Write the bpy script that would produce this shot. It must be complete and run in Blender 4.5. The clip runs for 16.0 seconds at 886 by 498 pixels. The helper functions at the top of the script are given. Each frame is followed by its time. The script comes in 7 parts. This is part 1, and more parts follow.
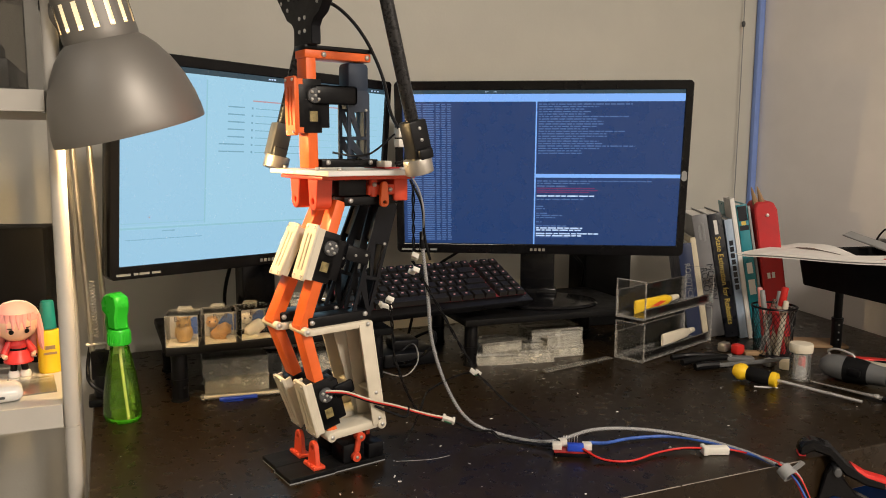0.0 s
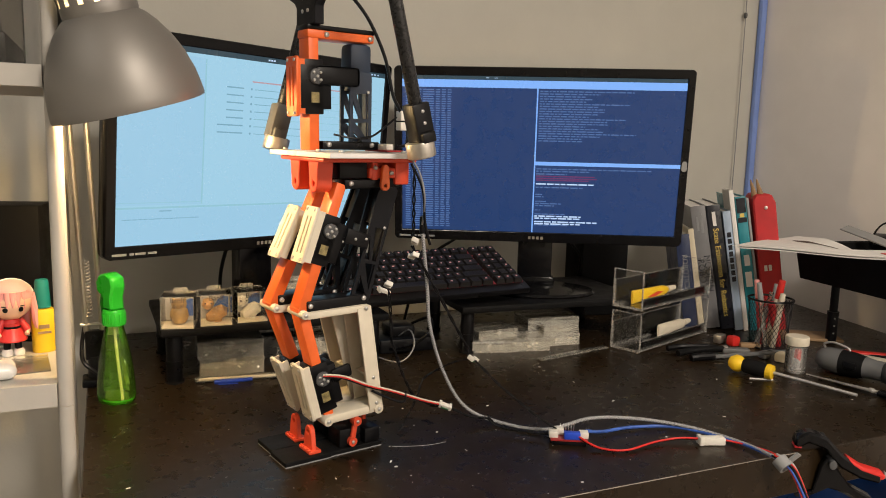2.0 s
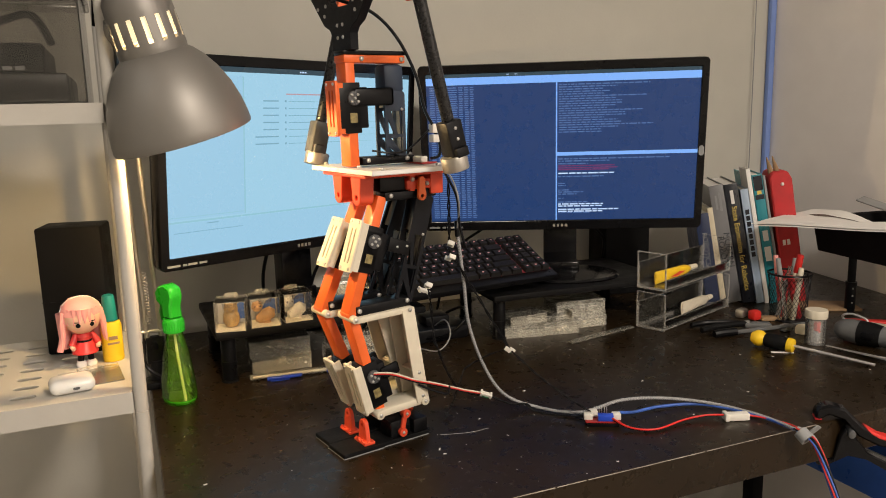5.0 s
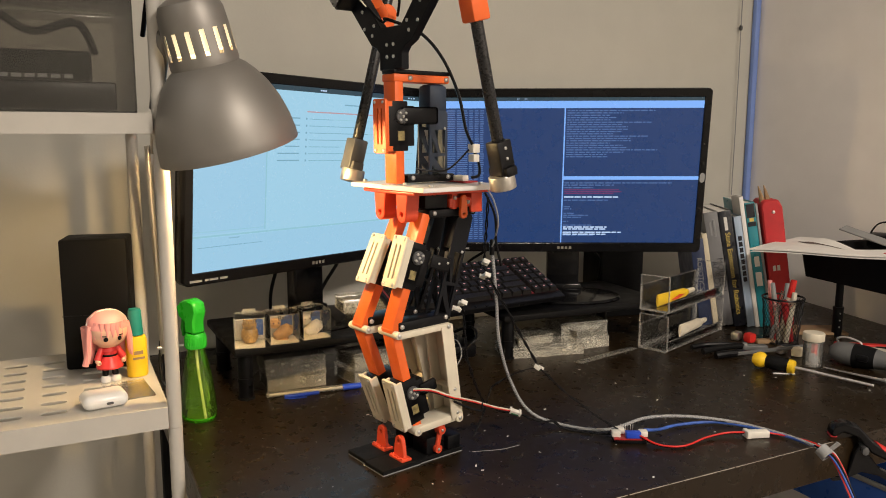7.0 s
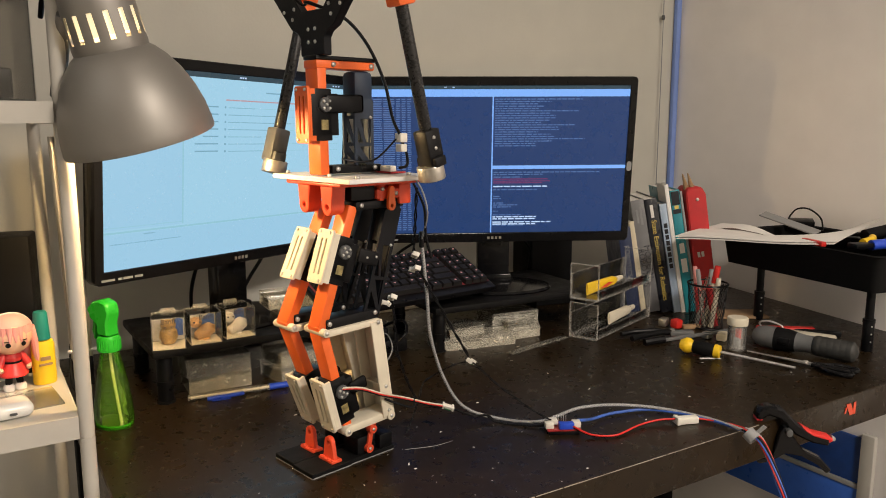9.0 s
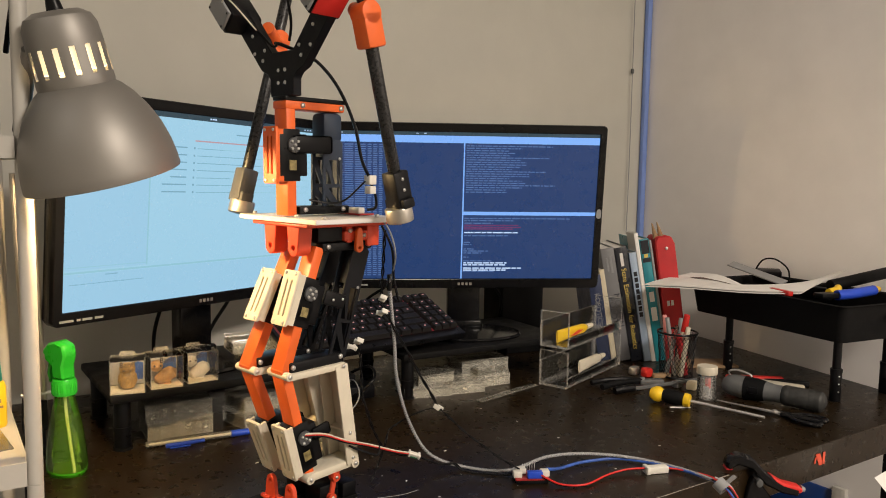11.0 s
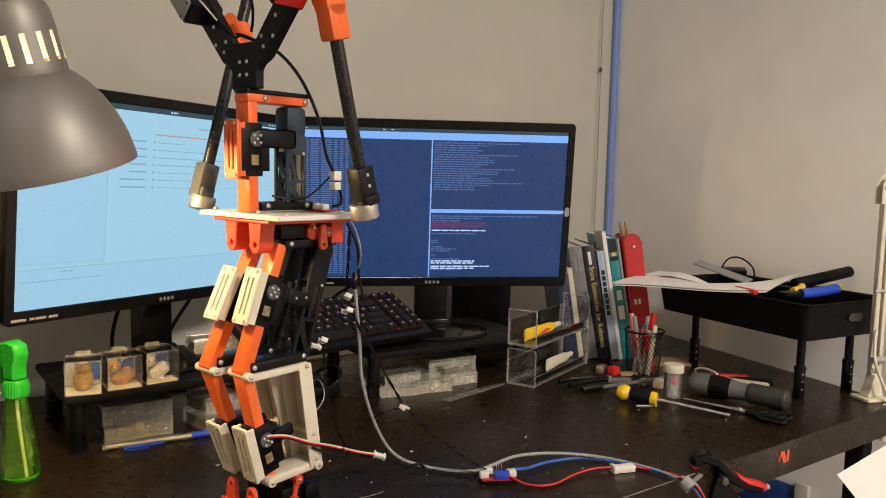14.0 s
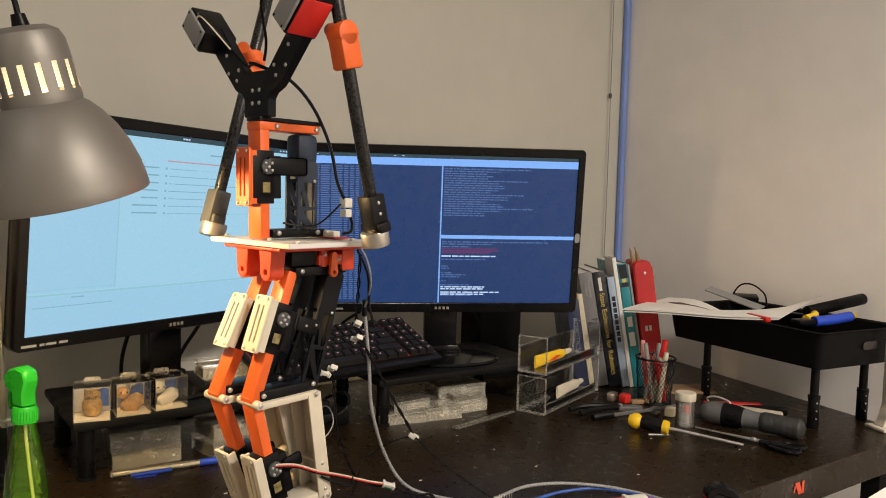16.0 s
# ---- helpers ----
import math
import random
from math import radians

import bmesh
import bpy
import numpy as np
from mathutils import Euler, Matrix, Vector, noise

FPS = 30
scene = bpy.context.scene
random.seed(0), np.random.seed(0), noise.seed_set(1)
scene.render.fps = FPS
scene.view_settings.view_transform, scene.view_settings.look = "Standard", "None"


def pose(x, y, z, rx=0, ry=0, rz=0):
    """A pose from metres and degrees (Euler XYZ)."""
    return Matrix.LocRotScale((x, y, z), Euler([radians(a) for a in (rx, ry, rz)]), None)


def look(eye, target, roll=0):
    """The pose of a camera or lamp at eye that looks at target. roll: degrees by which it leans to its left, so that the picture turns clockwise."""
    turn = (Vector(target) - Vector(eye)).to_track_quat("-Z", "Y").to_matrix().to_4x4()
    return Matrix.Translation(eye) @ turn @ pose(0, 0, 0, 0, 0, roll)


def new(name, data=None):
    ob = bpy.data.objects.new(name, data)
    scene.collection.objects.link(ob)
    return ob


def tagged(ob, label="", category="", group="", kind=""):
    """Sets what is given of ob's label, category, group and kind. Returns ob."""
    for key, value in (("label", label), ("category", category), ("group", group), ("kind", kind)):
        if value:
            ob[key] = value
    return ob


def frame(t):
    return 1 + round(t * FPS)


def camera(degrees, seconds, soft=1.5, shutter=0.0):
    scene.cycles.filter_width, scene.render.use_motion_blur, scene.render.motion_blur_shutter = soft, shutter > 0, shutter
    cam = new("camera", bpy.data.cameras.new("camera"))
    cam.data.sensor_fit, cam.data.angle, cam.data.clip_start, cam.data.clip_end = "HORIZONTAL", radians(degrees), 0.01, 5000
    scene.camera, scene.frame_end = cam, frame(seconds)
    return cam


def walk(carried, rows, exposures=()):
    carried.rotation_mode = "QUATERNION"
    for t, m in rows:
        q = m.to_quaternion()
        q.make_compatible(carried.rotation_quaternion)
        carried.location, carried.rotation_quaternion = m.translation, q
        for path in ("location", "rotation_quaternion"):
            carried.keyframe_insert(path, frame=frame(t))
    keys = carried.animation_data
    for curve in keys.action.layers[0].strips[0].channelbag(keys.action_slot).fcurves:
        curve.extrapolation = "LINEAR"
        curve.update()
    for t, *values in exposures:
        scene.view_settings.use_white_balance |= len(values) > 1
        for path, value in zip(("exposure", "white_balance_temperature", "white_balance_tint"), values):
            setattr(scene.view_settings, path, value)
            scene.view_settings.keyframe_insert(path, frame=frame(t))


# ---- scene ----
cam = camera(59.82, 16.0, soft=0.95)
PATH = [
    (0.0, pose(0.0174, 0.0036, 1.1438, 82.608, -0.355, -23.295)),
    (0.5, pose(0.0141, 0.0054, 1.1439, 82.383, -0.625, -23.506)),
    (1.0, pose(0.0128, 0.0089, 1.1429, 82.200, -0.961, -23.636)),
    (1.5, pose(0.0113, 0.0104, 1.1412, 81.961, -1.308, -23.652)),
    (2.0, pose(0.0119, 0.0131, 1.1388, 81.757, -1.478, -23.666)),
    (2.5, pose(0.0119, 0.0137, 1.1376, 81.526, -1.275, -23.616)),
    (3.0, pose(0.0118, 0.0135, 1.1401, 81.178, -0.784, -23.472)),
    (3.5, pose(0.0087, 0.0098, 1.1493, 80.753, -0.048, -23.279)),
    (4.0, pose(-0.0030, -0.0037, 1.1633, 80.418, 0.740, -23.178)),
    (4.5, pose(-0.0182, -0.0197, 1.1778, 79.836, 1.220, -23.151)),
    (5.0, pose(-0.0343, -0.0354, 1.1905, 79.611, 1.454, -22.779)),
    (7.5, pose(-0.1606, 0.0130, 1.1828, 81.627, -0.235, -27.603)),
    (8.0, pose(-0.1482, 0.0222, 1.1817, 80.709, -0.248, -28.719)),
    (8.5, pose(-0.1404, 0.0264, 1.1824, 80.309, -0.236, -30.262)),
    (9.0, pose(-0.1355, 0.0273, 1.1838, 80.665, 0.019, -31.762)),
    (9.5, pose(-0.1277, 0.0325, 1.1846, 81.434, 0.173, -32.883)),
    (12.0, pose(-0.1223, 0.0287, 1.1689, 85.312, -1.579, -33.884)),
    (12.5, pose(-0.1170, 0.0340, 1.1696, 85.114, -1.569, -34.450)),
    (13.0, pose(-0.1164, 0.0376, 1.1716, 84.683, -1.399, -35.136)),
    (13.5, pose(-0.1155, 0.0397, 1.1725, 84.456, -1.382, -35.610)),
    (14.0, pose(-0.1129, 0.0413, 1.1718, 84.294, -1.300, -35.868)),
    (14.5, pose(-0.1097, 0.0432, 1.1711, 84.446, -1.314, -36.139)),
    (15.0, pose(-0.1108, 0.0439, 1.1727, 84.842, -1.142, -36.418)),
    (15.5, pose(-0.1134, 0.0437, 1.1755, 85.555, -1.062, -36.347)),
    (16.0, pose(-0.1131, 0.0457, 1.1774, 85.979, -1.440, -35.214)),
]
walk(cam, PATH)

# ---- light ----
world = bpy.data.worlds.new("room_world")
scene.world = world
world.use_nodes = True
world.node_tree.nodes["Background"].inputs[0].default_value = (0.55, 0.62, 0.8, 1)
world.node_tree.nodes["Background"].inputs[1].default_value = 0.01
scene.view_settings.exposure = 0.0


def area_lamp(name, m, size, power, color):
    d = bpy.data.lights.new(name, "AREA")
    d.shape, d.size, d.size_y, d.energy, d.color = "RECTANGLE", size[0], size[1], power, color
    ob = new(name, d)
    ob.matrix_world = m
    return ob


area_lamp("ceiling_light_glow", look((0.75, -1.2, 2.40), (0.75, -1.1, 0)), (0.5, 0.5), 80, (1.0, 0.88, 0.75))
# Unseen fill lamp on the left, added to brighten the side wall.
area_lamp("second_ceiling_light_glow", look((-1.35, 0.1, 2.40), (-1.25, 0.1, 0)), (0.4, 0.4), 5, (0.95, 0.90, 0.84))
bulb = bpy.data.lights.new("desk_lamp_bulb", "POINT")
bulb.energy, bulb.color, bulb.shadow_soft_size = 5.9, (1.0, 0.67, 0.30), 0.010
bulb_ob = new("desk_lamp_bulb", bulb)
bulb_ob.location = (0.0405, 0.985, 1.172)


# ---- materials ----
def mat(name, color, rough=0.5, metal=0.0, vary=0.12, scale=40.0, bump=0.0, bscale=300.0, speck=0.0, speck_color=(0.6, 0.55, 0.5), rough_var=0.1, coat=0.0, trans=0.0, ior=1.45, glow=None, glow_power=0.0, spec=0.5, clear_part=0.0, clear_color=(1, 1, 1)):
    m = bpy.data.materials.new(name)
    m.use_nodes = True
    nt = m.node_tree
    b = nt.nodes["Principled BSDF"]
    N, L = nt.nodes.new, nt.links.new
    co = N("ShaderNodeTexCoord").outputs["Object"]

    def noise_tex(sc, detail=4):
        n = N("ShaderNodeTexNoise")
        n.inputs["Scale"].default_value, n.inputs["Detail"].default_value = sc, detail
        L(co, n.inputs["Vector"])
        return n.outputs["Fac"]

    def ramp(src, lo, hi, a=0.3, z=0.7):
        r = N("ShaderNodeMapRange")
        r.inputs[1].default_value, r.inputs[2].default_value, r.inputs[3].default_value, r.inputs[4].default_value = a, z, lo, hi
        L(src, r.inputs[0])
        return r.outputs[0]

    big, fine = noise_tex(scale * 0.15, 3), noise_tex(scale, 5)
    add = N("ShaderNodeMath")
    add.operation = "MULTIPLY"
    L(ramp(big, 1 - vary, 1 + vary * 0.6), add.inputs[0])
    L(ramp(fine, 1 - vary * 0.6, 1 + vary * 0.5), add.inputs[1])
    mul = N("ShaderNodeVectorMath")
    mul.operation = "SCALE"
    mul.inputs[0].default_value = color
    L(add.outputs[0], mul.inputs["Scale"])
    out = mul.outputs[0]
    if speck:
        v = noise_tex(scale * 6, 2)
        mix = N("ShaderNodeMix")
        mix.data_type = "RGBA"
        L(ramp(v, 0, 1, 0.78 - speck, 0.80 - speck), mix.inputs[0])
        L(out, mix.inputs[6])
        mix.inputs[7].default_value = (*speck_color, 1)
        out = mix.outputs[2]
    L(out, b.inputs["Base Color"])
    L(ramp(fine, max(0.02, rough - rough_var), min(1, rough + rough_var)), b.inputs["Roughness"])
    b.inputs["Specular IOR Level"].default_value = spec
    b.inputs["Metallic"].default_value = metal
    b.inputs["Coat Weight"].default_value = coat
    b.inputs["Transmission Weight"].default_value = trans
    b.inputs["IOR"].default_value = ior
    if bump:
        bp = N("ShaderNodeBump")
        bp.inputs["Strength"].default_value, bp.inputs["Distance"].default_value = bump, 0.001
        L(noise_tex(bscale, 3), bp.inputs["Height"])
        L(bp.outputs[0], b.inputs["Normal"])
    if clear_part:
        # thin clear sheet: mostly see-through, with a cloudy share and a gloss that grows at grazing angles
        seen, gloss, mix1, mix2, fr = N("ShaderNodeBsdfTransparent"), N("ShaderNodeBsdfGlossy"), N("ShaderNodeMixShader"), N("ShaderNodeMixShader"), N("ShaderNodeFresnel")
        seen.inputs[0].default_value = (*clear_color, 1)
        gloss.inputs["Roughness"].default_value = max(rough * 0.5, 0.04)
        fr.inputs[0].default_value = 1.45
        mix1.inputs[0].default_value = 1 - clear_part
        L(seen.outputs[0], mix1.inputs[1])
        L(b.outputs[0], mix1.inputs[2])
        L(fr.outputs[0], mix2.inputs[0])
        L(mix1.outputs[0], mix2.inputs[1])
        L(gloss.outputs[0], mix2.inputs[2])
        L(mix2.outputs[0], nt.nodes["Material Output"].inputs["Surface"])
    if glow:
        b.inputs["Emission Color"].default_value = (*glow, 1)
        b.inputs["Emission Strength"].default_value = glow_power
    return m


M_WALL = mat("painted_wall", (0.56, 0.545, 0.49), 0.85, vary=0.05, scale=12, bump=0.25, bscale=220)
# Side wall colour is lightened to stand for light the lamps don't give it.
M_WALL_R = mat("lightened_side_wall", (0.84, 0.81, 0.80), 0.8, vary=0.05, scale=12, bump=0.25, bscale=220)
M_FLOOR = mat("grey_floor", (0.28, 0.25, 0.22), 0.55, vary=0.15, scale=20, bump=0.2)
M_CEIL = mat("white_ceiling", (0.75, 0.74, 0.72), 0.9, vary=0.03)
M_DESK = mat("black_brown_laminate", (0.0165, 0.0100, 0.0044), 0.30, spec=0.30, vary=0.14, scale=60, bump=0.06, bscale=500, rough_var=0.06)
M_WORN = mat("worn_edge", (0.34, 0.30, 0.26), 0.6, vary=0.4, scale=80)
M_BLACK = mat("black_plastic", (0.005, 0.005, 0.006), 0.36, spec=0.22, vary=0.2, bump=0.06, bscale=900)
M_BLACK_M = mat("black_matt_plastic", (0.0065, 0.0065, 0.007), 0.6, spec=0.13, vary=0.2, bump=0.2, bscale=900)
M_GLOSS = mat("glossy_black_plastic", (0.006, 0.006, 0.007), 0.16, vary=0.1, rough_var=0.04, spec=0.28)
M_ORANGE = mat("orange_printed_plastic", (0.80, 0.135, 0.022), 0.42, vary=0.10, scale=50, bump=0.18, bscale=700)
M_RED = mat("red_orange_plastic", (0.70, 0.075, 0.03), 0.42, vary=0.12, scale=50, bump=0.18, bscale=700)
M_WHITE = mat("white_printed_plastic", (0.66, 0.60, 0.48), 0.5, vary=0.08, scale=50, bump=0.15, bscale=700)
M_CARBON = mat("dark_printed_plastic", (0.006, 0.0065, 0.009), 0.42, spec=0.22, vary=0.2, bump=0.2, bscale=700)
M_STEEL = mat("worn_steel", (0.62, 0.61, 0.59), 0.42, metal=0.75, vary=0.12, scale=120)
M_ALU = mat("dull_aluminium", (0.55, 0.52, 0.47), 0.42, metal=0.9, vary=0.12, scale=80)
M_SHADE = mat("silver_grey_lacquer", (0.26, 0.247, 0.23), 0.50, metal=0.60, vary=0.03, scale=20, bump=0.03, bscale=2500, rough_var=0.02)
M_SHELF = mat("white_powder_coat", (0.50, 0.48, 0.44), 0.45, vary=0.05, bump=0.1)
M_PANEL = mat("grey_drawer_front", (0.066, 0.054, 0.040), 0.5, vary=0.06)


# ---- building helpers ----
def bm_box(x0, x1, y0, y1, z0, z1, bm=None, bevel=0.0, seg=2):
    own = bmesh.new()
    bmesh.ops.create_cube(own, size=1.0)
    for v in own.verts:
        v.co = Vector(((x0 + x1) / 2 + v.co.x * (x1 - x0), (y0 + y1) / 2 + v.co.y * (y1 - y0), (z0 + z1) / 2 + v.co.z * (z1 - z0)))
    if bevel:
        bmesh.ops.bevel(own, geom=own.edges[:], offset=bevel, segments=seg, profile=0.5, affect="EDGES")
    return join(bm, own)


def join(bm, own):
    if bm is None:
        return own
    me = bpy.data.meshes.new("tmp")
    own.to_mesh(me)
    own.free()
    bm.from_mesh(me)
    bpy.data.meshes.remove(me)
    return bm


def moved(own, m):
    bmesh.ops.transform(own, matrix=m, verts=own.verts[:])
    return own


def bm_cyl(p, q, r0, r1=None, seg=20, bm=None, bevel=0.0):
    p, q = Vector(p), Vector(q)
    r1 = r0 if r1 is None else r1
    own = bmesh.new()
    bmesh.ops.create_cone(own, cap_ends=True, segments=seg, radius1=r0, radius2=r1, depth=(q - p).length)
    if bevel:
        rim = [e for e in own.edges if abs(e.verts[0].co.z - e.verts[1].co.z) < 1e-6]
        bmesh.ops.bevel(own, geom=rim, offset=bevel, segments=2, profile=0.5, affect="EDGES")
    moved(own, Matrix.Translation((p + q) / 2) @ (q - p).to_track_quat("Z", "Y").to_matrix().to_4x4())
    return join(bm, own)


def bm_lathe(profile, seg=40, bm=None, m=None):
    """A turned shape from (radius, height) pairs, round the z axis."""
    own = bmesh.new()
    rings = []
    for r, h in profile:
        if r < 1e-6:
            rings.append([own.verts.new((0, 0, h))])
        else:
            rings.append([own.verts.new((r * math.cos(2 * math.pi * i / seg), r * math.sin(2 * math.pi * i / seg), h)) for i in range(seg)])
    for a, b in zip(rings, rings[1:]):
        for i in range(seg):
            j = (i + 1) % seg
            if len(a) == 1 and len(b) > 1:
                own.faces.new((a[0], b[j], b[i]))
            elif len(b) == 1 and len(a) > 1:
                own.faces.new((a[i], a[j], b[0]))
            elif len(a) > 1:
                own.faces.new((a[i], a[j], b[j], b[i]))
    bmesh.ops.recalc_face_normals(own, faces=own.faces[:])
    if m is not None:
        moved(own, m)
    return join(bm, own)


def bm_prism(outline, y0, y1, bm=None, bevel=0.0, holes=()):
    """A plate: an outline of (x, z) pairs, thick from y0 to y1; holes are further outlines."""
    own = bmesh.new()
    loops = [outline, *holes]
    edges = []
    for lp in loops:
        vs = [own.verts.new((x, y0, z)) for x, z in lp]
        edges += [own.edges.new((vs[i], vs[(i + 1) % len(vs)])) for i in range(len(vs))]
    bmesh.ops.triangle_fill(own, use_beauty=True, use_dissolve=False, edges=edges, normal=(0, -1, 0))
    if holes:
        def inside(px, pz, lp):
            hit = False
            for i in range(len(lp)):
                (x1, z1), (x2, z2) = lp[i], lp[i - 1]
                if (z1 > pz) != (z2 > pz) and px < (x2 - x1) * (pz - z1) / (z2 - z1) + x1:
                    hit = not hit
            return hit
        bad = [f for f in own.faces if any(inside(f.calc_center_median().x, f.calc_center_median().z, h) for h in holes)]
        bmesh.ops.delete(own, geom=bad, context="FACES_ONLY")
    ext = bmesh.ops.extrude_face_region(own, geom=own.faces[:])
    for v in ext["geom"]:
        if isinstance(v, bmesh.types.BMVert):
            v.co.y = y1
    bmesh.ops.recalc_face_normals(own, faces=own.faces[:])
    if bevel:
        rim = [e for e in own.edges if len(e.link_faces) == 2 and e.calc_face_angle(0) > 0.6]
        bmesh.ops.bevel(own, geom=rim, offset=bevel, segments=1, profile=0.5, affect="EDGES")
    return join(bm, own)


def circle(x, z, r, n=12):
    return [(x + r * math.cos(2 * math.pi * i / n), z + r * math.sin(2 * math.pi * i / n)) for i in range(n)]


def slot(x, z, w, h, n=6):
    r = min(w, h) / 2
    if h >= w:
        return [(x + r * math.cos(a), z + (h / 2 - r) + r * math.sin(a)) for a in [math.pi * i / n for i in range(n + 1)]] + \
            [(x - r * math.cos(a), z - (h / 2 - r) - r * math.sin(a)) for a in [math.pi * i / n for i in range(n + 1)]]
    return [(x - q, z + p) for p, q in slot(0, 0, h, w, n)]


def bm_tube(points, r, seg=8, bm=None, closed=False):
    """A round cable or wire through the points, smoothed."""
    pts = [Vector(p) for p in points]
    fine = []
    n = len(pts)
    for i in range(n - 1):
        p0, p1, p2, p3 = pts[max(i - 1, 0)], pts[i], pts[i + 1], pts[min(i + 2, n - 1)]
        for k in range(8):
            t = k / 8
            fine.append(0.5 * ((2 * p1) + (p2 - p0) * t + (2 * p0 - 5 * p1 + 4 * p2 - p3) * t * t + (3 * p1 - p0 - 3 * p2 + p3) * t ** 3))
    fine.append(pts[-1])
    own = bmesh.new()
    rings = []
    up = Vector((0.3, 0.2, 1)).normalized()
    for i, p in enumerate(fine):
        d = (fine[min(i + 1, len(fine) - 1)] - fine[max(i - 1, 0)]).normalized()
        a = d.cross(up)
        a = a.normalized() if a.length > 1e-4 else d.orthogonal().normalized()
        b = a.cross(d)
        rings.append([own.verts.new(p + r * (a * math.cos(2 * math.pi * k / seg) + b * math.sin(2 * math.pi * k / seg))) for k in range(seg)])
    for a, b in zip(rings, rings[1:]):
        for k in range(seg):
            own.faces.new((a[k], a[(k + 1) % seg], b[(k + 1) % seg], b[k]))
    own.faces.new(rings[0][::-1])
    own.faces.new(rings[-1])
    bmesh.ops.recalc_face_normals(own, faces=own.faces[:])
    return join(bm, own)


def mesh_of(name, bm, material, smooth=35):
    me = bpy.data.meshes.new(name)
    if smooth:
        for f in bm.faces:
            f.smooth = True
        for e in bm.edges:
            e.smooth = len(e.link_faces) == 2 and e.calc_face_angle(0) < radians(smooth)
    bm.to_mesh(me)
    bm.free()
    if material:
        me.materials.append(material)
    return me


def part(name, bm, material, parent, label="", smooth=35):
    """Links a bmesh as one mesh object under a thing or a part; a set of screws becomes single screws."""
    if name.endswith(("screws", "pins")):
        left, ob = set(bm.verts), None
        while left:
            isle, todo = set(), [next(v for v in bm.verts if v in left)]
            while todo:
                v = todo.pop()
                if v in left:
                    left.discard(v)
                    isle.add(v)
                    todo += [e.other_vert(v) for e in v.link_edges]
            one, twin = bmesh.new(), {}
            for v in bm.verts:
                if v in isle:
                    twin[v] = one.verts.new(v.co)
            for f in bm.faces:
                if f.verts[0] in isle:
                    one.faces.new([twin[v] for v in f.verts])
            ob = new("screw" if name.endswith("screws") else "pin", mesh_of("screw", one, material, smooth))
            ob.parent = parent
        return ob
    ob = new(name, mesh_of(name, bm, material, smooth))
    ob.parent = parent
    if label:
        ob["label"] = label
    return ob


def thing(name, m, label, category, group="", kind=""):
    """An Empty at the base of a thing; its parts are built in its own frame."""
    ob = new(name)
    ob.empty_display_size = 0.02
    ob.matrix_world = m
    return tagged(ob, label, category, group, kind)


def solid(name, bm, material, label, category, m=None, group="", kind="", smooth=35):
    """A thing that is one mesh."""
    ob = new(name, mesh_of(name, bm, material, smooth))
    if m is not None:
        ob.matrix_world = m
    return tagged(ob, label, category, group, kind)


# ---- room ----
DESK = 0.75
BACK, RIGHT = 1.58, 1.60


def structure(name, bm, material, label, category):
    return solid(name, bm, material, label, category, kind="structure")


structure("floor", bm_box(-2.0, RIGHT + 0.1, -2.6, BACK + 0.1, -0.1, 0), M_FLOOR, "dull grey-brown floor under the desk", "floor")
structure("ceiling", bm_box(-2.0, RIGHT + 0.1, -2.6, BACK + 0.1, 2.45, 2.55), M_CEIL, "plain white ceiling", "ceiling")
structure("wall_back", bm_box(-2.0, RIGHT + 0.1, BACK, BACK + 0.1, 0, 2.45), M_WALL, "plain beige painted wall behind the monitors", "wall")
structure("wall_right", bm_box(RIGHT, RIGHT + 0.1, -2.6, BACK - 0.002, 0, 2.45), M_WALL_R, "plain grey painted side wall, made paler in place of light", "wall")
structure("wall_left", bm_box(-2.1, -2.0, -2.6, BACK, 0, 2.45), M_WALL, "plain painted wall", "wall")
structure("wall_front", bm_box(-2.0, RIGHT, -2.7, -2.6, 0, 2.45), M_WALL, "plain painted wall", "wall")

# ---- more materials ----
M_ACRYL = mat("clear_acrylic", (0.62, 0.60, 0.56), 0.08, vary=0.05, clear_part=0.98)
M_EDGE = mat("acrylic_cut_edge", (0.66, 0.64, 0.60), 0.2, vary=0.1, clear_part=0.80)
M_POLY = mat("cloudy_clear_plastic", (0.80, 0.77, 0.66), 0.20, vary=0.15, scale=90, clear_part=0.80)
M_BIN = mat("hazy_bin_plastic", (0.26, 0.25, 0.23), 0.3, vary=0.3, scale=15, clear_part=0.93, clear_color=(0.74, 0.73, 0.71))
M_GREEN = mat("green_clear_plastic", (0.32, 0.80, 0.05), 0.06, vary=0.05, clear_part=0.945, clear_color=(0.84, 1.0, 0.52))
M_GREEN_S = mat("green_plastic", (0.022, 0.42, 0.025), 0.3, vary=0.08)
M_CREAM = mat("cream_plastic", (0.68, 0.60, 0.44), 0.5, vary=0.08)
M_PAPER = mat("white_paper", (0.78, 0.76, 0.73), 0.8, vary=0.04, bump=0.1)
M_INK = mat("dark_ink", (0.06, 0.05, 0.05), 0.7)
M_YELLOW = mat("yellow_plastic", (0.85, 0.55, 0.02), 0.4, vary=0.08)
M_TEAL = mat("teal_plastic", (0.01, 0.20, 0.17), 0.45, vary=0.08)
M_BLUE = mat("blue_plastic", (0.02, 0.07, 0.55), 0.4, vary=0.1)
M_REDP = mat("red_plastic", (0.62, 0.025, 0.02), 0.4, vary=0.12)
M_REDC = mat("red_case_cloth", (0.52, 0.03, 0.035), 0.65, vary=0.2, bump=0.4, bscale=1200)
M_GREY = mat("grey_plastic", (0.08, 0.082, 0.085), 0.5, vary=0.15, bump=0.1)
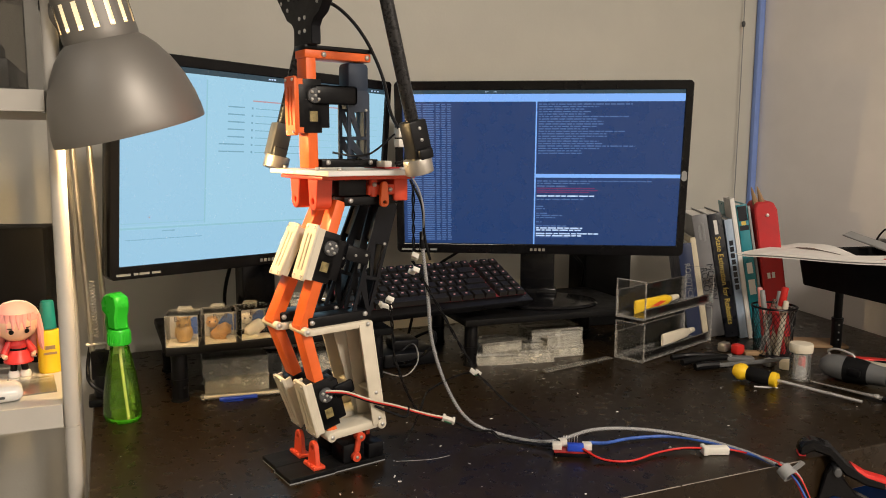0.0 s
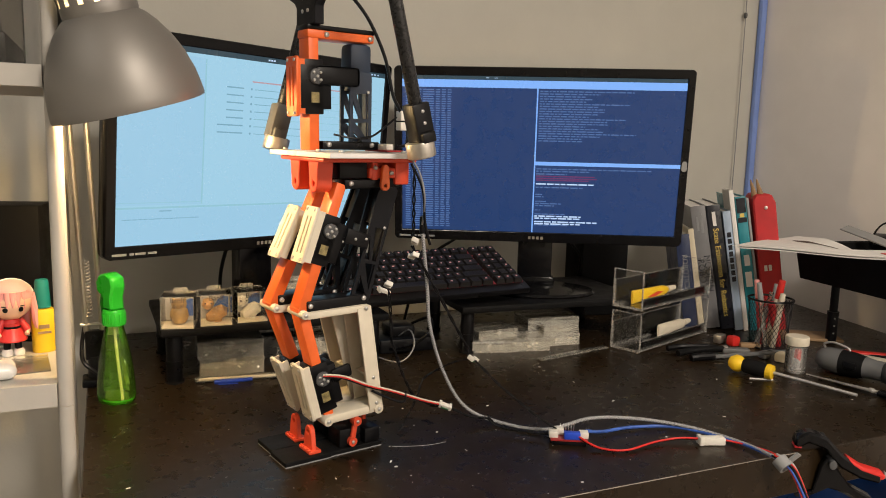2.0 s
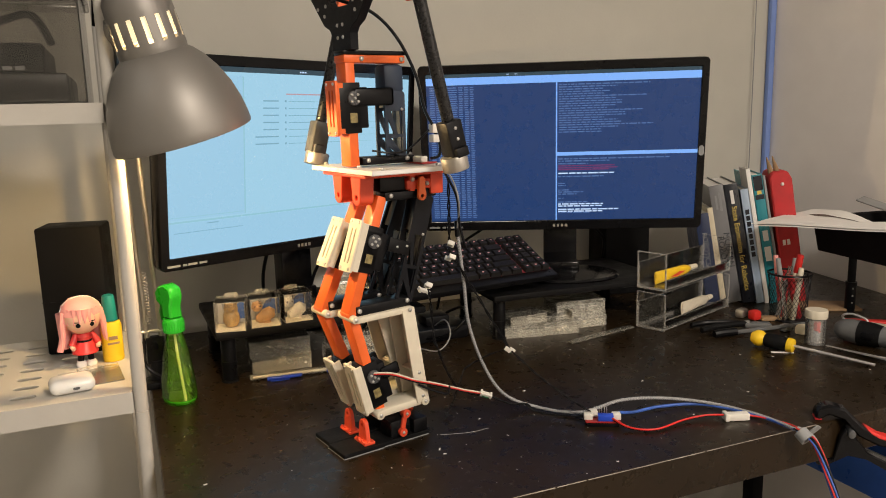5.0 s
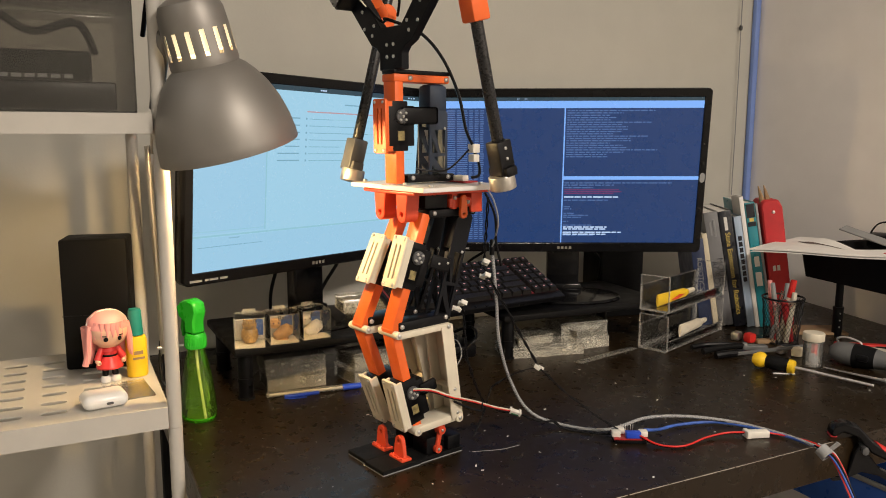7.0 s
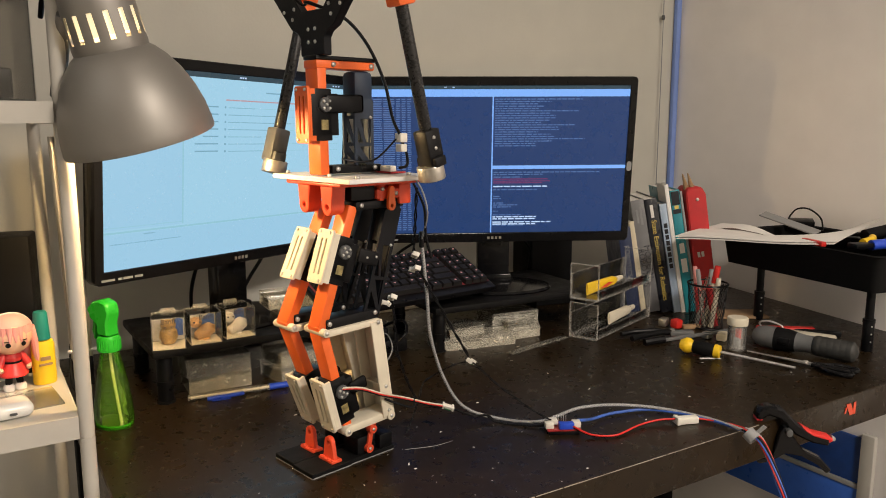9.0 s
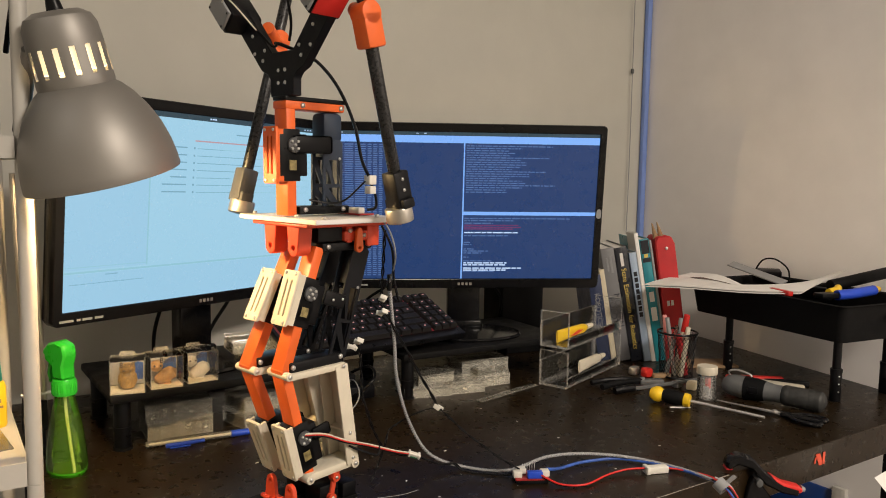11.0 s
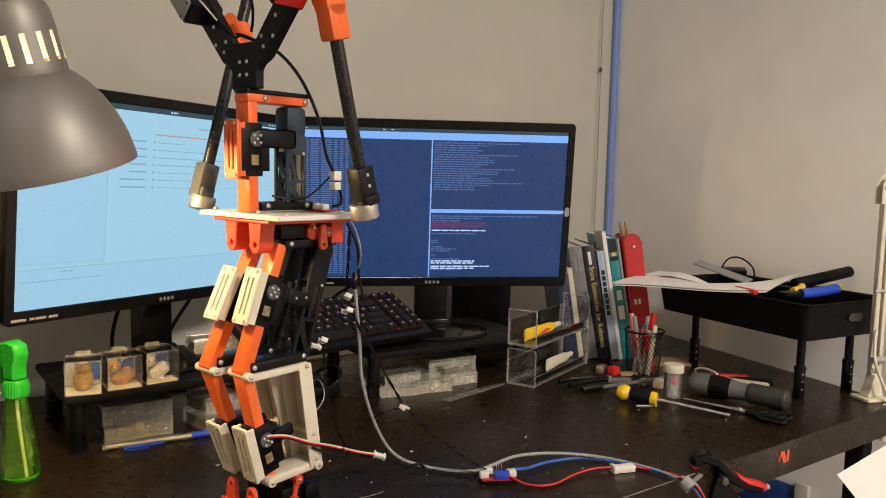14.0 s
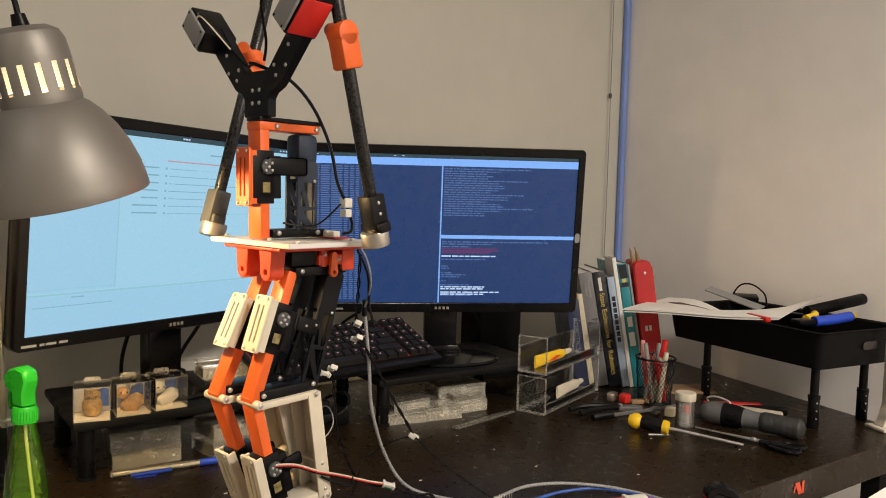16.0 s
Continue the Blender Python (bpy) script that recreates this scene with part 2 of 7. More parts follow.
M_GREY_L = mat("light_grey_plastic", (0.27, 0.275, 0.28), 0.45, vary=0.1)
M_BRAID = mat("grey_braided_sleeve", (0.26, 0.27, 0.29), 0.55, vary=0.3, scale=900, bump=0.6, bscale=1500)
nt = M_BRAID.node_tree
weave = nt.nodes.new("ShaderNodeTexWave")
weave.bands_direction = "DIAGONAL"
weave.inputs["Scale"].default_value = 330
weave.inputs["Distortion"].default_value = 0.6
cr = nt.nodes.new("ShaderNodeMix")
cr.data_type = "RGBA"
cr.inputs[6].default_value, cr.inputs[7].default_value = (0.10, 0.10, 0.11, 1), (0.50, 0.50, 0.50, 1)
nt.links.new(nt.nodes.new("ShaderNodeTexCoord").outputs["Object"], weave.inputs["Vector"])
nt.links.new(weave.outputs["Fac"], cr.inputs[0])
nt.links.new(cr.outputs[2], nt.nodes["Principled BSDF"].inputs["Base Color"])
M_CARD = mat("brown_cardboard", (0.34, 0.22, 0.12), 0.8, vary=0.2)
M_TAN = mat("tan_resin", (0.52, 0.29, 0.11), 0.55, vary=0.4, scale=400)
M_IVORY = mat("ivory_resin", (0.78, 0.72, 0.60), 0.5, vary=0.15, scale=300, speck=0.20, speck_color=(0.12, 0.09, 0.06))
M_BROWN = mat("brown_speckled_resin", (0.50, 0.30, 0.09), 0.5, vary=0.5, scale=300, speck=0.22, speck_color=(0.08, 0.04, 0.02))
M_KEY = mat("black_keycap", (0.010, 0.009, 0.009), 0.5, spec=0.3, vary=0.2, bump=0.2, bscale=1200)
M_KEYGLOW = mat("red_key_light", (0.02, 0.012, 0.013), 0.5, glow=(1.0, 0.07, 0.09), glow_power=0.12)
M_LEGEND = mat("lit_key_legend", (0.5, 0.2, 0.2), 0.5, glow=(1.0, 0.55, 0.52), glow_power=0.30)
M_PCB = mat("red_circuit_board", (0.35, 0.02, 0.02), 0.4, vary=0.2, scale=500)
M_NYLON = mat("white_nylon_connector", (0.72, 0.69, 0.62), 0.45, vary=0.08)
M_SKIN = mat("pink_vinyl", (0.85, 0.36, 0.34), 0.45, vary=0.08)
M_TUBE = mat("black_carbon_tube", (0.014, 0.014, 0.015), 0.3, vary=0.3, scale=300, bump=0.1, bscale=1500)
M_BLUESTEEL = mat("blue_black_plastic", (0.018, 0.030, 0.055), 0.45, vary=0.2, bump=0.2, bscale=700)
M_TRIM = mat("pale_blue_trim", (0.22, 0.33, 0.72), 0.5, vary=0.05)
M_LAMPW = mat("cream_white_lacquer", (0.70, 0.64, 0.52), 0.4, vary=0.05)
M_GLOW = mat("lit_reflector", (0.9, 0.85, 0.7), 0.5, glow=(1.0, 0.80, 0.48), glow_power=0.85)


def light_mat(name, color, power=1.0):
    return mat(name, (0.004, 0.004, 0.005), 0.3, glow=color, glow_power=power)


M_SCR_R = light_mat("dark_blue_screen", (0.0150, 0.044, 0.144))
M_SCR_R2 = light_mat("dark_blue_window", (0.021, 0.050, 0.160))
M_BAR = light_mat("pale_blue_bar", (0.22, 0.45, 0.95))
M_TXT = light_mat("blue_grey_text", (0.085, 0.16, 0.36))
M_TXT_W = light_mat("white_text", (0.55, 0.70, 0.95))
M_TXT_R = light_mat("red_text", (0.16, 0.035, 0.13))
M_SCR_L = light_mat("pale_cyan_screen", (0.345, 0.61, 0.78))
M_SCR_L2 = light_mat("pale_cyan_panel", (0.325, 0.58, 0.765))
M_LINE = light_mat("grey_line", (0.19, 0.38, 0.50))
M_LINE_L = light_mat("faint_line", (0.285, 0.55, 0.66))
M_LINE_R = light_mat("red_line", (0.48, 0.30, 0.34))
M_DARKBAR = light_mat("dark_bar", (0.03, 0.06, 0.08))



def text_mesh(name, words, size, material, parent, m, depth=0.0002, label=""):
    cu = bpy.data.curves.new(name, "FONT")
    cu.body, cu.size, cu.extrude, cu.align_x, cu.align_y = words, size, depth, "CENTER", "CENTER"
    tmp = new("tmp_text", cu)
    bpy.context.view_layer.update()
    me = bpy.data.meshes.new_from_object(tmp.evaluated_get(bpy.context.evaluated_depsgraph_get()))
    bpy.data.objects.remove(tmp)
    bpy.data.curves.remove(cu)
    me.name = name
    me.materials.clear()
    me.materials.append(material)
    ob = new(name, me)
    ob.parent = parent
    ob.matrix_local = m
    if label:
        ob["label"] = label
    return ob


def clear(ob):
    for o in (ob, *ob.children_recursive):
        if o.type == "MESH" and o.data.materials and o.data.materials[0] in (M_ACRYL, M_POLY, M_GREEN, M_EDGE, M_BIN):
            o.visible_shadow = False
    return ob


# ---- wall trims at the corner ----
structure("trim_corner", bm_box(1.580, RIGHT - 0.002, BACK - 0.016, BACK - 0.002, DESK - 0.02, 2.44, bevel=0.003), M_TRIM, "pale blue upright strip in the room corner", "trim")
cord = thing("blind_cord", pose(1.529, BACK - 0.012, 0), "thin white hanging cord with a small bead", "cord")
part("string", bm_tube([(0, 0, 0.95), (0.001, 0, 1.3), (-0.001, 0, 1.8), (0, 0, 2.45)], 0.0013, 6), M_GREY_L, cord)
part("bead", bm_lathe([(0, -0.008), (0.004, -0.006), (0.005, 0), (0.004, 0.006), (0, 0.008)], 12, m=pose(0, 0, 1.467)), M_GREY, cord)
ceil = thing("ceiling_light", pose(0.75, -1.2, 2.45), "round white ceiling light fitting", "ceiling light")
part("rim", bm_lathe([(0.36, 0.0), (0.36, -0.03), (0.35, -0.032), (0.345, 0.0)], 40), M_WHITE, ceil)

# ---- desk ----
desk = thing("desk", pose(0, 0, 0), "dark brown-black laminate desk with scuffed edges", "desk")
top = bm_prism([(-0.022, 0.689), (1.447, 0.689), (1.594, 1.424), (1.594, BACK - 0.006), (-0.022, BACK - 0.006)], -DESK, 0.056 - DESK, bevel=0.0016)
part("tabletop", moved(top, pose(0, 0, 0, -90, 0, 0)), M_DESK, desk)
for lx, ly in ((1.43, 0.75), (0.01, 0.74), (1.43, 1.40), (0.01, 1.50)):
    part("leg", bm_box(lx - 0.018, lx + 0.018, ly - 0.018, ly + 0.018, 0, DESK - 0.0565, bevel=0.003), M_BLACK_M, desk, "black square steel leg")
bm = bmesh.new()
rng = random.Random(4)
x = 0.05
while x < 0.765:
    ln = rng.uniform(0.02, 0.10)
    bm_box(x, x + ln, 0.6885, 0.6892 + rng.uniform(0, 0.0003), DESK - 0.0005 - rng.uniform(0, 0.0003), DESK + 0.0002, bm)
    x += ln + rng.choice((0.0, 0.0, 0.0, 0.001, 0.003))
part("worn_edge_strip", bm, M_WORN, desk, "pale chipped edge where the laminate has worn")
for sx, w, a in ((1.034, 0.004, 0.25), (1.043, 0.006, -0.55), (1.049, 0.006, -0.55), (1.058, 0.0065, 0.05)):
    hgt = 0.010 if w < 0.005 else 0.020
    bm = bm_prism([(-w / 2 - a * hgt / 2, -hgt / 2), (w / 2 - a * hgt / 2, -hgt / 2), (w / 2 + a * hgt / 2, hgt / 2), (-w / 2 + a * hgt / 2, hgt / 2)], -0.0007, 0)
    part("tape_mark", moved(bm, pose(sx, 0.6885, 0.727)), M_RED, desk, "small red tape mark on the desk edge")
bm = bmesh.new()
for k in range(75):
    cx, cy = rng.uniform(0.0, 1.3), rng.uniform(0.70, 1.18)
    if k < 28:
        cx, cy = rng.gauss(0.35, 0.16), rng.gauss(0.80, 0.06)
    s = rng.choice((0.0005, 0.0007, 0.0008, 0.0012, 0.0018))
    cy = max(cy, 0.70)
    moved_box = moved(bm_box(-s * rng.uniform(0.6, 2.2), s, -s * 0.5, s * 0.5, 0, s * 0.35), pose(cx, cy, DESK, 0, 0, rng.uniform(0, 180)))
    join(bm, moved_box)
solid("crumbs", bm, M_PAPER, "pale dust flecks and crumbs scattered on the desktop", "crumbs", kind="stuff")
bm = bm_tube([(0.335, 0.885, DESK + 0.0003), (0.375, 0.874, DESK + 0.0004), (0.405, 0.876, DESK + 0.0003)], 0.0004, 5)
solid("scratch_thread", bm, M_GREY_L, "short pale thread lying on the desktop", "thread")


# ---- monitors ----
def monitor(c, yaw, tilt, roll, label, right):
    m = pose(*c, tilt, 0, yaw) @ pose(0, 0, 0, 0, -roll, 0)
    mon = thing("monitor", m, label, "monitor", "pair of monitors")
    W, H = 0.531, 0.299
    ox0, ox1, oz0, oz1 = -W / 2 - 0.0150, W / 2 + 0.0140, -H / 2 - 0.0195, H / 2 + 0.0170
    rim = bm_prism([(ox0, oz0 + 0.006), (ox0 + 0.006, oz0), (ox1 - 0.006, oz0), (ox1, oz0 + 0.006), (ox1, oz1 - 0.005), (ox1 - 0.005, oz1), (ox0 + 0.005, oz1), (ox0, oz1 - 0.005)],
                   -0.004, 0.018, holes=[[(-W / 2, -H / 2), (W / 2, -H / 2), (W / 2, H / 2), (-W / 2, H / 2)]], bevel=0.0012)
    part("bezel", rim, M_GLOSS, mon, "glossy black bezel")
    back = bmesh.new()
    bm_box(ox0 + 0.004, ox1 - 0.004, 0.0185, 0.030, oz0 + 0.004, oz1 - 0.004, back, 0.004)
    bm_box(-0.17, 0.17, 0.0295, 0.050, -0.12, 0.10, back, 0.008)
    part("back_shell", back, M_BLACK_M, mon)
    scr = part("screen", bm_box(-W / 2 + 0.0002, W / 2 - 0.0002, 0.0, 0.004, -H / 2 + 0.0002, H / 2 - 0.0002), M_SCR_R if right else M_SCR_L, mon, "lit screen with two dark terminal windows" if right else "lit pale screen with slider rows", 0)

    def quad(bmq, x0, x1, z0, z1, d=0.0003):
        bm_box(-W / 2 + x0 * W, -W / 2 + x1 * W, -d, -0.00002, H / 2 - z1 * H, H / 2 - z0 * H, bmq)

    r2 = random.Random(7)
    if right:
        for nm, bx in (("title_bar", (0.0, 1.0, 0.024, 0.072)), ("pane_divider", (0.4805, 0.4855, 0.072, 1.0)), ("pane_bar", (0.4855, 1.0, 0.532, 0.556))):
            q = bmesh.new()
            quad(q, *bx)
            part(nm, q, M_BAR, scr, "", 0)
        q = bmesh.new()
        quad(q, 0.0, 1.0, 0.0, 0.022)
        part("top_bar", q, M_DARKBAR, scr, "", 0)
        q = bmesh.new()
        for i in range(62):
            z = 0.085 + i * 0.0145
            for a, b in ((0.012, 0.032), (0.036, 0.070), (0.074, 0.116), (0.121, 0.137), (0.142, 0.158), (0.163, 0.178)):
                quad(q, a, b - r2.uniform(0, 0.004), z, z + 0.0075)
        for i in range(21):
            z = 0.085 + i * 0.0155
            a = 0.492
            end = 0.64 + r2.uniform(-0.02, 0.10) + (0.14 if i in (0, 5, 11, 17) else 0)
            while a < end:
                ln = r2.uniform(0.006, 0.03)
                quad(q, a, min(a + ln, end), z, z + 0.007)
                a += ln + 0.004
        for i, (z, e) in enumerate(((0.575, 0.90), (0.59, 0.68), (0.608, 0.60), (0.695, 0.66), (0.742, 0.515), (0.757, 0.52), (0.788, 0.53), (0.802, 0.585), (0.816, 0.56), (0.845, 0.51), (0.872, 0.60), (0.945, 0.61))):
            a = 0.490
            while a < e:
                ln = r2.uniform(0.008, 0.035)
                quad(q, a, min(a + ln, e), z, z + 0.007)
                a += ln + 0.004
        part("small_text", q, M_TXT, scr, "rows of small unreadable text", 0)["kind"] = "stuff"
        q = bmesh.new()
        for z, e in ((0.672, 0.70), (0.885, 0.66), (0.899, 0.655), (0.922, 0.72), (0.936, 0.66)):
            a = 0.490
            while a < e:
                ln = r2.uniform(0.010, 0.04)
                quad(q, a, min(a + ln, e), z, z + 0.0085)
                a += ln + 0.004
        for a in (0.02, 0.30, 0.33):
            quad(q, a, a + 0.01, 0.008, 0.014)
        part("bright_text", q, M_TXT_W, scr, "", 0)["kind"] = "stuff"
        q = bmesh.new()
        for z, e in ((0.622, 0.70), (0.636, 0.71), (0.648, 0.68)):
            quad(q, 0.49, e, z, z + 0.007)
        part("red_text", q, M_TXT_R, scr, "", 0)
    else:
        q = bmesh.new()
        quad(q, 0.0, 1.0, 0.0, 0.028)
        part("top_bar", q, M_DARKBAR, scr, "", 0)
        q = bmesh.new()
        quad(q, 0.0, 0.265, 0.045, 0.80)
        quad(q, 0.0, 1.0, 0.82, 1.0)
        part("side_panel", q, M_SCR_L2, scr, "", 0)
        q = bmesh.new()
        quad(q, 0.265, 0.270, 0.05, 0.80)
        quad(q, 0.0, 1.0, 0.808, 0.818)
        quad(q, 0.0, 0.265, 0.785, 0.79)
        for i in range(7):
            quad(q, 0.44, 0.97, 0.178 + i * 0.040, 0.181 + i * 0.040)
        part("row_divider", q, M_LINE_L, scr, "", 0)["kind"] = "stuff"
        q = bmesh.new()
        for i, e in enumerate((0.55, 0.68, 0.72, 0.62, 0.58, 0.66, 0.70)):
            z = 0.178 + i * 0.040
            quad(q, 0.44, e, z, z + 0.0045)
            quad(q, 0.425, 0.431, z - 0.004, z + 0.007)
            quad(q, 0.34 - 0.03 * (i > 4), 0.40, z - 0.003, z + 0.004)
        quad(q, 0.60, 0.68, 0.085, 0.092)
        quad(q, 0.13, 0.17, 0.828, 0.834)
        quad(q, 0.02, 0.26, 0.868, 0.873)
        part("slider_row", q, M_LINE, scr, "", 0)["kind"] = "stuff"
        q = bmesh.new()
        quad(q, 0.43, 0.92, 0.136, 0.143)
        part("red_slider_line", q, M_LINE_R, scr, "", 0)
        q = bmesh.new()
        for a in (0.485, 0.495, 0.505, 0.93, 0.945, 0.96):
            quad(q, a, a + 0.007, 0.010, 0.018, 0.0006)
        part("clock_marks", q, M_TXT_W, scr, "", 0)
    q = bmesh.new()
    for i, wd in enumerate((0.006, 0.006, 0.006, 0.0065)):
        bm_box(-0.016 + i * 0.008, -0.016 + i * 0.008 + wd * 0.8, -0.0046, -0.0038, oz0 + 0.0065, oz0 + 0.0120, q)
    part("maker_mark", q, M_ALU, mon, "small silver badge under the screen")
    q = bmesh.new()
    for a, b in ((0.006, 0.028), (0.033, 0.040), (0.042, 0.058), (0.062, 0.076)):
        bm_box(ox0 + a + 0.004, ox0 + b + 0.004, -0.0045, -0.0038, oz0 + 0.0055, oz0 + 0.0090, q)
    part("feature_marks", q, M_GREY_L, mon, "small grey marks on the bezel corner")
    part("button_label", bm_prism(slot(ox1 - 0.0075, -0.012, 0.010, 0.020), -0.0045, -0.0039), M_GREY_L, mon, "small oval button label")
    # stand, upright below the tilted head
    bz = 0.8415
    inv = m.inverted()
    neck = bmesh.new()
    cw = m @ Vector((0, 0.036, oz0 + 0.04))
    up = pose(cw.x, cw.y, 0, 0, 0, yaw)
    bm_box(-0.034, 0.034, -0.012, 0.014, bz + 0.010, cw.z + 0.03, neck, 0.004)
    bm_box(-0.040, 0.040, -0.018, 0.018, bz + 0.008, bz + 0.026, neck, 0.005)
    part("stand_neck", moved(neck, inv @ up), M_GLOSS, mon)
    base = bm_lathe([(0, 0), (0.118, 0), (0.120, 0.003), (0.116, 0.007), (0.05, 0.012), (0, 0.0125)], 48)
    moved(base, Matrix.Diagonal((1, 0.70, 1, 1)))
    part("stand_base", moved(base, inv @ pose(cw.x, cw.y, bz - 0.0005, 0, 0, yaw) @ pose(0, -0.028, 0)), M_GLOSS, mon, "glossy black oval stand base")
    return mon


monitor((0.780, 1.301, 1.107), -28.19, 6.78, 0.22, "black widescreen monitor showing dark blue terminal windows", True)
monitor((0.268, 1.332, 1.112), 26.0, 3.83, -1.15, "black widescreen monitor showing a pale slider window", False)


# ---- risers ----
def riser(m, w, d, label):
    r = thing("monitor_riser", m, label, "monitor riser", "pair of monitor risers")
    top = 0.841 - DESK
    board = bm_box(0, w, 0, d, top - 0.013, top, bevel=0.0035)
    part("board", board, M_BLACK_M, r)
    for x, y in ((0.022, 0.028), (w - 0.022, 0.028), (0.022, d - 0.03), (w - 0.022, d - 0.03)):
        leg = bm_cyl((x, y, 0.0), (x, y, top - 0.0125), 0.0125, 0.0125, 20, bevel=0.002)
        bm_cyl((x, y, 0.03), (x, y, 0.036), 0.0138, 0.0138, 20, leg)
        part("leg", leg, M_BLACK, r)
        part("foot", bm_cyl((x, y, 0.0), (x, y, 0.004), 0.0142, 0.0142, 20), M_BLACK_M, r)
    return r


riser(pose(0.082, 1.212, DESK, 0, 0, 1.0), 0.368, 0.235, "black monitor riser board on four round legs")
riser(pose(0.588, 1.222, DESK, 0, 0, -3.0), 0.385, 0.235, "black monitor riser board with clutter beneath it")


# ---- keyboard ----
def keyboard():
    ctr = Vector((0.357, 1.185, 0.858))
    kb = thing("keyboard", Matrix.Translation(ctr) @ pose(0, 0, 0, 24, 0, 6.5), "black mechanical keyboard with red-lit keys, tilted up", "keyboard")
    w, d = 0.372, 0.142
    part("case", bm_box(0, w, 0, d, 0, 0.012, bevel=0.0025), M_BLACK, kb)
    part("glow_plate", bm_box(0.006, w - 0.006, 0.02, d - 0.006, 0.0118, 0.0135), M_KEYGLOW, kb, "red light between the keys")
    pitch = (w - 0.012) / 18.6
    r2 = random.Random(3)
    rows = [[1] * 15, [1] * 13 + [2], [1.5] + [1] * 12 + [1.5], [1.75] + [1] * 11 + [2.25], [2.25] + [1] * 10 + [2.75], [1.25, 1.25, 1.25, 6.25, 1.25, 1.25, 1.25, 1.25]]
    shapes = {}

    def cap(wd):
        if wd not in shapes:
            k = bmesh.new()
            bm_box(-wd * pitch / 2 + 0.0008, wd * pitch / 2 - 0.0008, -pitch / 2 + 0.0008, pitch / 2 - 0.0008, 0.0, 0.0085, k)
            for v in k.verts:
                if v.co.z > 0.004:
                    v.co.x *= 1 - 0.0022 * 2 / (wd * pitch)
                    v.co.y = v.co.y * 0.80 + 0.0006
            shapes[wd] = mesh_of("keycap", k, M_KEY, 0)
        return shapes[wd]

    leg = bmesh.new()
    for j, row in enumerate(reversed(rows)):
        y = 0.026 + j * pitch * 0.98 + (0.004 if j == 5 else 0)
        x = 0.008
        extra = [1, 1, 1]
        for i, wd in enumerate(row + extra):
            if i == len(row):
                x = 0.008 + 15.3 * pitch + (pitch if len(extra) == 1 else 0)
            ob = new("keycap", cap(wd))
            ob.parent = kb
            ob.matrix_local = pose(x + wd * pitch / 2, y, 0.0138, -3 + j * 1.2, 0, 0)
            if wd < 2.2 and r2.random() < 0.9:
                s = 0.0016
                bm_box(x + wd * pitch / 2 - s * r2.uniform(0.6, 1.6), x + wd * pitch / 2 + s, y + 0.0005, y + 0.0028, 0.0224, 0.0228, leg)
            x += wd * pitch
    part("key_legends", leg, M_LEGEND, kb, "dim red lit marks on the keys")["kind"] = "stuff"
    for fx in (0.05, w - 0.05):
        part("foot", bm_box(fx - 0.012, fx + 0.012, d - 0.030, d - 0.016, -0.050 if fx > 0.1 else -0.048, 0.001, bevel=0.002), M_BLACK, kb)
    return kb


keyboard()
solid("speaker", bm_box(-0.055, 0.055, -0.05, 0.05, 0, 0.165, bevel=0.004), M_BLACK_M, "black box speaker behind the monitor stand", "speaker", pose(1.045, 1.475, DESK, 0, 0, -10))

# ---- monitor leads and plugs behind the risers ----
for pts, rad, lab in (
        ([(0.235, 1.425, 0.99), (0.215, 1.45, 0.93), (0.205, 1.475, 0.86), (0.22, 1.50, 0.78), (0.26, 1.49, DESK + 0.004), (0.36, 1.47, DESK + 0.004)], 0.0035, "black monitor lead hanging behind the stand"),
        ([(0.36, 1.455, 0.99), (0.345, 1.47, 0.93), (0.31, 1.49, 0.86), (0.30, 1.50, 0.78), (0.33, 1.48, DESK + 0.004)], 0.0035, "black monitor lead hanging behind the stand"),
        ([(0.87, 1.31, 0.965), (0.905, 1.37, 0.93), (0.965, 1.42, 0.885), (0.98, 1.46, 0.82), (0.95, 1.50, DESK + 0.004)], 0.003, "thin black lead hanging behind the monitor"),
        ([(0.68, 1.40, 0.955), (0.665, 1.44, 0.93), (0.63, 1.46, 0.90), (0.60, 1.48, 0.84), (0.58, 1.49, DESK + 0.004)], 0.003, "thin black lead hanging behind the monitor"),
        ([(0.46, 1.30, DESK + 0.004), (0.50, 1.25, DESK + 0.02), (0.535, 1.24, DESK + 0.05), (0.55, 1.29, DESK + 0.06), (0.52, 1.34, DESK + 0.03), (0.47, 1.33, DESK + 0.004), (0.50, 1.38, DESK + 0.004)], 0.0028, "black cable coiled on the desk between the risers"),
        ([(0.44, 1.27, DESK + 0.003), (0.47, 1.22, DESK + 0.003), (0.50, 1.23, DESK + 0.025), (0.505, 1.27, DESK + 0.045), (0.49, 1.33, DESK + 0.004)], 0.0013, "thin white wire looped on the desk")):
    solid("cable", bm_tube(pts, rad), M_GREY_L if "white" in lab else M_BLACK, lab, "cable")
bm = bm_box(0.455, 0.56, 1.28, 1.36, DESK, DESK + 0.026, bevel=0.004)
bm_box(0.48, 0.53, 1.30, 1.35, DESK + 0.0255, DESK + 0.045, bm, 0.004)
solid("power_strip", bm, M_BLACK, "black power strip between the risers", "power strip")


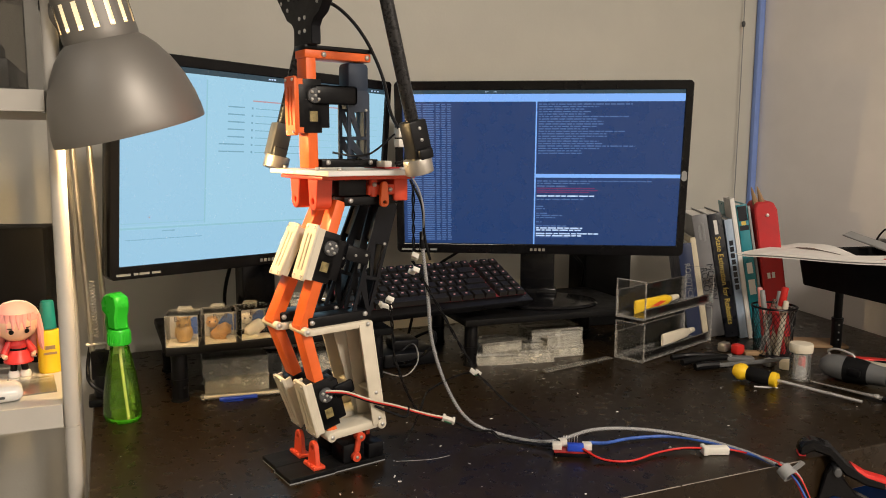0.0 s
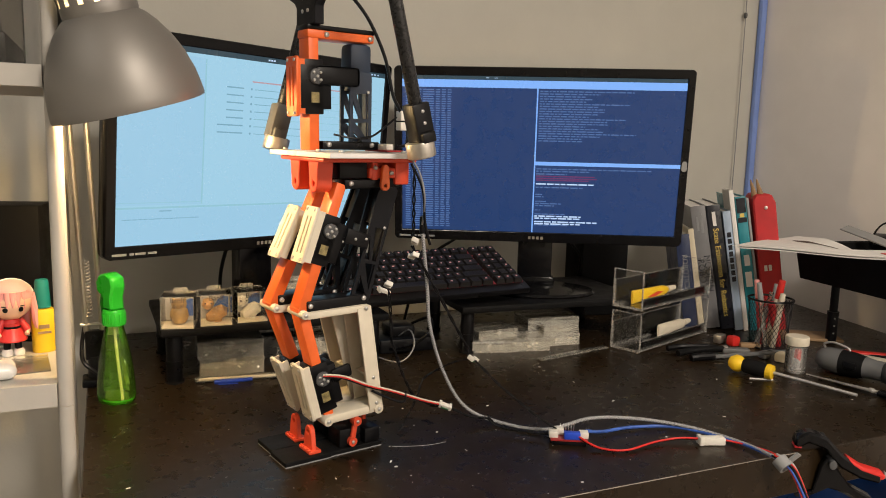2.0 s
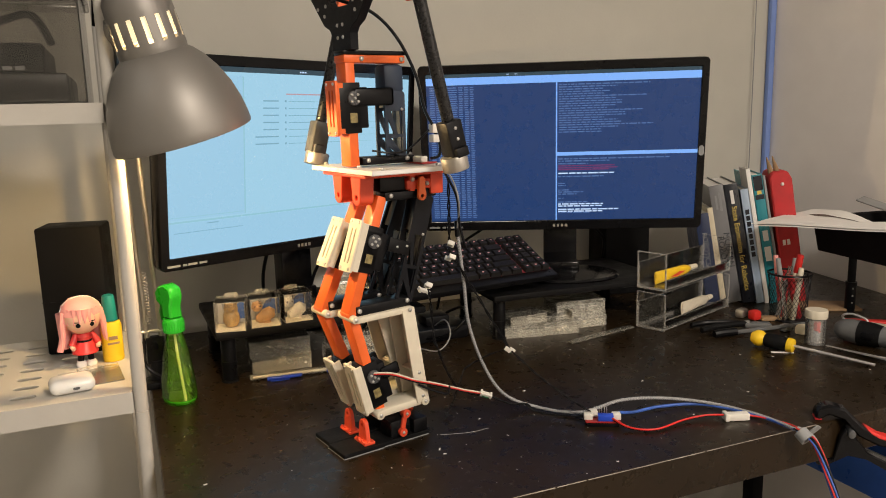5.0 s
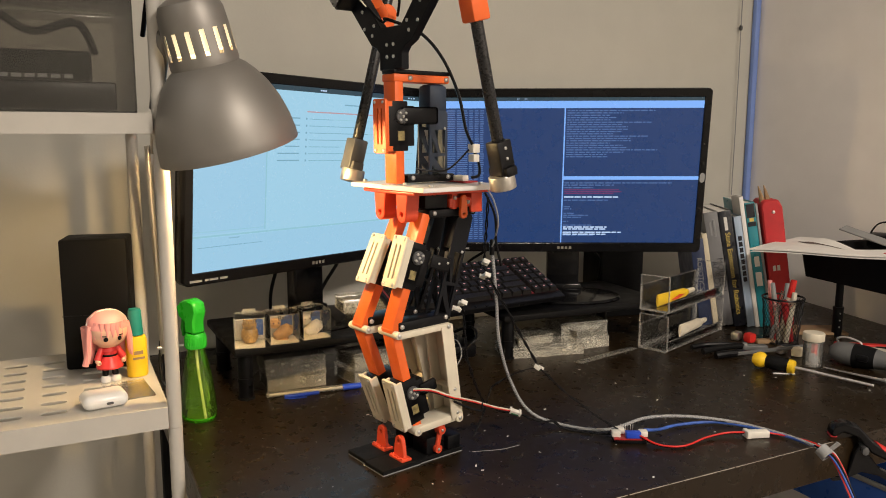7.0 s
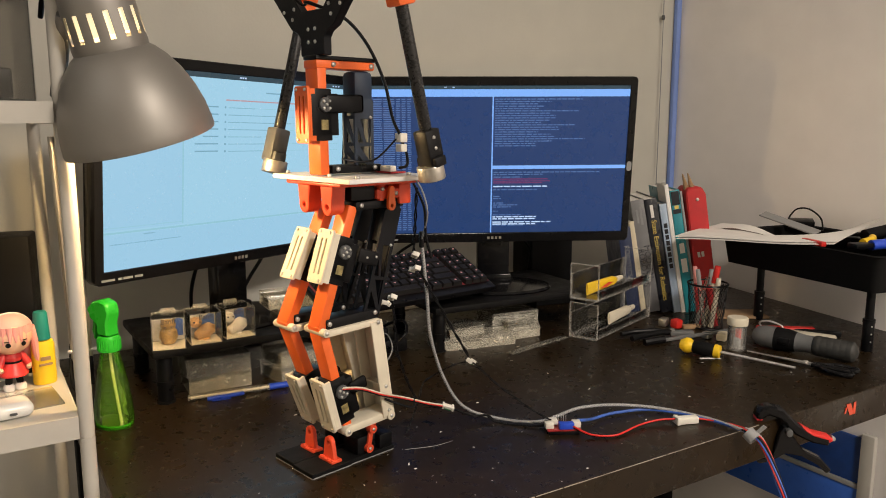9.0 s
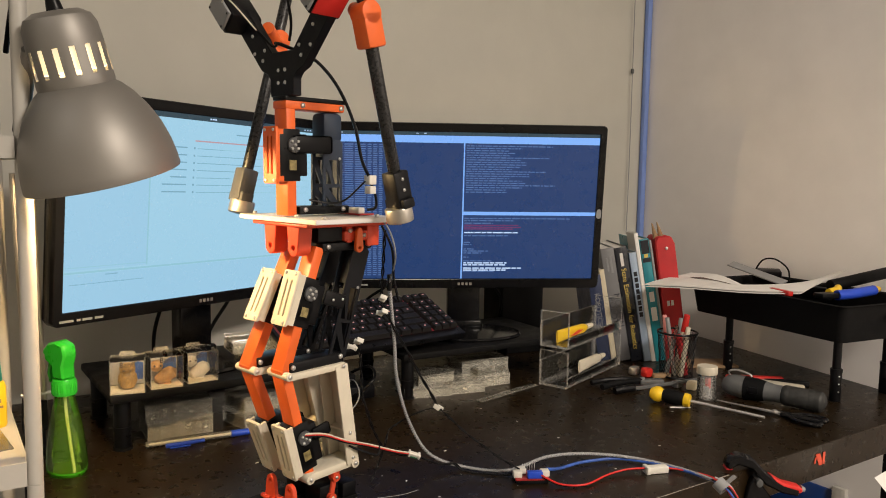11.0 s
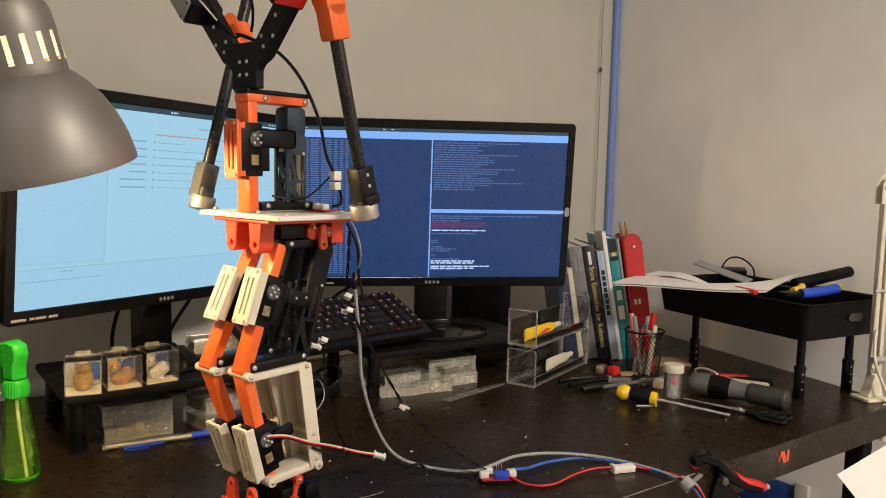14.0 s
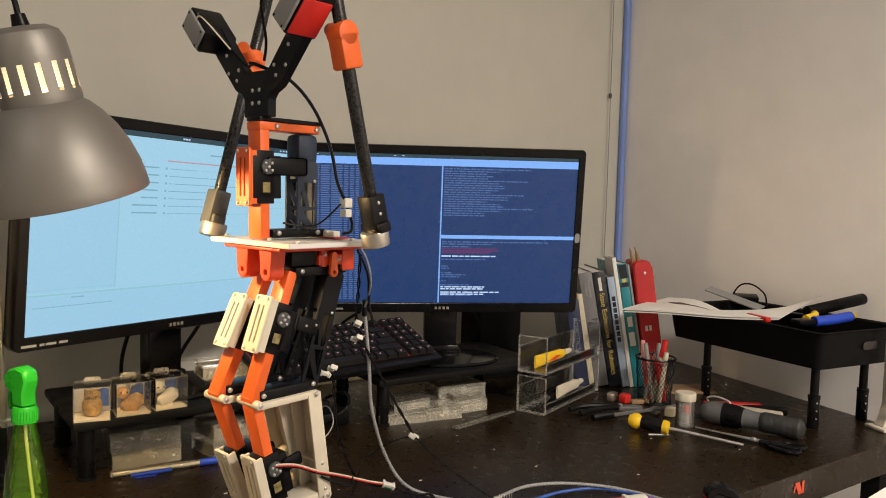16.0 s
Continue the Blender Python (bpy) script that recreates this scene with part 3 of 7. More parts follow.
# ---- boxed owls ----
M_PHOTO = mat("photo_card", (0.42, 0.40, 0.37), 0.6, vary=0.25, scale=60)
M_HILL = mat("blue_photo_print", (0.04, 0.10, 0.33), 0.5, vary=0.4, scale=120)
def owl_box(m, body_mat, label, kind_):
    b = thing("owl_box", m, label, "boxed figurine", "row of boxed owl figurines")
    s, h, t = 0.048, 0.049, 0.0008
    shell = bmesh.new()
    for bx in ((-s / 2, s / 2, -s / 2, -s / 2 + t, 0, h), (-s / 2, -s / 2 + t, -s / 2 + t, s / 2, 0, h), (s / 2 - t, s / 2, -s / 2 + t, s / 2, 0, h), (-s / 2 + t, s / 2 - t, -s / 2 + t, s / 2 - t, h - t, h)):
        bm_box(*bx, shell)
    part("clear_shell", shell, M_ACRYL, b, "clear plastic box", 0)
    rim = bmesh.new()
    for sx in (-s / 2, s / 2):
        for sy in (-s / 2, s / 2):
            bm_cyl((sx, sy, 0), (sx, sy, h), 0.0005, 0.0005, 5, rim)
    for sy in (-s / 2, s / 2):
        bm_cyl((-s / 2, sy, h), (s / 2, sy, h), 0.0005, 0.0005, 5, rim)
        bm_cyl((sy, -s / 2, h), (sy, s / 2, h), 0.0005, 0.0005, 5, rim)
    part("box_edge", rim, M_EDGE, b, "", 0)
    part("floor_card", bm_box(-s / 2 + t, s / 2 - t, -s / 2 + t, s / 2 - t, 0.0, 0.002), M_CREAM, b)
    part("back_card", bm_box(-s / 2 + t, s / 2 - t, s / 2 - 0.003, s / 2 - t, 0.003, h - 0.002), M_PHOTO, b, "printed grey back card")
    part("blue_print", bm_prism([(-0.002, 0.010), (0.022, 0.010), (0.022, 0.036), (0.014, 0.038), (0.006, 0.033), (0.000, 0.024)], s / 2 - 0.0036, s / 2 - 0.0031), M_HILL, b)
    part("hang_tab", bm_prism([(-0.012, h), (0.012, h), (0.010, h + 0.006), (-0.010, h + 0.006)], s / 2 - 0.0022, s / 2 - 0.0010), M_POLY, b)
    owl = bmesh.new()
    if kind_ == 1:
        bm_lathe([(0, 0), (0.008, 0.002), (0.0115, 0.010), (0.0105, 0.018), (0.0085, 0.021), (0.0095, 0.026), (0.008, 0.031), (0, 0.033)], 18, owl, pose(0, 0, 0.003))
        bm_cyl((-0.006, 0, 0.032), (-0.008, 0, 0.039), 0.0024, 0.0004, 8, owl)
        bm_cyl((0.006, 0, 0.032), (0.008, 0, 0.039), 0.0024, 0.0004, 8, owl)
    else:
        bm_lathe([(0, -0.016), (0.006, -0.012), (0.0095, 0), (0.008, 0.010), (0, 0.015)], 16, owl, pose(0.002, 0, 0.013, 0, 62, 0))
        bm_lathe([(0, -0.008), (0.006, -0.005), (0.008, 0), (0.006, 0.006), (0, 0.008)], 16, owl, pose(-0.009, 0, 0.026))
        bm_cyl((-0.017, -0.002, 0.025), (-0.011, 0, 0.027), 0.0006, 0.003, 8, owl)
        bm_cyl((0.003, 0, 0.003), (0.003, 0, 0.009), 0.006, 0.004, 10, owl)
    moved(owl, Matrix.Translation((0, 0, 0.002)) @ Matrix.Scale(1.22, 4) @ Matrix.Translation((0, 0, -0.003)))
    bird = part("bird", owl, body_mat, b)
    eyes = bmesh.new()
    ex = 0 if kind_ == 1 else -0.009
    for sx in (-0.0036, 0.0036):
        bm_lathe([(0, -0.0018), (0.0018, 0), (0, 0.0018)], 10, eyes, pose(1.22 * (ex + sx), -0.0100, 0.0318 if kind_ == 1 else 0.0325))
    part("eyes", eyes, M_INK, bird)
    text_mesh("box_title", "Banff", 0.011, M_INK, b, pose(0, -s / 2 - 0.0003, h - 0.0055, 90, 0, 0), 0.0001)
    return clear(b)


owl_box(pose(0.112, 1.237, 0.8412, 0, 0, -12), M_BROWN, "clear box with a brown speckled owl figurine", 1)
owl_box(pose(0.166, 1.240, 0.8412, 0, 0, -3), M_TAN, "clear box with a tan bird figurine", 2)
owl_box(pose(0.220, 1.247, 0.8412, 0, 0, 3), M_IVORY, "clear box with a white speckled owl figurine", 2)


# ---- clear parts boxes ----
def parts_box(m, w, d, h, label, fill, dividers=3, stuff_mat=None, group="clear parts boxes"):
    b = thing("parts_box", m, label, "parts box", group)
    t = 0.0012
    tray = bmesh.new()
    for bx in ((-w / 2, w / 2, -d / 2, d / 2, 0, t), (-w / 2, w / 2, -d / 2, -d / 2 + t, t, h * 0.72), (-w / 2, w / 2, d / 2 - t, d / 2, t, h * 0.72), (-w / 2, -w / 2 + t, -d / 2 + t, d / 2 - t, t, h * 0.72), (w / 2 - t, w / 2, -d / 2 + t, d / 2 - t, t, h * 0.72)):
        bm_box(*bx, tray)
    trayp = part("tray", tray, M_POLY, b, "", 0)
    for i in range(1, dividers):
        x = -w / 2 + w * i / dividers
        part("divider", bm_box(x - t / 2, x + t / 2, -d / 2 + t, d / 2 - t, t, h * 0.65), M_POLY, trayp, "", 0)
    lid = bmesh.new()
    bm_box(-w / 2 - 0.001, w / 2 + 0.001, -d / 2 - 0.001, d / 2 + 0.001, h * 0.73, h, lid, 0.0015)
    part("lid", lid, M_POLY, b, "", 0)
    rimq = bmesh.new()
    for zz in (h, h * 0.73, 0.0006):
        for sy in (-d / 2, d / 2):
            bm_cyl((-w / 2, sy, zz), (w / 2, sy, zz), 0.0006, 0.0006, 5, rimq)
        for sx in (-w / 2, w / 2):
            bm_cyl((sx, -d / 2, zz), (sx, d / 2, zz), 0.0006, 0.0006, 5, rimq)
    for sx in (-w / 2, w / 2):
        for sy in (-d / 2, d / 2):
            bm_cyl((sx, sy, 0), (sx, sy, h), 0.0006, 0.0006, 5, rimq)
    part("box_edge", rimq, M_EDGE, b, "", 0)
    part("latch", bm_box(-0.006, 0.006, -d / 2 - 0.0035, -d / 2 - 0.001, h * 0.45, h * 0.95, bevel=0.0006), M_POLY, b)
    if fill:
        r2 = random.Random(int(w * 1e4 + h * 1e5))
        q = bmesh.new()
        for i in range(fill):
            x, y = r2.uniform(-w / 2 + 0.008, w / 2 - 0.008), r2.uniform(-d / 2 + 0.008, d / 2 - 0.008)
            a = r2.uniform(0, 6.28)
            bm_cyl((x, y, 0.003 + r2.uniform(0, h * 0.3)), (x + 0.006 * math.cos(a), y + 0.006 * math.sin(a), 0.004 + r2.uniform(0, h * 0.3)), 0.0018, 0.0018, 6, q)
        c = part("small_parts", q, stuff_mat or M_STEEL, b, "loose screws and fittings inside")
    return clear(b)


parts_box(pose(0.348, 1.300, 0.8412, 0, 0, 1), 0.078, 0.062, 0.024, "clear plastic box of screws on the riser", 26, 4)
parts_box(pose(0.330, 1.306, 0.8656, 0, 0, -4), 0.080, 0.060, 0.024, "clear plastic box of screws stacked on another", 22, 4)
parts_box(pose(0.195, 1.290, DESK, 0, 0, -3), 0.100, 0.078, 0.028, "clear compartment box under the riser", 12, 4)
parts_box(pose(0.193, 1.290, DESK + 0.0284, 0, 0, -3), 0.102, 0.080, 0.028, "clear compartment box stacked under the riser", 8, 4)
parts_box(pose(0.322, 1.270, DESK, 0, 0, 12), 0.082, 0.070, 0.026, "clear hinged case with dark parts under the riser", 20, 2, M_GREY)
parts_box(pose(0.325, 1.272, DESK + 0.0265, 0, 0, 10), 0.082, 0.068, 0.026, "clear hinged case with dark parts on another", 24, 2, M_GREY)
parts_box(pose(0.655, 1.262, DESK, 0, 0, -14), 0.095, 0.064, 0.020, "cloudy plastic parts box under the riser", 3, 3, M_WHITE)
parts_box(pose(0.672, 1.272, DESK + 0.0204, 0, 0, 3), 0.082, 0.058, 0.018, "cloudy plastic parts box stacked under the riser", 3, 3, M_WHITE)
parts_box(pose(0.806, 1.262, DESK, 0, 0, -4), 0.078, 0.060, 0.022, "cloudy plastic parts box beside the acrylic stand", 4, 3, M_CREAM)
parts_box(pose(0.800, 1.266, DESK + 0.0224, 0, 0, 6), 0.074, 0.056, 0.020, "cloudy plastic parts box stacked beside the stand", 4, 3, M_CREAM)
parts_box(pose(0.735, 1.240, DESK, 0, 0, -12), 0.070, 0.050, 0.024, "small cloudy parts box under the riser", 6, 2, M_WHITE)
parts_box(pose(0.800, 1.290, DESK, 0, 0, -5), 0.110, 0.080, 0.026, "wide cloudy parts box under the riser", 14, 5, M_CREAM)
parts_box(pose(0.805, 1.292, DESK + 0.0264, 0, 0, -8), 0.105, 0.075, 0.024, "wide cloudy parts box stacked under the riser", 14, 5, M_CREAM)
solid("plastic_strip", bm_box(-0.085, 0.085, -0.008, 0.008, 0, 0.003, bevel=0.001), M_POLY, "bent cloudy plastic strip on the desk", "plastic strip", pose(0.795, 1.175, DESK + 0.0002, 0, 0, 12))


# ---- pen ----
def pen():
    p = thing("pen", pose(0.132, 1.222, DESK + 0.0055, 0, 0, -6.5), "white and blue pen lying on the desk", "pen")
    part("barrel", bm_cyl((0, 0, 0), (0.135, 0, 0), 0.0053, 0.0053, 14, bevel=0.001), M_POLY, p)
    part("ink_tube", bm_cyl((0.005, 0, 0), (0.13, 0, 0), 0.0022, 0.0022, 8), M_WHITE, p)
    part("grip", bm_cyl((0.128, 0, 0), (0.160, 0, 0), 0.0056, 0.0050, 14, bevel=0.001), M_BLUE, p, "blue rubber grip")
    part("tip", bm_cyl((0.160, 0, 0), (0.174, 0, 0), 0.0042, 0.0007, 12), M_STEEL, p)
    cap = bm_cyl((0.028, -0.011, -0.0018), (0.086, -0.0085, -0.0014), 0.0036, 0.0030, 14, bevel=0.001)
    bm_box(0.034, 0.064, -0.0175, -0.0135, -0.005, -0.0035, cap, 0.0005)
    part("cap", cap, M_BLUE, p, "blue pen cap beside the barrel")


pen()


# ---- spray bottle ----
def spray_bottle():
    b = thing("spray_bottle", pose(0.019, 1.185, DESK, 0, 0, 118), "green clear spray bottle half full of liquid", "spray bottle")
    outer = [(0, 0), (0.0265, 0), (0.0285, 0.004), (0.0290, 0.012), (0.0275, 0.035), (0.0235, 0.065), (0.0185, 0.090), (0.0150, 0.104), (0.0135, 0.112), (0.0135, 0.118)]
    body = bm_lathe(outer, 36)
    moved(body, Matrix.Diagonal((1.08, 0.86, 1, 1)))
    part("bottle", body, M_GREEN, b, "clear green bottle body")
    base = bm_lathe([(0, 0.0004), (0.0255, 0.0004), (0.0278, 0.004), (0.0275, 0.0062), (0, 0.0050)], 32)
    part("base", moved(base, Matrix.Diagonal((1.06, 0.84, 1, 1))), mat("bright_green_base", (0.10, 0.62, 0.03), 0.2, vary=0.1, clear_part=0.45, clear_color=(0.5, 1.0, 0.3)), b, "bright green thick base")
    liquid = bm_lathe([(0, 0.0066), (0.0262, 0.0066), (0.0272, 0.012), (0.0258, 0.035), (0.0218, 0.064), (0.0188, 0.080), (0, 0.080)], 32)
    moved(liquid, Matrix.Diagonal((1.07, 0.85, 1, 1)))
    part("liquid", liquid, mat("green_tinted_water", (0.14, 0.45, 0.06), 0.05, vary=0.02, clear_part=0.97, clear_color=(0.88, 0.97, 0.62)), b).visible_shadow = False
    part("dip_tube", bm_tube([(0.0, 0, 0.125), (-0.002, 0, 0.09), (-0.008, 0, 0.05), (-0.016, 0, 0.006)], 0.0022, 8), M_CREAM, b, "pale dip tube")
    collar = bm_lathe([(0.0130, 0.112), (0.0155, 0.112), (0.0158, 0.130), (0.0140, 0.134), (0.0, 0.134)], 28)
    for i in range(28):
        a = i * 2 * math.pi / 28
        bm_cyl((0.0157 * math.cos(a), 0.0157 * math.sin(a), 0.114), (0.0157 * math.cos(a), 0.0157 * math.sin(a), 0.129), 0.0007, 0.0007, 5, collar)
    part("collar", collar, M_GREEN_S, b, "ribbed green collar")
    head = bm_prism([(-0.012, 0.134), (0.012, 0.134), (0.013, 0.150), (0.027, 0.158), (0.029, 0.172), (0.022, 0.182), (0.004, 0.187), (-0.012, 0.183), (-0.0165, 0.168), (-0.0105, 0.152)], -0.0105, 0.0105, bevel=0.003)
    part("pump_head", head, M_GREEN_S, b)
    part("trigger", bm_prism([(0.018, 0.158), (0.024, 0.156), (0.028, 0.140), (0.024, 0.126), (0.021, 0.127), (0.0235, 0.140)], -0.006, 0.006, bevel=0.001), M_GREEN_S, b)
    part("nozzle", bm_cyl((0.027, 0, 0.168), (0.035, 0, 0.168), 0.0065, 0.0065, 14, bevel=0.001), M_GREEN_S, b)
    return clear(b)


spray_bottle()


# ---- legged robot ----
def strut(x, p, q, wx, wy, bm=None, bevel=0.0015, ext=0.0):
    """A bar in the robot's side plane from p to q, (y, z) pairs; wx wide and wy thick."""
    a, b = Vector((x, p[0], p[1])), Vector((x, q[0], q[1]))
    d = b - a
    own = bm_box(-wx / 2, wx / 2, -wy / 2, wy / 2, -ext, d.length + ext, bevel=bevel)
    ang = math.atan2(-d.y, d.z)
    moved(own, Matrix.Translation(a) @ Matrix.Rotation(ang, 4, "X"))
    return join(bm, own)


def seg_frame(x, p, q):
    """The frame of a bar: origin at p, z along it, -y its front."""
    d = Vector((0, q[0] - p[0], q[1] - p[1]))
    return Matrix.Translation((x, p[0], p[1])) @ Matrix.Rotation(math.atan2(-d.y, d.z), 4, "X")


def screws(pts, axis, r=0.0022, h=0.0012):
    bm = bmesh.new()
    for p in pts:
        p = Vector(p)
        bm_cyl(p, p + Vector(axis) * h, r, r * 0.9, 10, bm)
    return bm


def servo_cover(parent, m, w, h, material, label):
    holes = [slot(-w * 0.14, 0, w * 0.10, h * 0.66), slot(w * 0.16, 0, w * 0.10, h * 0.66)]
    out = [(-w / 2, -h / 2 + 0.002), (-w / 2 + 0.002, -h / 2), (w / 2 - 0.002, -h / 2), (w / 2, -h / 2 + 0.002), (w / 2, h / 2 - 0.002), (w / 2 - 0.002, h / 2), (-w / 2 + 0.002, h / 2), (-w / 2, h / 2 - 0.002)]
    plate = bm_prism(out, -0.004, 0.0, holes=holes, bevel=0.0005)
    bm_box(w / 2 - 0.0035, w / 2 - 0.0003, 0.0, 0.008, -h / 2 + 0.003, h / 2 - 0.003, plate)
    bm_box(-w / 2 + 0.0003, -w / 2 + 0.0035, 0.0, 0.008, -h / 2 + 0.003, h / 2 - 0.003, plate)
    c = part("servo_cover", moved(plate, m), material, parent, label)
    s = screws([(sx * w * 0.32, -0.004, sz * h * 0.44) for sx in (-1, 1) for sz in (-1, 1)], (0, -1, 0), 0.0021)
    part("screws", moved(s, m), M_STEEL, c)
    return c


def servo(parent, m, h, flip=1):
    body = bm_box(-0.0140, 0.0140, 0.0005, 0.040, -h * 0.42, h * 0.42, bevel=0.0012)
    bm_box(-0.0140, 0.0140, 0.006, 0.030, -h * 0.52, h * 0.52, body, 0.001)
    b = part("servo", moved(body, m), M_BLACK, parent, "black servo motor")
    horn = bm_cyl((flip * 0.0142, 0.020, h * 0.20), (flip * 0.0178, 0.020, h * 0.20), 0.0094, 0.0088, 24, bevel=0.0006)
    part("horn", moved(horn, m), M_GREY, b, "round dark servo horn")
    sc = screws([(flip * 0.0178, 0.020 + 0.0060 * math.cos(a), h * 0.20 + 0.0060 * math.sin(a)) for a in (0.8, 2.37, 3.94, 5.5)] + [(flip * 0.0178, 0.020, h * 0.20)], (flip, 0, 0), 0.0019, 0.0016)
    part("horn_screws", moved(sc, m), M_STEEL, b)
    lab = bm_box(flip * 0.0140 - 0.0004, flip * 0.0140 + 0.0004, 0.014, 0.024, -h * 0.30, -h * 0.10)
    part("sticker", moved(lab, m), mat("gold_sticker", (0.25, 0.20, 0.08), 0.4, vary=0.5, scale=900), b, "small gold sticker")
    return b


def lattice(parent, m, d, h, wx, material, label, solid_from=0.62):
    """A dark side panel in the y-z plane: triangular cut-outs below, closed above, with a deep spine behind."""
    e, top = 0.0045, h * solid_from
    mid = top * 0.52
    holes = [[(e, e), (d - e - 0.002, e), (e, mid * 0.62)],
             [(d - e, e + 0.006), (d - e, mid - 0.002), (e + 0.003, mid - 0.003)],
             [(e, mid + 0.002), (d * 0.45, mid + 0.002), (e, top * 0.86)],
             [(d * 0.60, mid + 0.002), (d - e, mid + 0.002), (d - e, top), (e + 0.004, top)]]
    out = [(0, 0), (d, 0), (d, h - 0.004), (d - 0.004, h), (0.009, h), (0.003, h - 0.004), (0, h - 0.012)]
    plate = bm_prism(out, -wx / 2, -wx / 2 + 0.003, holes=holes)
    bm_prism(out, wx / 2 - 0.003, wx / 2, plate, holes=holes)
    bm_box(d - 0.006, d, -wx / 2 + 0.003, wx / 2 - 0.003, 0.002, h - 0.008, plate)
    bm_box(0.004, d - 0.006, -wx / 2 + 0.004, wx / 2 - 0.004, top + 0.004, h - 0.004, plate)
    lp = part("lattice_panel", moved(plate, m @ Matrix.Rotation(math.pi / 2, 4, "Z")), material, parent, label)
    part("panel_screws", moved(screws([(wx / 2, d - 0.005, top + 0.002)], (1, 0, 0), 0.0021, 0.0012), m), M_STEEL, lp)
    return lp


def robot(m):
    rb = thing("walking_robot", m, "orange, white and black printed walking robot standing on the desk", "robot")
    for side, x in ((-1, -0.0245), (1, 0.0245)):
        dy, kd = (0.003, -0.007) if side < 0 else (-0.001, 0.011)
        hip, knee, ank = (0.008 + dy, 0.329), (-0.052 + dy + kd, 0.185), (-0.006 + dy * 0.5, 0.047)
        hip_r, knee_r, ank_r = (0.080 + dy, 0.330), (0.027 + dy + kd, 0.187), (0.058 + dy * 0.5, 0.047)
        # foot
        fy = dy * 0.5
        leg_x, x = x, side * 0.0225
        foot = bm_prism([(x - 0.0215, -0.068 + fy), (x + 0.0215, -0.068 + fy), (x + 0.0215, -0.008 + fy), (x + 0.020, -0.006 + fy), (x + 0.020, 0.064 + fy), (x - 0.020, 0.064 + fy), (x - 0.020, -0.006 + fy), (x - 0.0215, -0.008 + fy)], -0.0068, -0.0014, bevel=0.0006)
        f = part("foot_plate", moved(foot, Matrix(((1, 0, 0, 0), (0, 0, 1, 0), (0, -1, 0, 0), (0, 0, 0, 1)))), M_BLACK_M, rb, "black foot plate")
        sole = bm_box(x - 0.0212, x + 0.0212, -0.0677 + fy, -0.0085 + fy, 0.0, 0.0014)
        bm_box(x - 0.0195, x + 0.0195, -0.0085 + fy, 0.0635 + fy, 0.0, 0.0014, sole)
        part("sole", sole, M_GREY_L, f, "thin pale sole")
        # ankle bracket: rounded upright tab on a flange
        tab = bm_prism([(-0.012, 0.0), (0.012, 0.0), (0.0095, 0.020)] + [(0.0085 * math.cos(a), 0.024 + 0.0085 * math.sin(a)) for a in [math.pi * i / 8 for i in range(9)]] + [(-0.0095, 0.020)], -0.003, 0.003, holes=[circle(0, 0.024, 0.003, 10)], bevel=0.0008)
        bm_box(-0.015, 0.015, -0.008, 0.008, 0.0, 0.004, tab, 0.001)
        br = part("ankle_bracket", moved(tab, pose(x, -0.026 + fy, 0.0066)), M_RED, rb, "glossy red ankle bracket")
        part("bracket_screws", screws([(x + a, -0.032 + fy, 0.0108) for a in (-0.012, -0.004, 0.004, 0.012)], (0, 0, 1), 0.0016), M_RED, br)
        block = bm_box(x - 0.016, x + 0.016, 0.006 + fy, 0.036 + fy, 0.0066, 0.030, bevel=0.002)
        bm_box(x - 0.019, x + 0.019, 0.040 + fy, 0.062 + fy, 0.0066, 0.026, block, 0.002)
        part("ankle_servo", block, M_BLACK, rb, "black ankle servo")
        rod = strut(x + 0.017, (0.022 + fy, 0.012), (0.028 + fy, 0.040), 0.005, 0.007)
        bm_cyl((x + 0.012, 0.022 + fy, 0.014), (x + 0.022, 0.022 + fy, 0.014), 0.0058, 0.0058, 16, rod)
        bm_cyl((x + 0.012, 0.028 + fy, 0.039), (x + 0.022, 0.028 + fy, 0.039), 0.0058, 0.0058, 16, rod)
        rp = part("ankle_rod", rod, M_RED, rb, "red link rod")
        part("rod_screws", screws([(x + 0.022, 0.022 + fy, 0.014), (x + 0.022, 0.028 + fy, 0.039)], (1, 0, 0)), M_STEEL, rp)
        part("rear_rod", strut(x - 0.014, (0.056 + fy, 0.022), (0.058 + fy, 0.044), 0.005, 0.006), M_RED, rb)
        x = leg_x
        # ankle bar
        bar = strut(x, (ank[0] - 0.010, ank[1]), (ank_r[0] + 0.006, ank_r[1] + 0.004), 0.036, 0.011, bevel=0.003)
        for yy, zz in ((ank[0] - 0.006, ank[1]), (ank_r[0], ank_r[1] + 0.003)):
            bm_cyl((x - 0.021, yy, zz), (x + 0.021, yy, zz), 0.0062, 0.0062, 18, bar, 0.001)
        ab = part("ankle_bar", bar, M_WHITE, rb, "white printed ankle bar")
        part("bar_screws", screws([(x + 0.021, ank[0] - 0.006, ank[1]), (x + 0.021, ank_r[0], ank_r[1] + 0.003)], (1, 0, 0), 0.0026), M_STEEL, ab)
        # shin
        part("shin_beam", strut(x, ank, knee, 0.024, 0.013, ext=0.004), M_ORANGE, rb, "orange printed shin beam")
        sf = seg_frame(x, ank, knee) @ Matrix.Translation((0, -0.0085, 0.036))
        servo_cover(rb, sf @ Matrix.Translation((0, -0.010, 0.006)), 0.029, 0.072, M_WHITE, "white slotted servo cover")
        servo(rb, sf @ Matrix.Translation((0, -0.0095, 0.006)), 0.060)
        sarm = bm_box(0.0142, 0.0176, 0.026, 0.052, 0.004, 0.020, bevel=0.003)
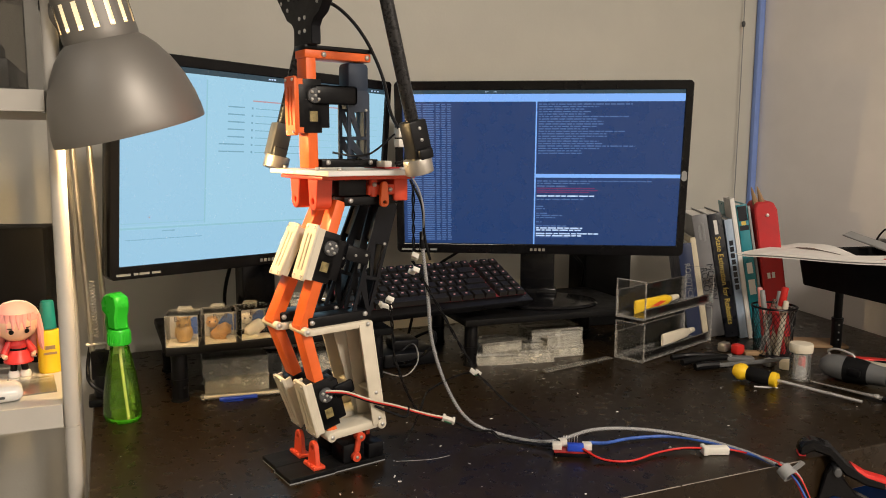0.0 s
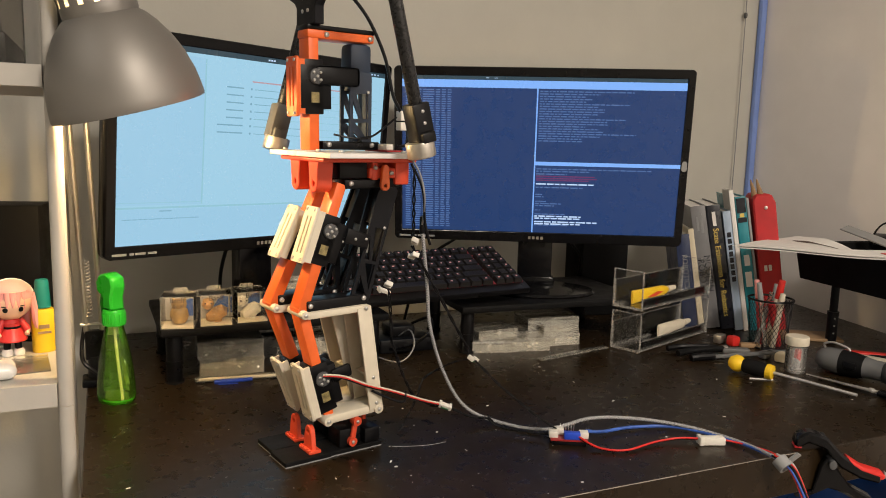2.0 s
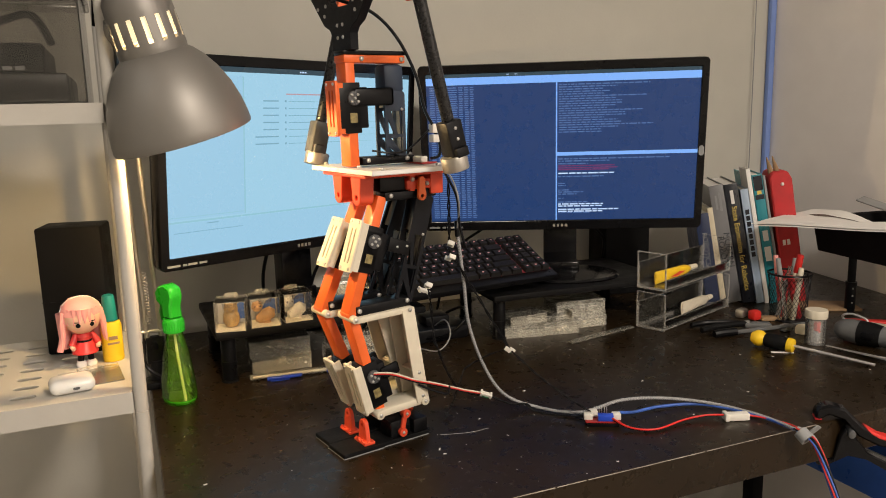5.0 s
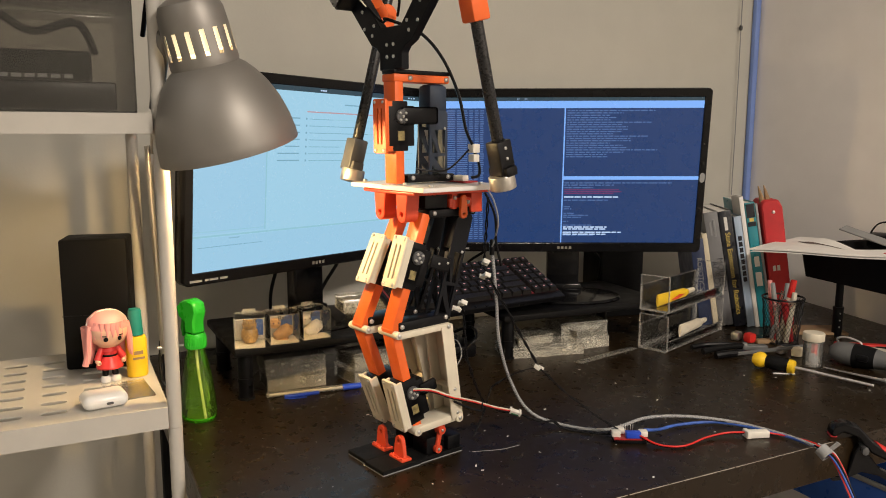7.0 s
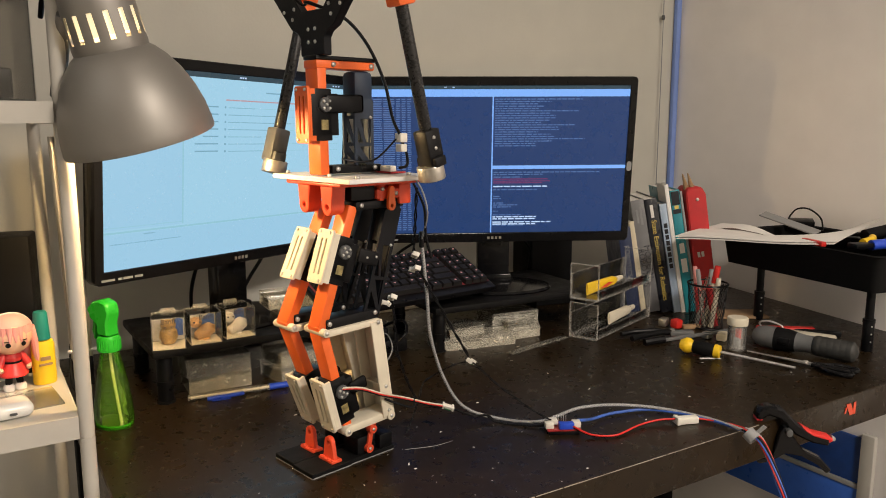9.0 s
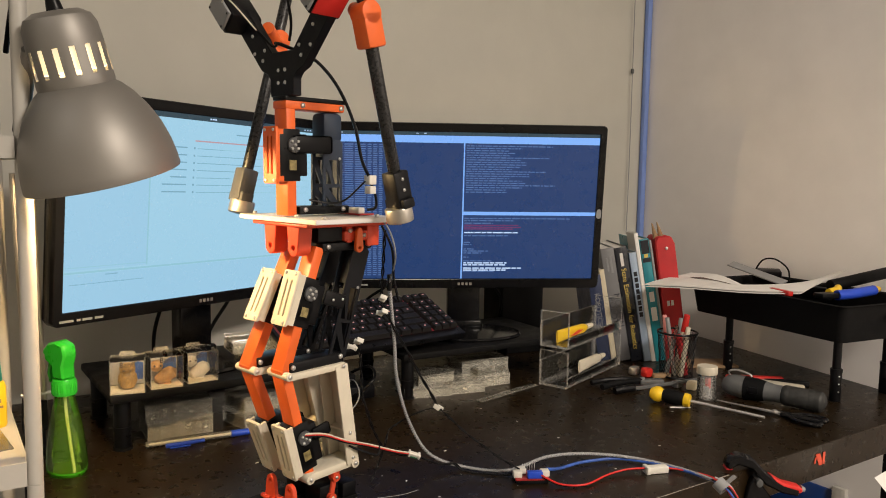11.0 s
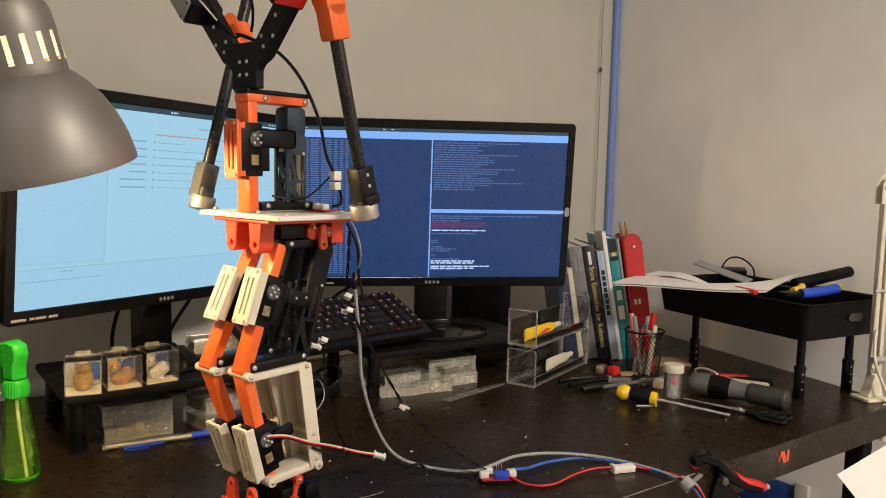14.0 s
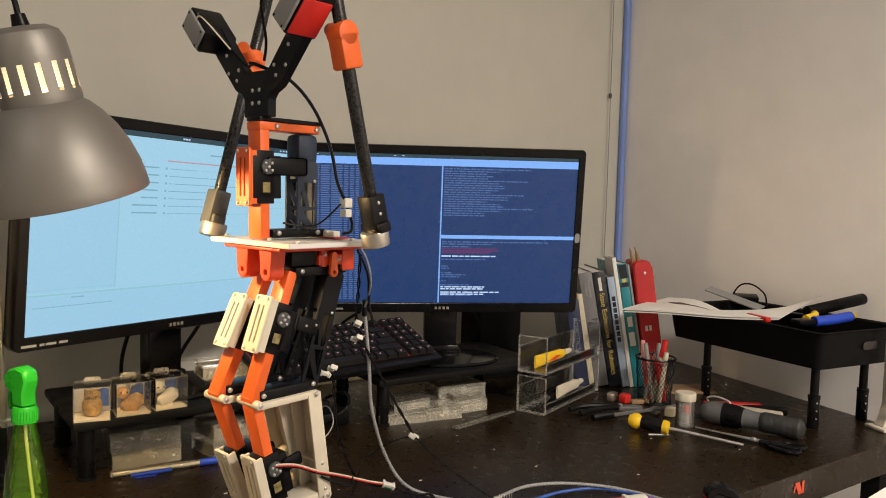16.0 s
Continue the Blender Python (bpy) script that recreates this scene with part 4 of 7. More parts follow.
        part("servo_arm", moved(sarm, sf @ Matrix.Translation((0, -0.004, 0.004))), M_BLACK, rb, "black servo arm")
        # rear shin channel
        rf = seg_frame(x, ank_r, knee_r)
        ln = math.hypot(knee_r[0] - ank_r[0], knee_r[1] - ank_r[1])
        ch = bm_box(-0.020, 0.020, 0.004, 0.007, 0.004, ln - 0.004, bevel=0.001)
        bm_box(-0.020, -0.017, -0.012, 0.0045, 0.004, ln - 0.004, ch, 0.0006)
        bm_box(0.017, 0.020, -0.012, 0.0045, 0.004, ln - 0.004, ch, 0.0006)
        bm_box(-0.017, 0.017, -0.006, 0.0045, 0.046, 0.049, ch)
        bm_box(-0.017, 0.017, -0.010, 0.0045, ln - 0.010, ln - 0.006, ch)
        chp = part("shin_channel", moved(ch, rf), M_WHITE, rb, "white printed channel behind the shin")
        part("channel_screws", moved(screws([(0.020, -0.002, 0.012), (0.020, -0.002, 0.046)], (1, 0, 0), 0.0024), rf), M_STEEL, chp)
        # knee
        kb_ = strut(x, (knee[0] + 0.004, knee[1] + 0.004), (knee_r[0] + 0.006, knee_r[1] + 0.004), 0.028, 0.013, bevel=0.002)
        kp = part("knee_bar", kb_, M_BLACK, rb, "black knee link")
        part("knee_screws", screws([(x + 0.014, knee[0] + 0.008, knee[1] + 0.005), (x + 0.014, knee_r[0], knee_r[1] + 0.006)], (1, 0, 0), 0.0032, 0.002), M_STEEL, kp)
        wb = strut(x, (knee[0] + 0.002, knee[1] - 0.006), (knee_r[0] + 0.004, knee_r[1] - 0.006), 0.038, 0.0085, bevel=0.002)
        part("knee_plate", wb, M_WHITE, rb, "white knee plate")
        pins = bm_cyl((x - 0.0215, knee[0] - 0.001, knee[1] - 0.004), (x + 0.0215, knee[0] - 0.001, knee[1] - 0.004), 0.0052, 0.0052, 16, bevel=0.0016)
        pp = part("knee_pin", pins, M_WHITE, rb, "white knee pin")
        part("pin_screws", screws([(x + 0.0215, knee[0] - 0.001, knee[1] - 0.004), (x + 0.0210, knee_r[0], knee_r[1] - 0.006)], (1, 0, 0), 0.0026), M_STEEL, pp)
        # thigh
        part("thigh_beam", strut(x, knee, hip, 0.024, 0.013, ext=0.003), M_ORANGE, rb, "orange printed thigh beam")
        tf = seg_frame(x, knee, hip) @ Matrix.Translation((0, -0.0085, 0.086))
        servo_cover(rb, tf @ Matrix.Translation((0, -0.010, 0)), 0.030, 0.068, M_WHITE, "white slotted servo cover")
        servo(rb, tf @ Matrix.Translation((0, -0.0095, 0)), 0.058)
        arm = bm_box(0.0142, 0.0176, 0.031, 0.064, 0.004, 0.022, bevel=0.002)
        ap = part("servo_arm", moved(arm, tf), M_BLACK, rb, "black servo arm")
        part("arm_screws", moved(screws([(0.0176, 0.044, 0.012), (0.0176, 0.058, 0.016)], (1, 0, 0), 0.0018), tf), M_STEEL, ap)
        lf = seg_frame(x, knee_r, hip_r)
        ll = math.hypot(hip_r[0] - knee_r[0], hip_r[1] - knee_r[1])
        lattice(rb, lf @ Matrix.Translation((0, -0.018, 0.004)), 0.026, ll - 0.006, 0.024, M_CARBON, "black lattice panel behind the thigh")
        # hip
        hb = strut(x, (hip[0] + 0.004, hip[1] + 0.002), (hip_r[0] + 0.010, hip_r[1] + 0.002), 0.026, 0.011, bevel=0.002)
        hp = part("hip_link", hb, M_BLACK, rb, "black hip link")
        part("hip_screws", screws([(x + 0.013, hip[0] + 0.012, hip[1] + 0.003), (x + 0.013, hip_r[0] + 0.004, hip_r[1] + 0.002)], (1, 0, 0), 0.0032, 0.002), M_STEEL, hp)
        lug = bm_prism([(-0.013, 0.030), (0.013, 0.030), (0.0105, 0.010)] + [(0.0105 * math.cos(a), 0.004 - 0.0105 * math.sin(a)) for a in [math.pi * i / 8 for i in range(9)]] + [(-0.0105, 0.010)], -0.010, 0.010, holes=[circle(0, 0.004, 0.0035, 10)], bevel=0.001)
        part("hip_bracket", moved(lug, pose(x, -0.014, 0.328)), M_RED, rb, "red hip bracket with a round hole")
        hs = bm_box(x - 0.016, x + 0.016, 0.042, 0.080, 0.338, 0.3505, bevel=0.002)
        bm_box(x - 0.010, x + 0.017, 0.078, 0.098, 0.330, 0.3575, hs, 0.002)
        bm_box(x + 0.010, x + 0.0165, 0.046, 0.054, 0.336, 0.3575, hs, 0.001)
        hsp = part("hip_mount", hs, M_RED, rb, "red hip servo mount")
        rod = bm_prism([(0.0062 * math.cos(t), -0.0105 + 0.0062 * math.sin(t)) for t in [math.pi + math.pi * i / 8 for i in range(9)]] + [(0.0042 * math.cos(t), 0.0105 + 0.0042 * math.sin(t)) for t in [math.pi * i / 8 for i in range(9)]], -0.0025, 0.0025, holes=[circle(0, -0.0105, 0.0022, 10)], bevel=0.0006)
        part("hip_rod", moved(rod, Matrix.Translation((x + 0.0205, 0.061, 0.340)) @ Matrix.Rotation(math.pi / 2, 4, "Z")), M_ORANGE, rb, "orange hip link rod")
        part("mount_screws", screws([(x + 0.0165, 0.072, 0.3445), (x + 0.0165, 0.050, 0.351)], (1, 0, 0), 0.0030, 0.002), M_STEEL, hsp)
        part("hip_servo", bm_box(x - 0.013, x + 0.013, 0.004, 0.041, 0.338, 0.3575, bevel=0.0015), M_BLACK, rb)
    legs = set(rb.children)
    # pelvis
    under = bm_box(-0.058, 0.058, -0.066, 0.060, 0.3735, 0.3785, bevel=0.002)
    bm_box(-0.010, 0.012, -0.030, 0.050, 0.362, 0.374, under, 0.002)
    part("pelvis_frame", under, M_RED, rb, "red frame under the hip plate")
    pl = part("pelvis_plate", bm_prism([(-0.082, -0.070), (0.082, -0.070), (0.082, 0.044), (0.054, 0.068), (-0.054, 0.068), (-0.082, 0.044)], 0.3788, 0.3846, bevel=0.0008), mat("frosted_white_plate", (0.74, 0.72, 0.70), 0.35, vary=0.05), rb, "frosted white hip plate")
    pl.matrix_local = Matrix(((1, 0, 0, 0), (0, 0, 1, 0), (0, 1, 0, 0), (0, 0, 0, 1)))
    part("plate_screws", screws([(-0.074, -0.052, 0.3848), (0.074, -0.052, 0.3848), (0.062, 0.038, 0.3848), (-0.062, 0.038, 0.3848), (0.02, -0.053, 0.3848)], (0, 0, 1), 0.003, 0.003), M_STEEL, rb)
    # torso
    tb, tt = (-0.054, 0.386), (-0.056, 0.515)
    part("torso_beam", strut(0, tb, tt, 0.026, 0.013), M_ORANGE, rb, "orange printed torso beam")
    tf = seg_frame(0, tb, tt) @ Matrix.Translation((0, -0.0085, 0.073))
    servo_cover(rb, tf @ Matrix.Translation((0, -0.010, 0)), 0.028, 0.068, M_ORANGE, "orange slotted servo cover")
    servo(rb, tf @ Matrix.Translation((0, -0.0095, 0)), 0.060)
    arm = bm_box(0.0142, 0.0180, 0.010, 0.066, 0.002, 0.024, bevel=0.004)
    part("servo_arm", moved(arm, tf), M_BLACK, rb)
    lattice(rb, Matrix.Translation((0, -0.008, 0.388)), 0.030, 0.092, 0.026, M_BLUESTEEL, "blue-black panel with cut-outs behind the torso", 0.72)
    part("lattice_head", bm_box(-0.014, 0.014, -0.008, 0.022, 0.476, 0.513, bevel=0.006), M_BLUESTEEL, rb, "blue-black block above the lattice")
    lb = strut(0, (-0.044, 0.392), (0.034, 0.392), 0.028, 0.010, bevel=0.002)
    lbp = part("waist_link", lb, M_BLACK, rb, "black waist link")
    part("waist_screws", screws([(0.014, -0.036, 0.393), (0.014, 0.022, 0.393)], (1, 0, 0), 0.0032, 0.002), M_STEEL, lbp)
    tp = strut(0, (-0.064, 0.519), (0.024, 0.519), 0.028, 0.010, bevel=0.002)
    tpp = part("chest_link", tp, M_ORANGE, rb, "orange top link")
    part("chest_screws", screws([(0.014, -0.040, 0.519), (0.014, 0.018, 0.519)], (1, 0, 0), 0.0032, 0.002), M_STEEL, tpp)
    part("chest_pad", bm_box(-0.014, 0.014, -0.064, 0.026, 0.5243, 0.5292, bevel=0.001), M_BLACK, rb)
    part("hip_board", bm_box(-0.012, 0.040, 0.028, 0.052, 0.3856, 0.3875), M_PCB, rb, "small red circuit board on the hip plate")
    part("hip_plug", bm_box(0.015, 0.036, 0.030, 0.040, 0.3875, 0.395, bevel=0.001), M_NYLON, rb)
    # yoke: Y-shaped plate across the shoulders
    yk = -0.054
    out = [(-0.024, 0.529), (0.024, 0.529), (0.024, 0.549), (0.030, 0.556), (0.044, 0.562), (0.100, 0.620), (0.078, 0.642), (0.022, 0.582), (-0.022, 0.582), (-0.078, 0.642), (-0.100, 0.620), (-0.044, 0.562), (-0.030, 0.556), (-0.024, 0.549)]
    yoke = bm_prism(out, yk - 0.006, yk + 0.006, bevel=0.001)
    yp = part("shoulder_yoke", yoke, M_CARBON, rb, "black Y-shaped shoulder plate")
    part("yoke_screws", screws([(sx * a, yk - 0.006, z) for sx in (-1, 1) for a, z in ((0.040, 0.574), (0.058, 0.584), (0.063, 0.606), (0.036, 0.586))] + [(a, yk - 0.006, z) for a in (-0.007, 0.007) for z in (0.545, 0.560)], (0, -1, 0), 0.0024), M_STEEL, yp)
    for side in (-1, 1):
        mm = Matrix.Translation((side * 0.086, yk, 0.628)) @ Matrix.Rotation(side * radians(45), 4, "Y")
        blk = bm_box(-0.014, 0.014, -0.030, 0.012, -0.012, 0.042, bevel=0.003)
        mp = part("shoulder_servo", moved(blk, mm), M_BLACK, rb, "black shoulder servo")
        case = bm_box(-0.013, 0.013, -0.0345, -0.0305, -0.008, 0.036, bevel=0.001)
        part("servo_face", moved(case, mm), M_GREY_L, mp, "silver servo face plate")
        sidep = bm_box(0.0143, 0.0165, -0.029, 0.008, -0.008, 0.036, bevel=0.0006) if side > 0 else bm_box(-0.0165, -0.0143, -0.029, 0.008, -0.008, 0.036, bevel=0.0006)
        part("servo_side", moved(sidep, mm), M_REDP if side > 0 else M_GREY, mp)
        part("face_screws", moved(screws([(a, -0.0345, b) for a in (-0.010, 0.010) for b in (-0.005, 0.033)], (0, -1, 0), 0.0016, 0.0006), mm), M_BLACK, mp)
        # arm: tube through an orange clamp, weighted end
        xs = side * 0.118
        top, bot = ((0.036, 0.705), (-0.042, 0.418)) if side < 0 else ((-0.052, 0.705), (0.022, 0.418))
        a, b = Vector((xs, top[0], top[1])), Vector((xs, bot[0], bot[1]))
        k = (0.705 - 0.606) / (0.705 - 0.418)
        c = a.lerp(b, k)
        fr = Matrix.Translation(c) @ (a - b).to_track_quat("Z", "Y").to_matrix().to_4x4()
        clampb = bm_box(-0.012, 0.012, -0.013, 0.013, -0.028, 0.012, bevel=0.003)
        bm_cyl((-0.012, 0, 0.010), (0.012, 0, 0.010), 0.014, 0.014, 24, clampb, 0.002)
        cl = part("shoulder_clamp", moved(clampb, fr), M_ORANGE, rb, "orange shoulder clamp")
        part("shoulder_shaft", bm_cyl((side * 0.088, yk * 0.4, 0.625), (xs, c.y, c.z + 0.008), 0.008, 0.010, 18), M_ORANGE, rb)
        tube = part("arm_tube", bm_cyl(a, b, 0.0076, 0.0076, 20, bevel=0.0008), M_TUBE, rb, "black carbon arm tube")
        fb = Matrix.Translation(b) @ (a - b).to_track_quat("Z", "Y").to_matrix().to_4x4()
        cuff = bm_box(-0.0115, 0.0115, -0.0115, 0.0115, -0.020, 0.024, bevel=0.002)
        bm_box(-0.017, 0.017, -0.009, 0.009, -0.020, -0.008, cuff, 0.002)
        cf = part("wrist_block", moved(cuff, fb), M_GREY if side < 0 else M_BLACK, rb, "dark wrist block")
        part("wrist_screws", moved(screws([(0.0115, 0, 0.015), (0.0115, 0, 0.002)], (1, 0, 0), 0.0022), fb), M_STEEL, cf)
        wt = bm_cyl((0, -0.004, -0.036), (0, -0.004, -0.018), 0.0165, 0.0165, 28, bevel=0.0015)
        part("hand_weight", moved(wt, fb), M_ALU, rb, "round dull metal hand weight")
    # wiring on the body
    for pts, r, mt in (
            ([(-0.010, yk - 0.008, 0.592), (0.004, yk - 0.004, 0.588), (0.012, -0.02, 0.575), (0.016, 0.012, 0.545), (0.019, 0.036, 0.50), (0.020, 0.048, 0.455), (0.020, 0.062, 0.432)], 0.0022, M_BLACK),
            ([(-0.080, yk - 0.034, 0.650), (-0.062, yk - 0.040, 0.648), (-0.040, yk - 0.016, 0.612), (-0.018, yk - 0.008, 0.590), (-0.006, yk - 0.008, 0.590)], 0.0017, M_BLACK),
            ([(-0.084, yk - 0.036, 0.646), (-0.060, yk - 0.041, 0.645), (-0.036, yk - 0.018, 0.609)], 0.0010, M_WHITE),
            ([(0.080, yk - 0.034, 0.652), (0.060, yk - 0.040, 0.648), (0.040, yk - 0.020, 0.610), (0.022, yk - 0.010, 0.592)], 0.0017, M_BLACK),
            ([(0.020, 0.062, 0.428), (0.026, 0.066, 0.410), (0.036, 0.058, 0.395), (0.036, 0.045, 0.392)], 0.0020, M_BLACK),
            ([(0.014, -0.030, 0.405), (0.022, -0.005, 0.401), (0.022, 0.02, 0.405), (0.018, 0.055, 0.428)], 0.0013, M_BLACK),
            ([(0.046, 0.060, 0.372), (0.050, 0.075, 0.340), (0.046, 0.082, 0.300), (0.050, 0.088, 0.270)], 0.0018, M_BLACK),
            ([(0.046, 0.008, 0.092), (0.052, 0.030, 0.080), (0.054, 0.050, 0.072), (0.046, 0.058, 0.082)], 0.0016, M_BLACK)):
        part("body_wire", bm_tube(pts, r, 7), mt, rb)
    plug = bm_box(0.012, 0.024, 0.058, 0.070, 0.424, 0.436, bevel=0.001)
    bm_box(0.018, 0.030, 0.054, 0.064, 0.412, 0.422, plug, 0.001)
    part("wire_plug", plug, M_NYLON, rb, "cream plug on the body wire")
    # the upper body sits low and back over the bent knees
    for ob in [o for o in rb.children if o not in legs]:
        ob.matrix_basis = pose(0, 0.038, -0.016) @ ob.matrix_basis
    return rb


R_POSE = pose(0.253, 0.923, DESK, 0, 0, -78)
robot(R_POSE)


# ---- loose cables between robot and desk edge ----
def rw(x, y, z, m=R_POSE):
    return tuple(m @ Vector((x, y, z)))


def hang(x, y, z):
    """A place among the leads that hang behind the robot."""
    return rw(x, y, z, pose(0.274, 0.936, DESK, 0, 0, -69))


hub = thing("wire_hub", pose(0.556, 0.822, DESK, 0, 0, -28), "small red circuit board with cream plugs and blue terminals", "circuit board")
part("block", bm_box(-0.022, 0.022, -0.014, 0.014, 0, 0.006, bevel=0.001), M_BLACK, hub)
part("board", bm_box(-0.024, 0.024, -0.015, 0.015, 0.006, 0.0078), M_PCB, hub)
part("terminal", bm_box(-0.007, 0.014, -0.014, -0.004, 0.0078, 0.017, bevel=0.001), M_BLUE, hub, "blue screw terminal")
for px_, py_ in ((-0.020, -0.004), (0.019, -0.002), (-0.012, 0.008)):
    part("socket", bm_box(px_ - 0.006, px_ + 0.006, py_ - 0.006, py_ + 0.006, 0.0078, 0.016, bevel=0.001), M_NYLON, hub, "cream plug socket")
bm = bmesh.new()
for i in range(6):
    bm_cyl((-0.010 + i * 0.0035, 0.012, 0.0078), (-0.010 + i * 0.0035, 0.012, 0.020), 0.0004, 0.0004, 5, bm)
part("pins", bm, M_STEEL, hub)

z0 = DESK + 0.0045
top_end = hang(0.052, 0.098, 0.276)
braid = [top_end, (0.394, 0.925, 0.95), (0.402, 0.930, 0.89), (0.425, 0.935, 0.825), (0.455, 0.930, 0.775), (0.492, 0.905, z0 + 0.002), (0.540, 0.855, z0 + 0.002), (0.60, 0.838, z0 + 0.016), (0.670, 0.828, z0 + 0.010), (0.732, 0.795, z0 + 0.002), (0.763, 0.733, z0), (0.765, 0.678, DESK + 0.006)]
solid("braided_cable", bm_tube(braid, 0.0024, 12), M_BRAID, "grey braided cable from the robot across the desk", "cable")
M_BLUEC = mat("worn_blue_sleeve", (0.05, 0.13, 0.50), 0.45, vary=0.35, scale=200, bump=0.3, bscale=900)
loom = thing("wire_loom", pose(0, 0, 0), "red, blue and grey wires hanging over the desk edge", "cable")
tail = [(0.765, 0.680, DESK + 0.004), (0.772, 0.655, DESK - 0.006), (0.770, 0.625, DESK - 0.045), (0.772, 0.600, DESK - 0.10), (0.79, 0.58, DESK - 0.19), (0.80, 0.57, DESK - 0.35)]
for i, (mt, r) in enumerate(((M_BLUEC, 0.0018), (M_REDP, 0.0012), (M_BLUEC, 0.0013), (M_BLACK, 0.0013), (M_REDP, 0.0011), (M_BRAID, 0.0016))):
    pts = []
    for k, p in enumerate(tail):
        a = i * 1.047 + k * 1.1
        pts.append((p[0] + 0.0029 * math.cos(a), p[1] + 0.0029 * math.sin(a), p[2] + 0.0012 * i))
    part("wire", bm_tube(pts, r, 8), mt, loom)
part("cable_tie", moved(bm_lathe([(0.0065, -0.007), (0.0095, -0.007), (0.0095, 0.007), (0.0065, 0.007), (0.0065, -0.007)], 20), Matrix.Translation((0.768, 0.668, DESK + 0.001)) @ Vector((0.1, -0.75, -0.5)).to_track_quat("Z", "Y").to_matrix().to_4x4()), M_GREY_L, loom, "grey cable tie")
part("tie_tail", moved(bm_box(-0.004, 0.004, -0.001, 0.001, 0, 0.016), pose(0.775, 0.665, DESK + 0.004, 30, 30, 0)), M_GREY_L, loom)
blue_lead = [(0.578, 0.815, DESK + 0.014), (0.610, 0.822, z0 + 0.002), (0.66, 0.826, z0), (0.722, 0.806, z0 - 0.001), (0.760, 0.740, z0 - 0.001), (0.766, 0.682, DESK + 0.005)]
solid("blue_cable", bm_tube(blue_lead, 0.0023, 8), M_BLUEC, "blue flat cable from the hub to the desk edge", "cable")
redw = thing("red_wire", pose(0, 0, 0), "red and black twin wire with a white connector", "cable")
rpts = [(0.560, 0.806, DESK + 0.012), (0.575, 0.782, DESK + 0.004), (0.605, 0.765, DESK + 0.003), (0.655, 0.772, DESK + 0.004), (0.690, 0.768, DESK + 0.006), (0.713, 0.756, DESK + 0.007)]
part("red_core", bm_tube([(a, b, c + 0.0008) for a, b, c in rpts], 0.0014, 7), M_REDP, redw)
part("black_core", bm_tube([(a + 0.0006, b + 0.0018, c - 0.0012) for a, b, c in rpts], 0.0011, 7), M_BLACK, redw)
conn = moved(bm_box(-0.018, 0.018, -0.007, 0.007, 0, 0.011, bevel=0.0015), pose(0.730, 0.749, DESK + 0.0004, 0, 0, -20) @ Matrix.Scale(0.9, 4))
join(conn, moved(bm_box(-0.021, -0.014, -0.009, 0.009, 0, 0.0125, bevel=0.0015), pose(0.730, 0.749, DESK + 0.0004, 0, 0, -20) @ Matrix.Scale(0.9, 4)))
part("connector", conn, M_NYLON, redw, "white two-part connector")
part("red_core", bm_tube([(0.745, 0.744, DESK + 0.006), (0.760, 0.732, DESK + 0.004), (0.770, 0.70, DESK + 0.006), (0.770, 0.682, DESK + 0.007)], 0.0013, 7), M_REDP, redw)


def small_plug(parent, p, rz, green=False):
    b = bm_box(-0.008, 0.008, -0.004, 0.004, -0.003, 0.003, bevel=0.0008)
    bm_box(-0.011, -0.007, -0.006, 0.006, -0.004, 0.004, b, 0.0008)
    bm_box(0.007, 0.011, -0.006, 0.006, -0.004, 0.004, b, 0.0008)
    part("plug", moved(b, Matrix.Translation(p) @ pose(0, 0, 0, 25, 20, rz) @ Matrix.Scale(0.78, 4)), M_NYLON, parent, "cream wire plug")
    if green:
        g = bm_box(-0.006, 0.006, -0.0045, 0.0045, -0.0045, -0.0028)
        part("tiny_board", moved(g, Matrix.Translation(p) @ pose(0, 0, 0, 25, 20, rz) @ Matrix.Scale(0.78, 4)), mat("green_board", (0.02, 0.16, 0.06), 0.4), parent)


def twist(pts, r, n=2):
    out = []
    for s in range(n):
        out.append(bm_tube([(p[0] + r * math.cos(s * math.pi + i * 1.5), p[1] + r * math.sin(s * math.pi + i * 1.5), p[2] + 0.4 * r * math.sin(i)) for i, p in enumerate(pts)], r * 0.8, 6))
    return out


def along(a, b, n, sag=0.0):
    a, b = Vector(a), Vector(b)
    return [tuple(a.lerp(b, i / n) - Vector((0, 0, sag * math.sin(math.pi * i / n)))) for i in range(n + 1)]


servo_lead = thing("servo_lead", pose(0, 0, 0), "red, white and black servo lead with a small plug", "cable")
p_shin, p_plug = rw(0.041, -0.020, 0.104), (0.416, 0.905, DESK + 0.038)
for mt, o in ((M_REDP, 0.0), (M_WHITE, 0.0017), (M_BLACK, -0.0017)):
    pts = [(p[0], p[1], p[2] + o) for p in [p_shin, rw(0.050, 0.004, 0.101), rw(0.052, 0.036, 0.086), rw(0.050, 0.076, 0.070), (0.385, 0.905, DESK + 0.048), p_plug]]
    part("wire", bm_tube(pts, 0.0011, 7), mt, servo_lead)
small_plug(servo_lead, p_plug, -20, True)
for b in twist(along(p_plug, (0.470, 0.885, DESK + 0.020), 8, 0.004) + along((0.478, 0.880, DESK + 0.012), (0.540, 0.832, DESK + 0.010), 10, 0.004), 0.0016):
    part("black_wire", b, M_BLACK, servo_lead)
sig = thing("signal_lead", pose(0, 0, 0), "thin twisted black lead with cream plugs hanging from the robot", "cable")
s_top, s_mid = hang(0.045, 0.088, 0.250), (0.455, 0.905, 0.848)
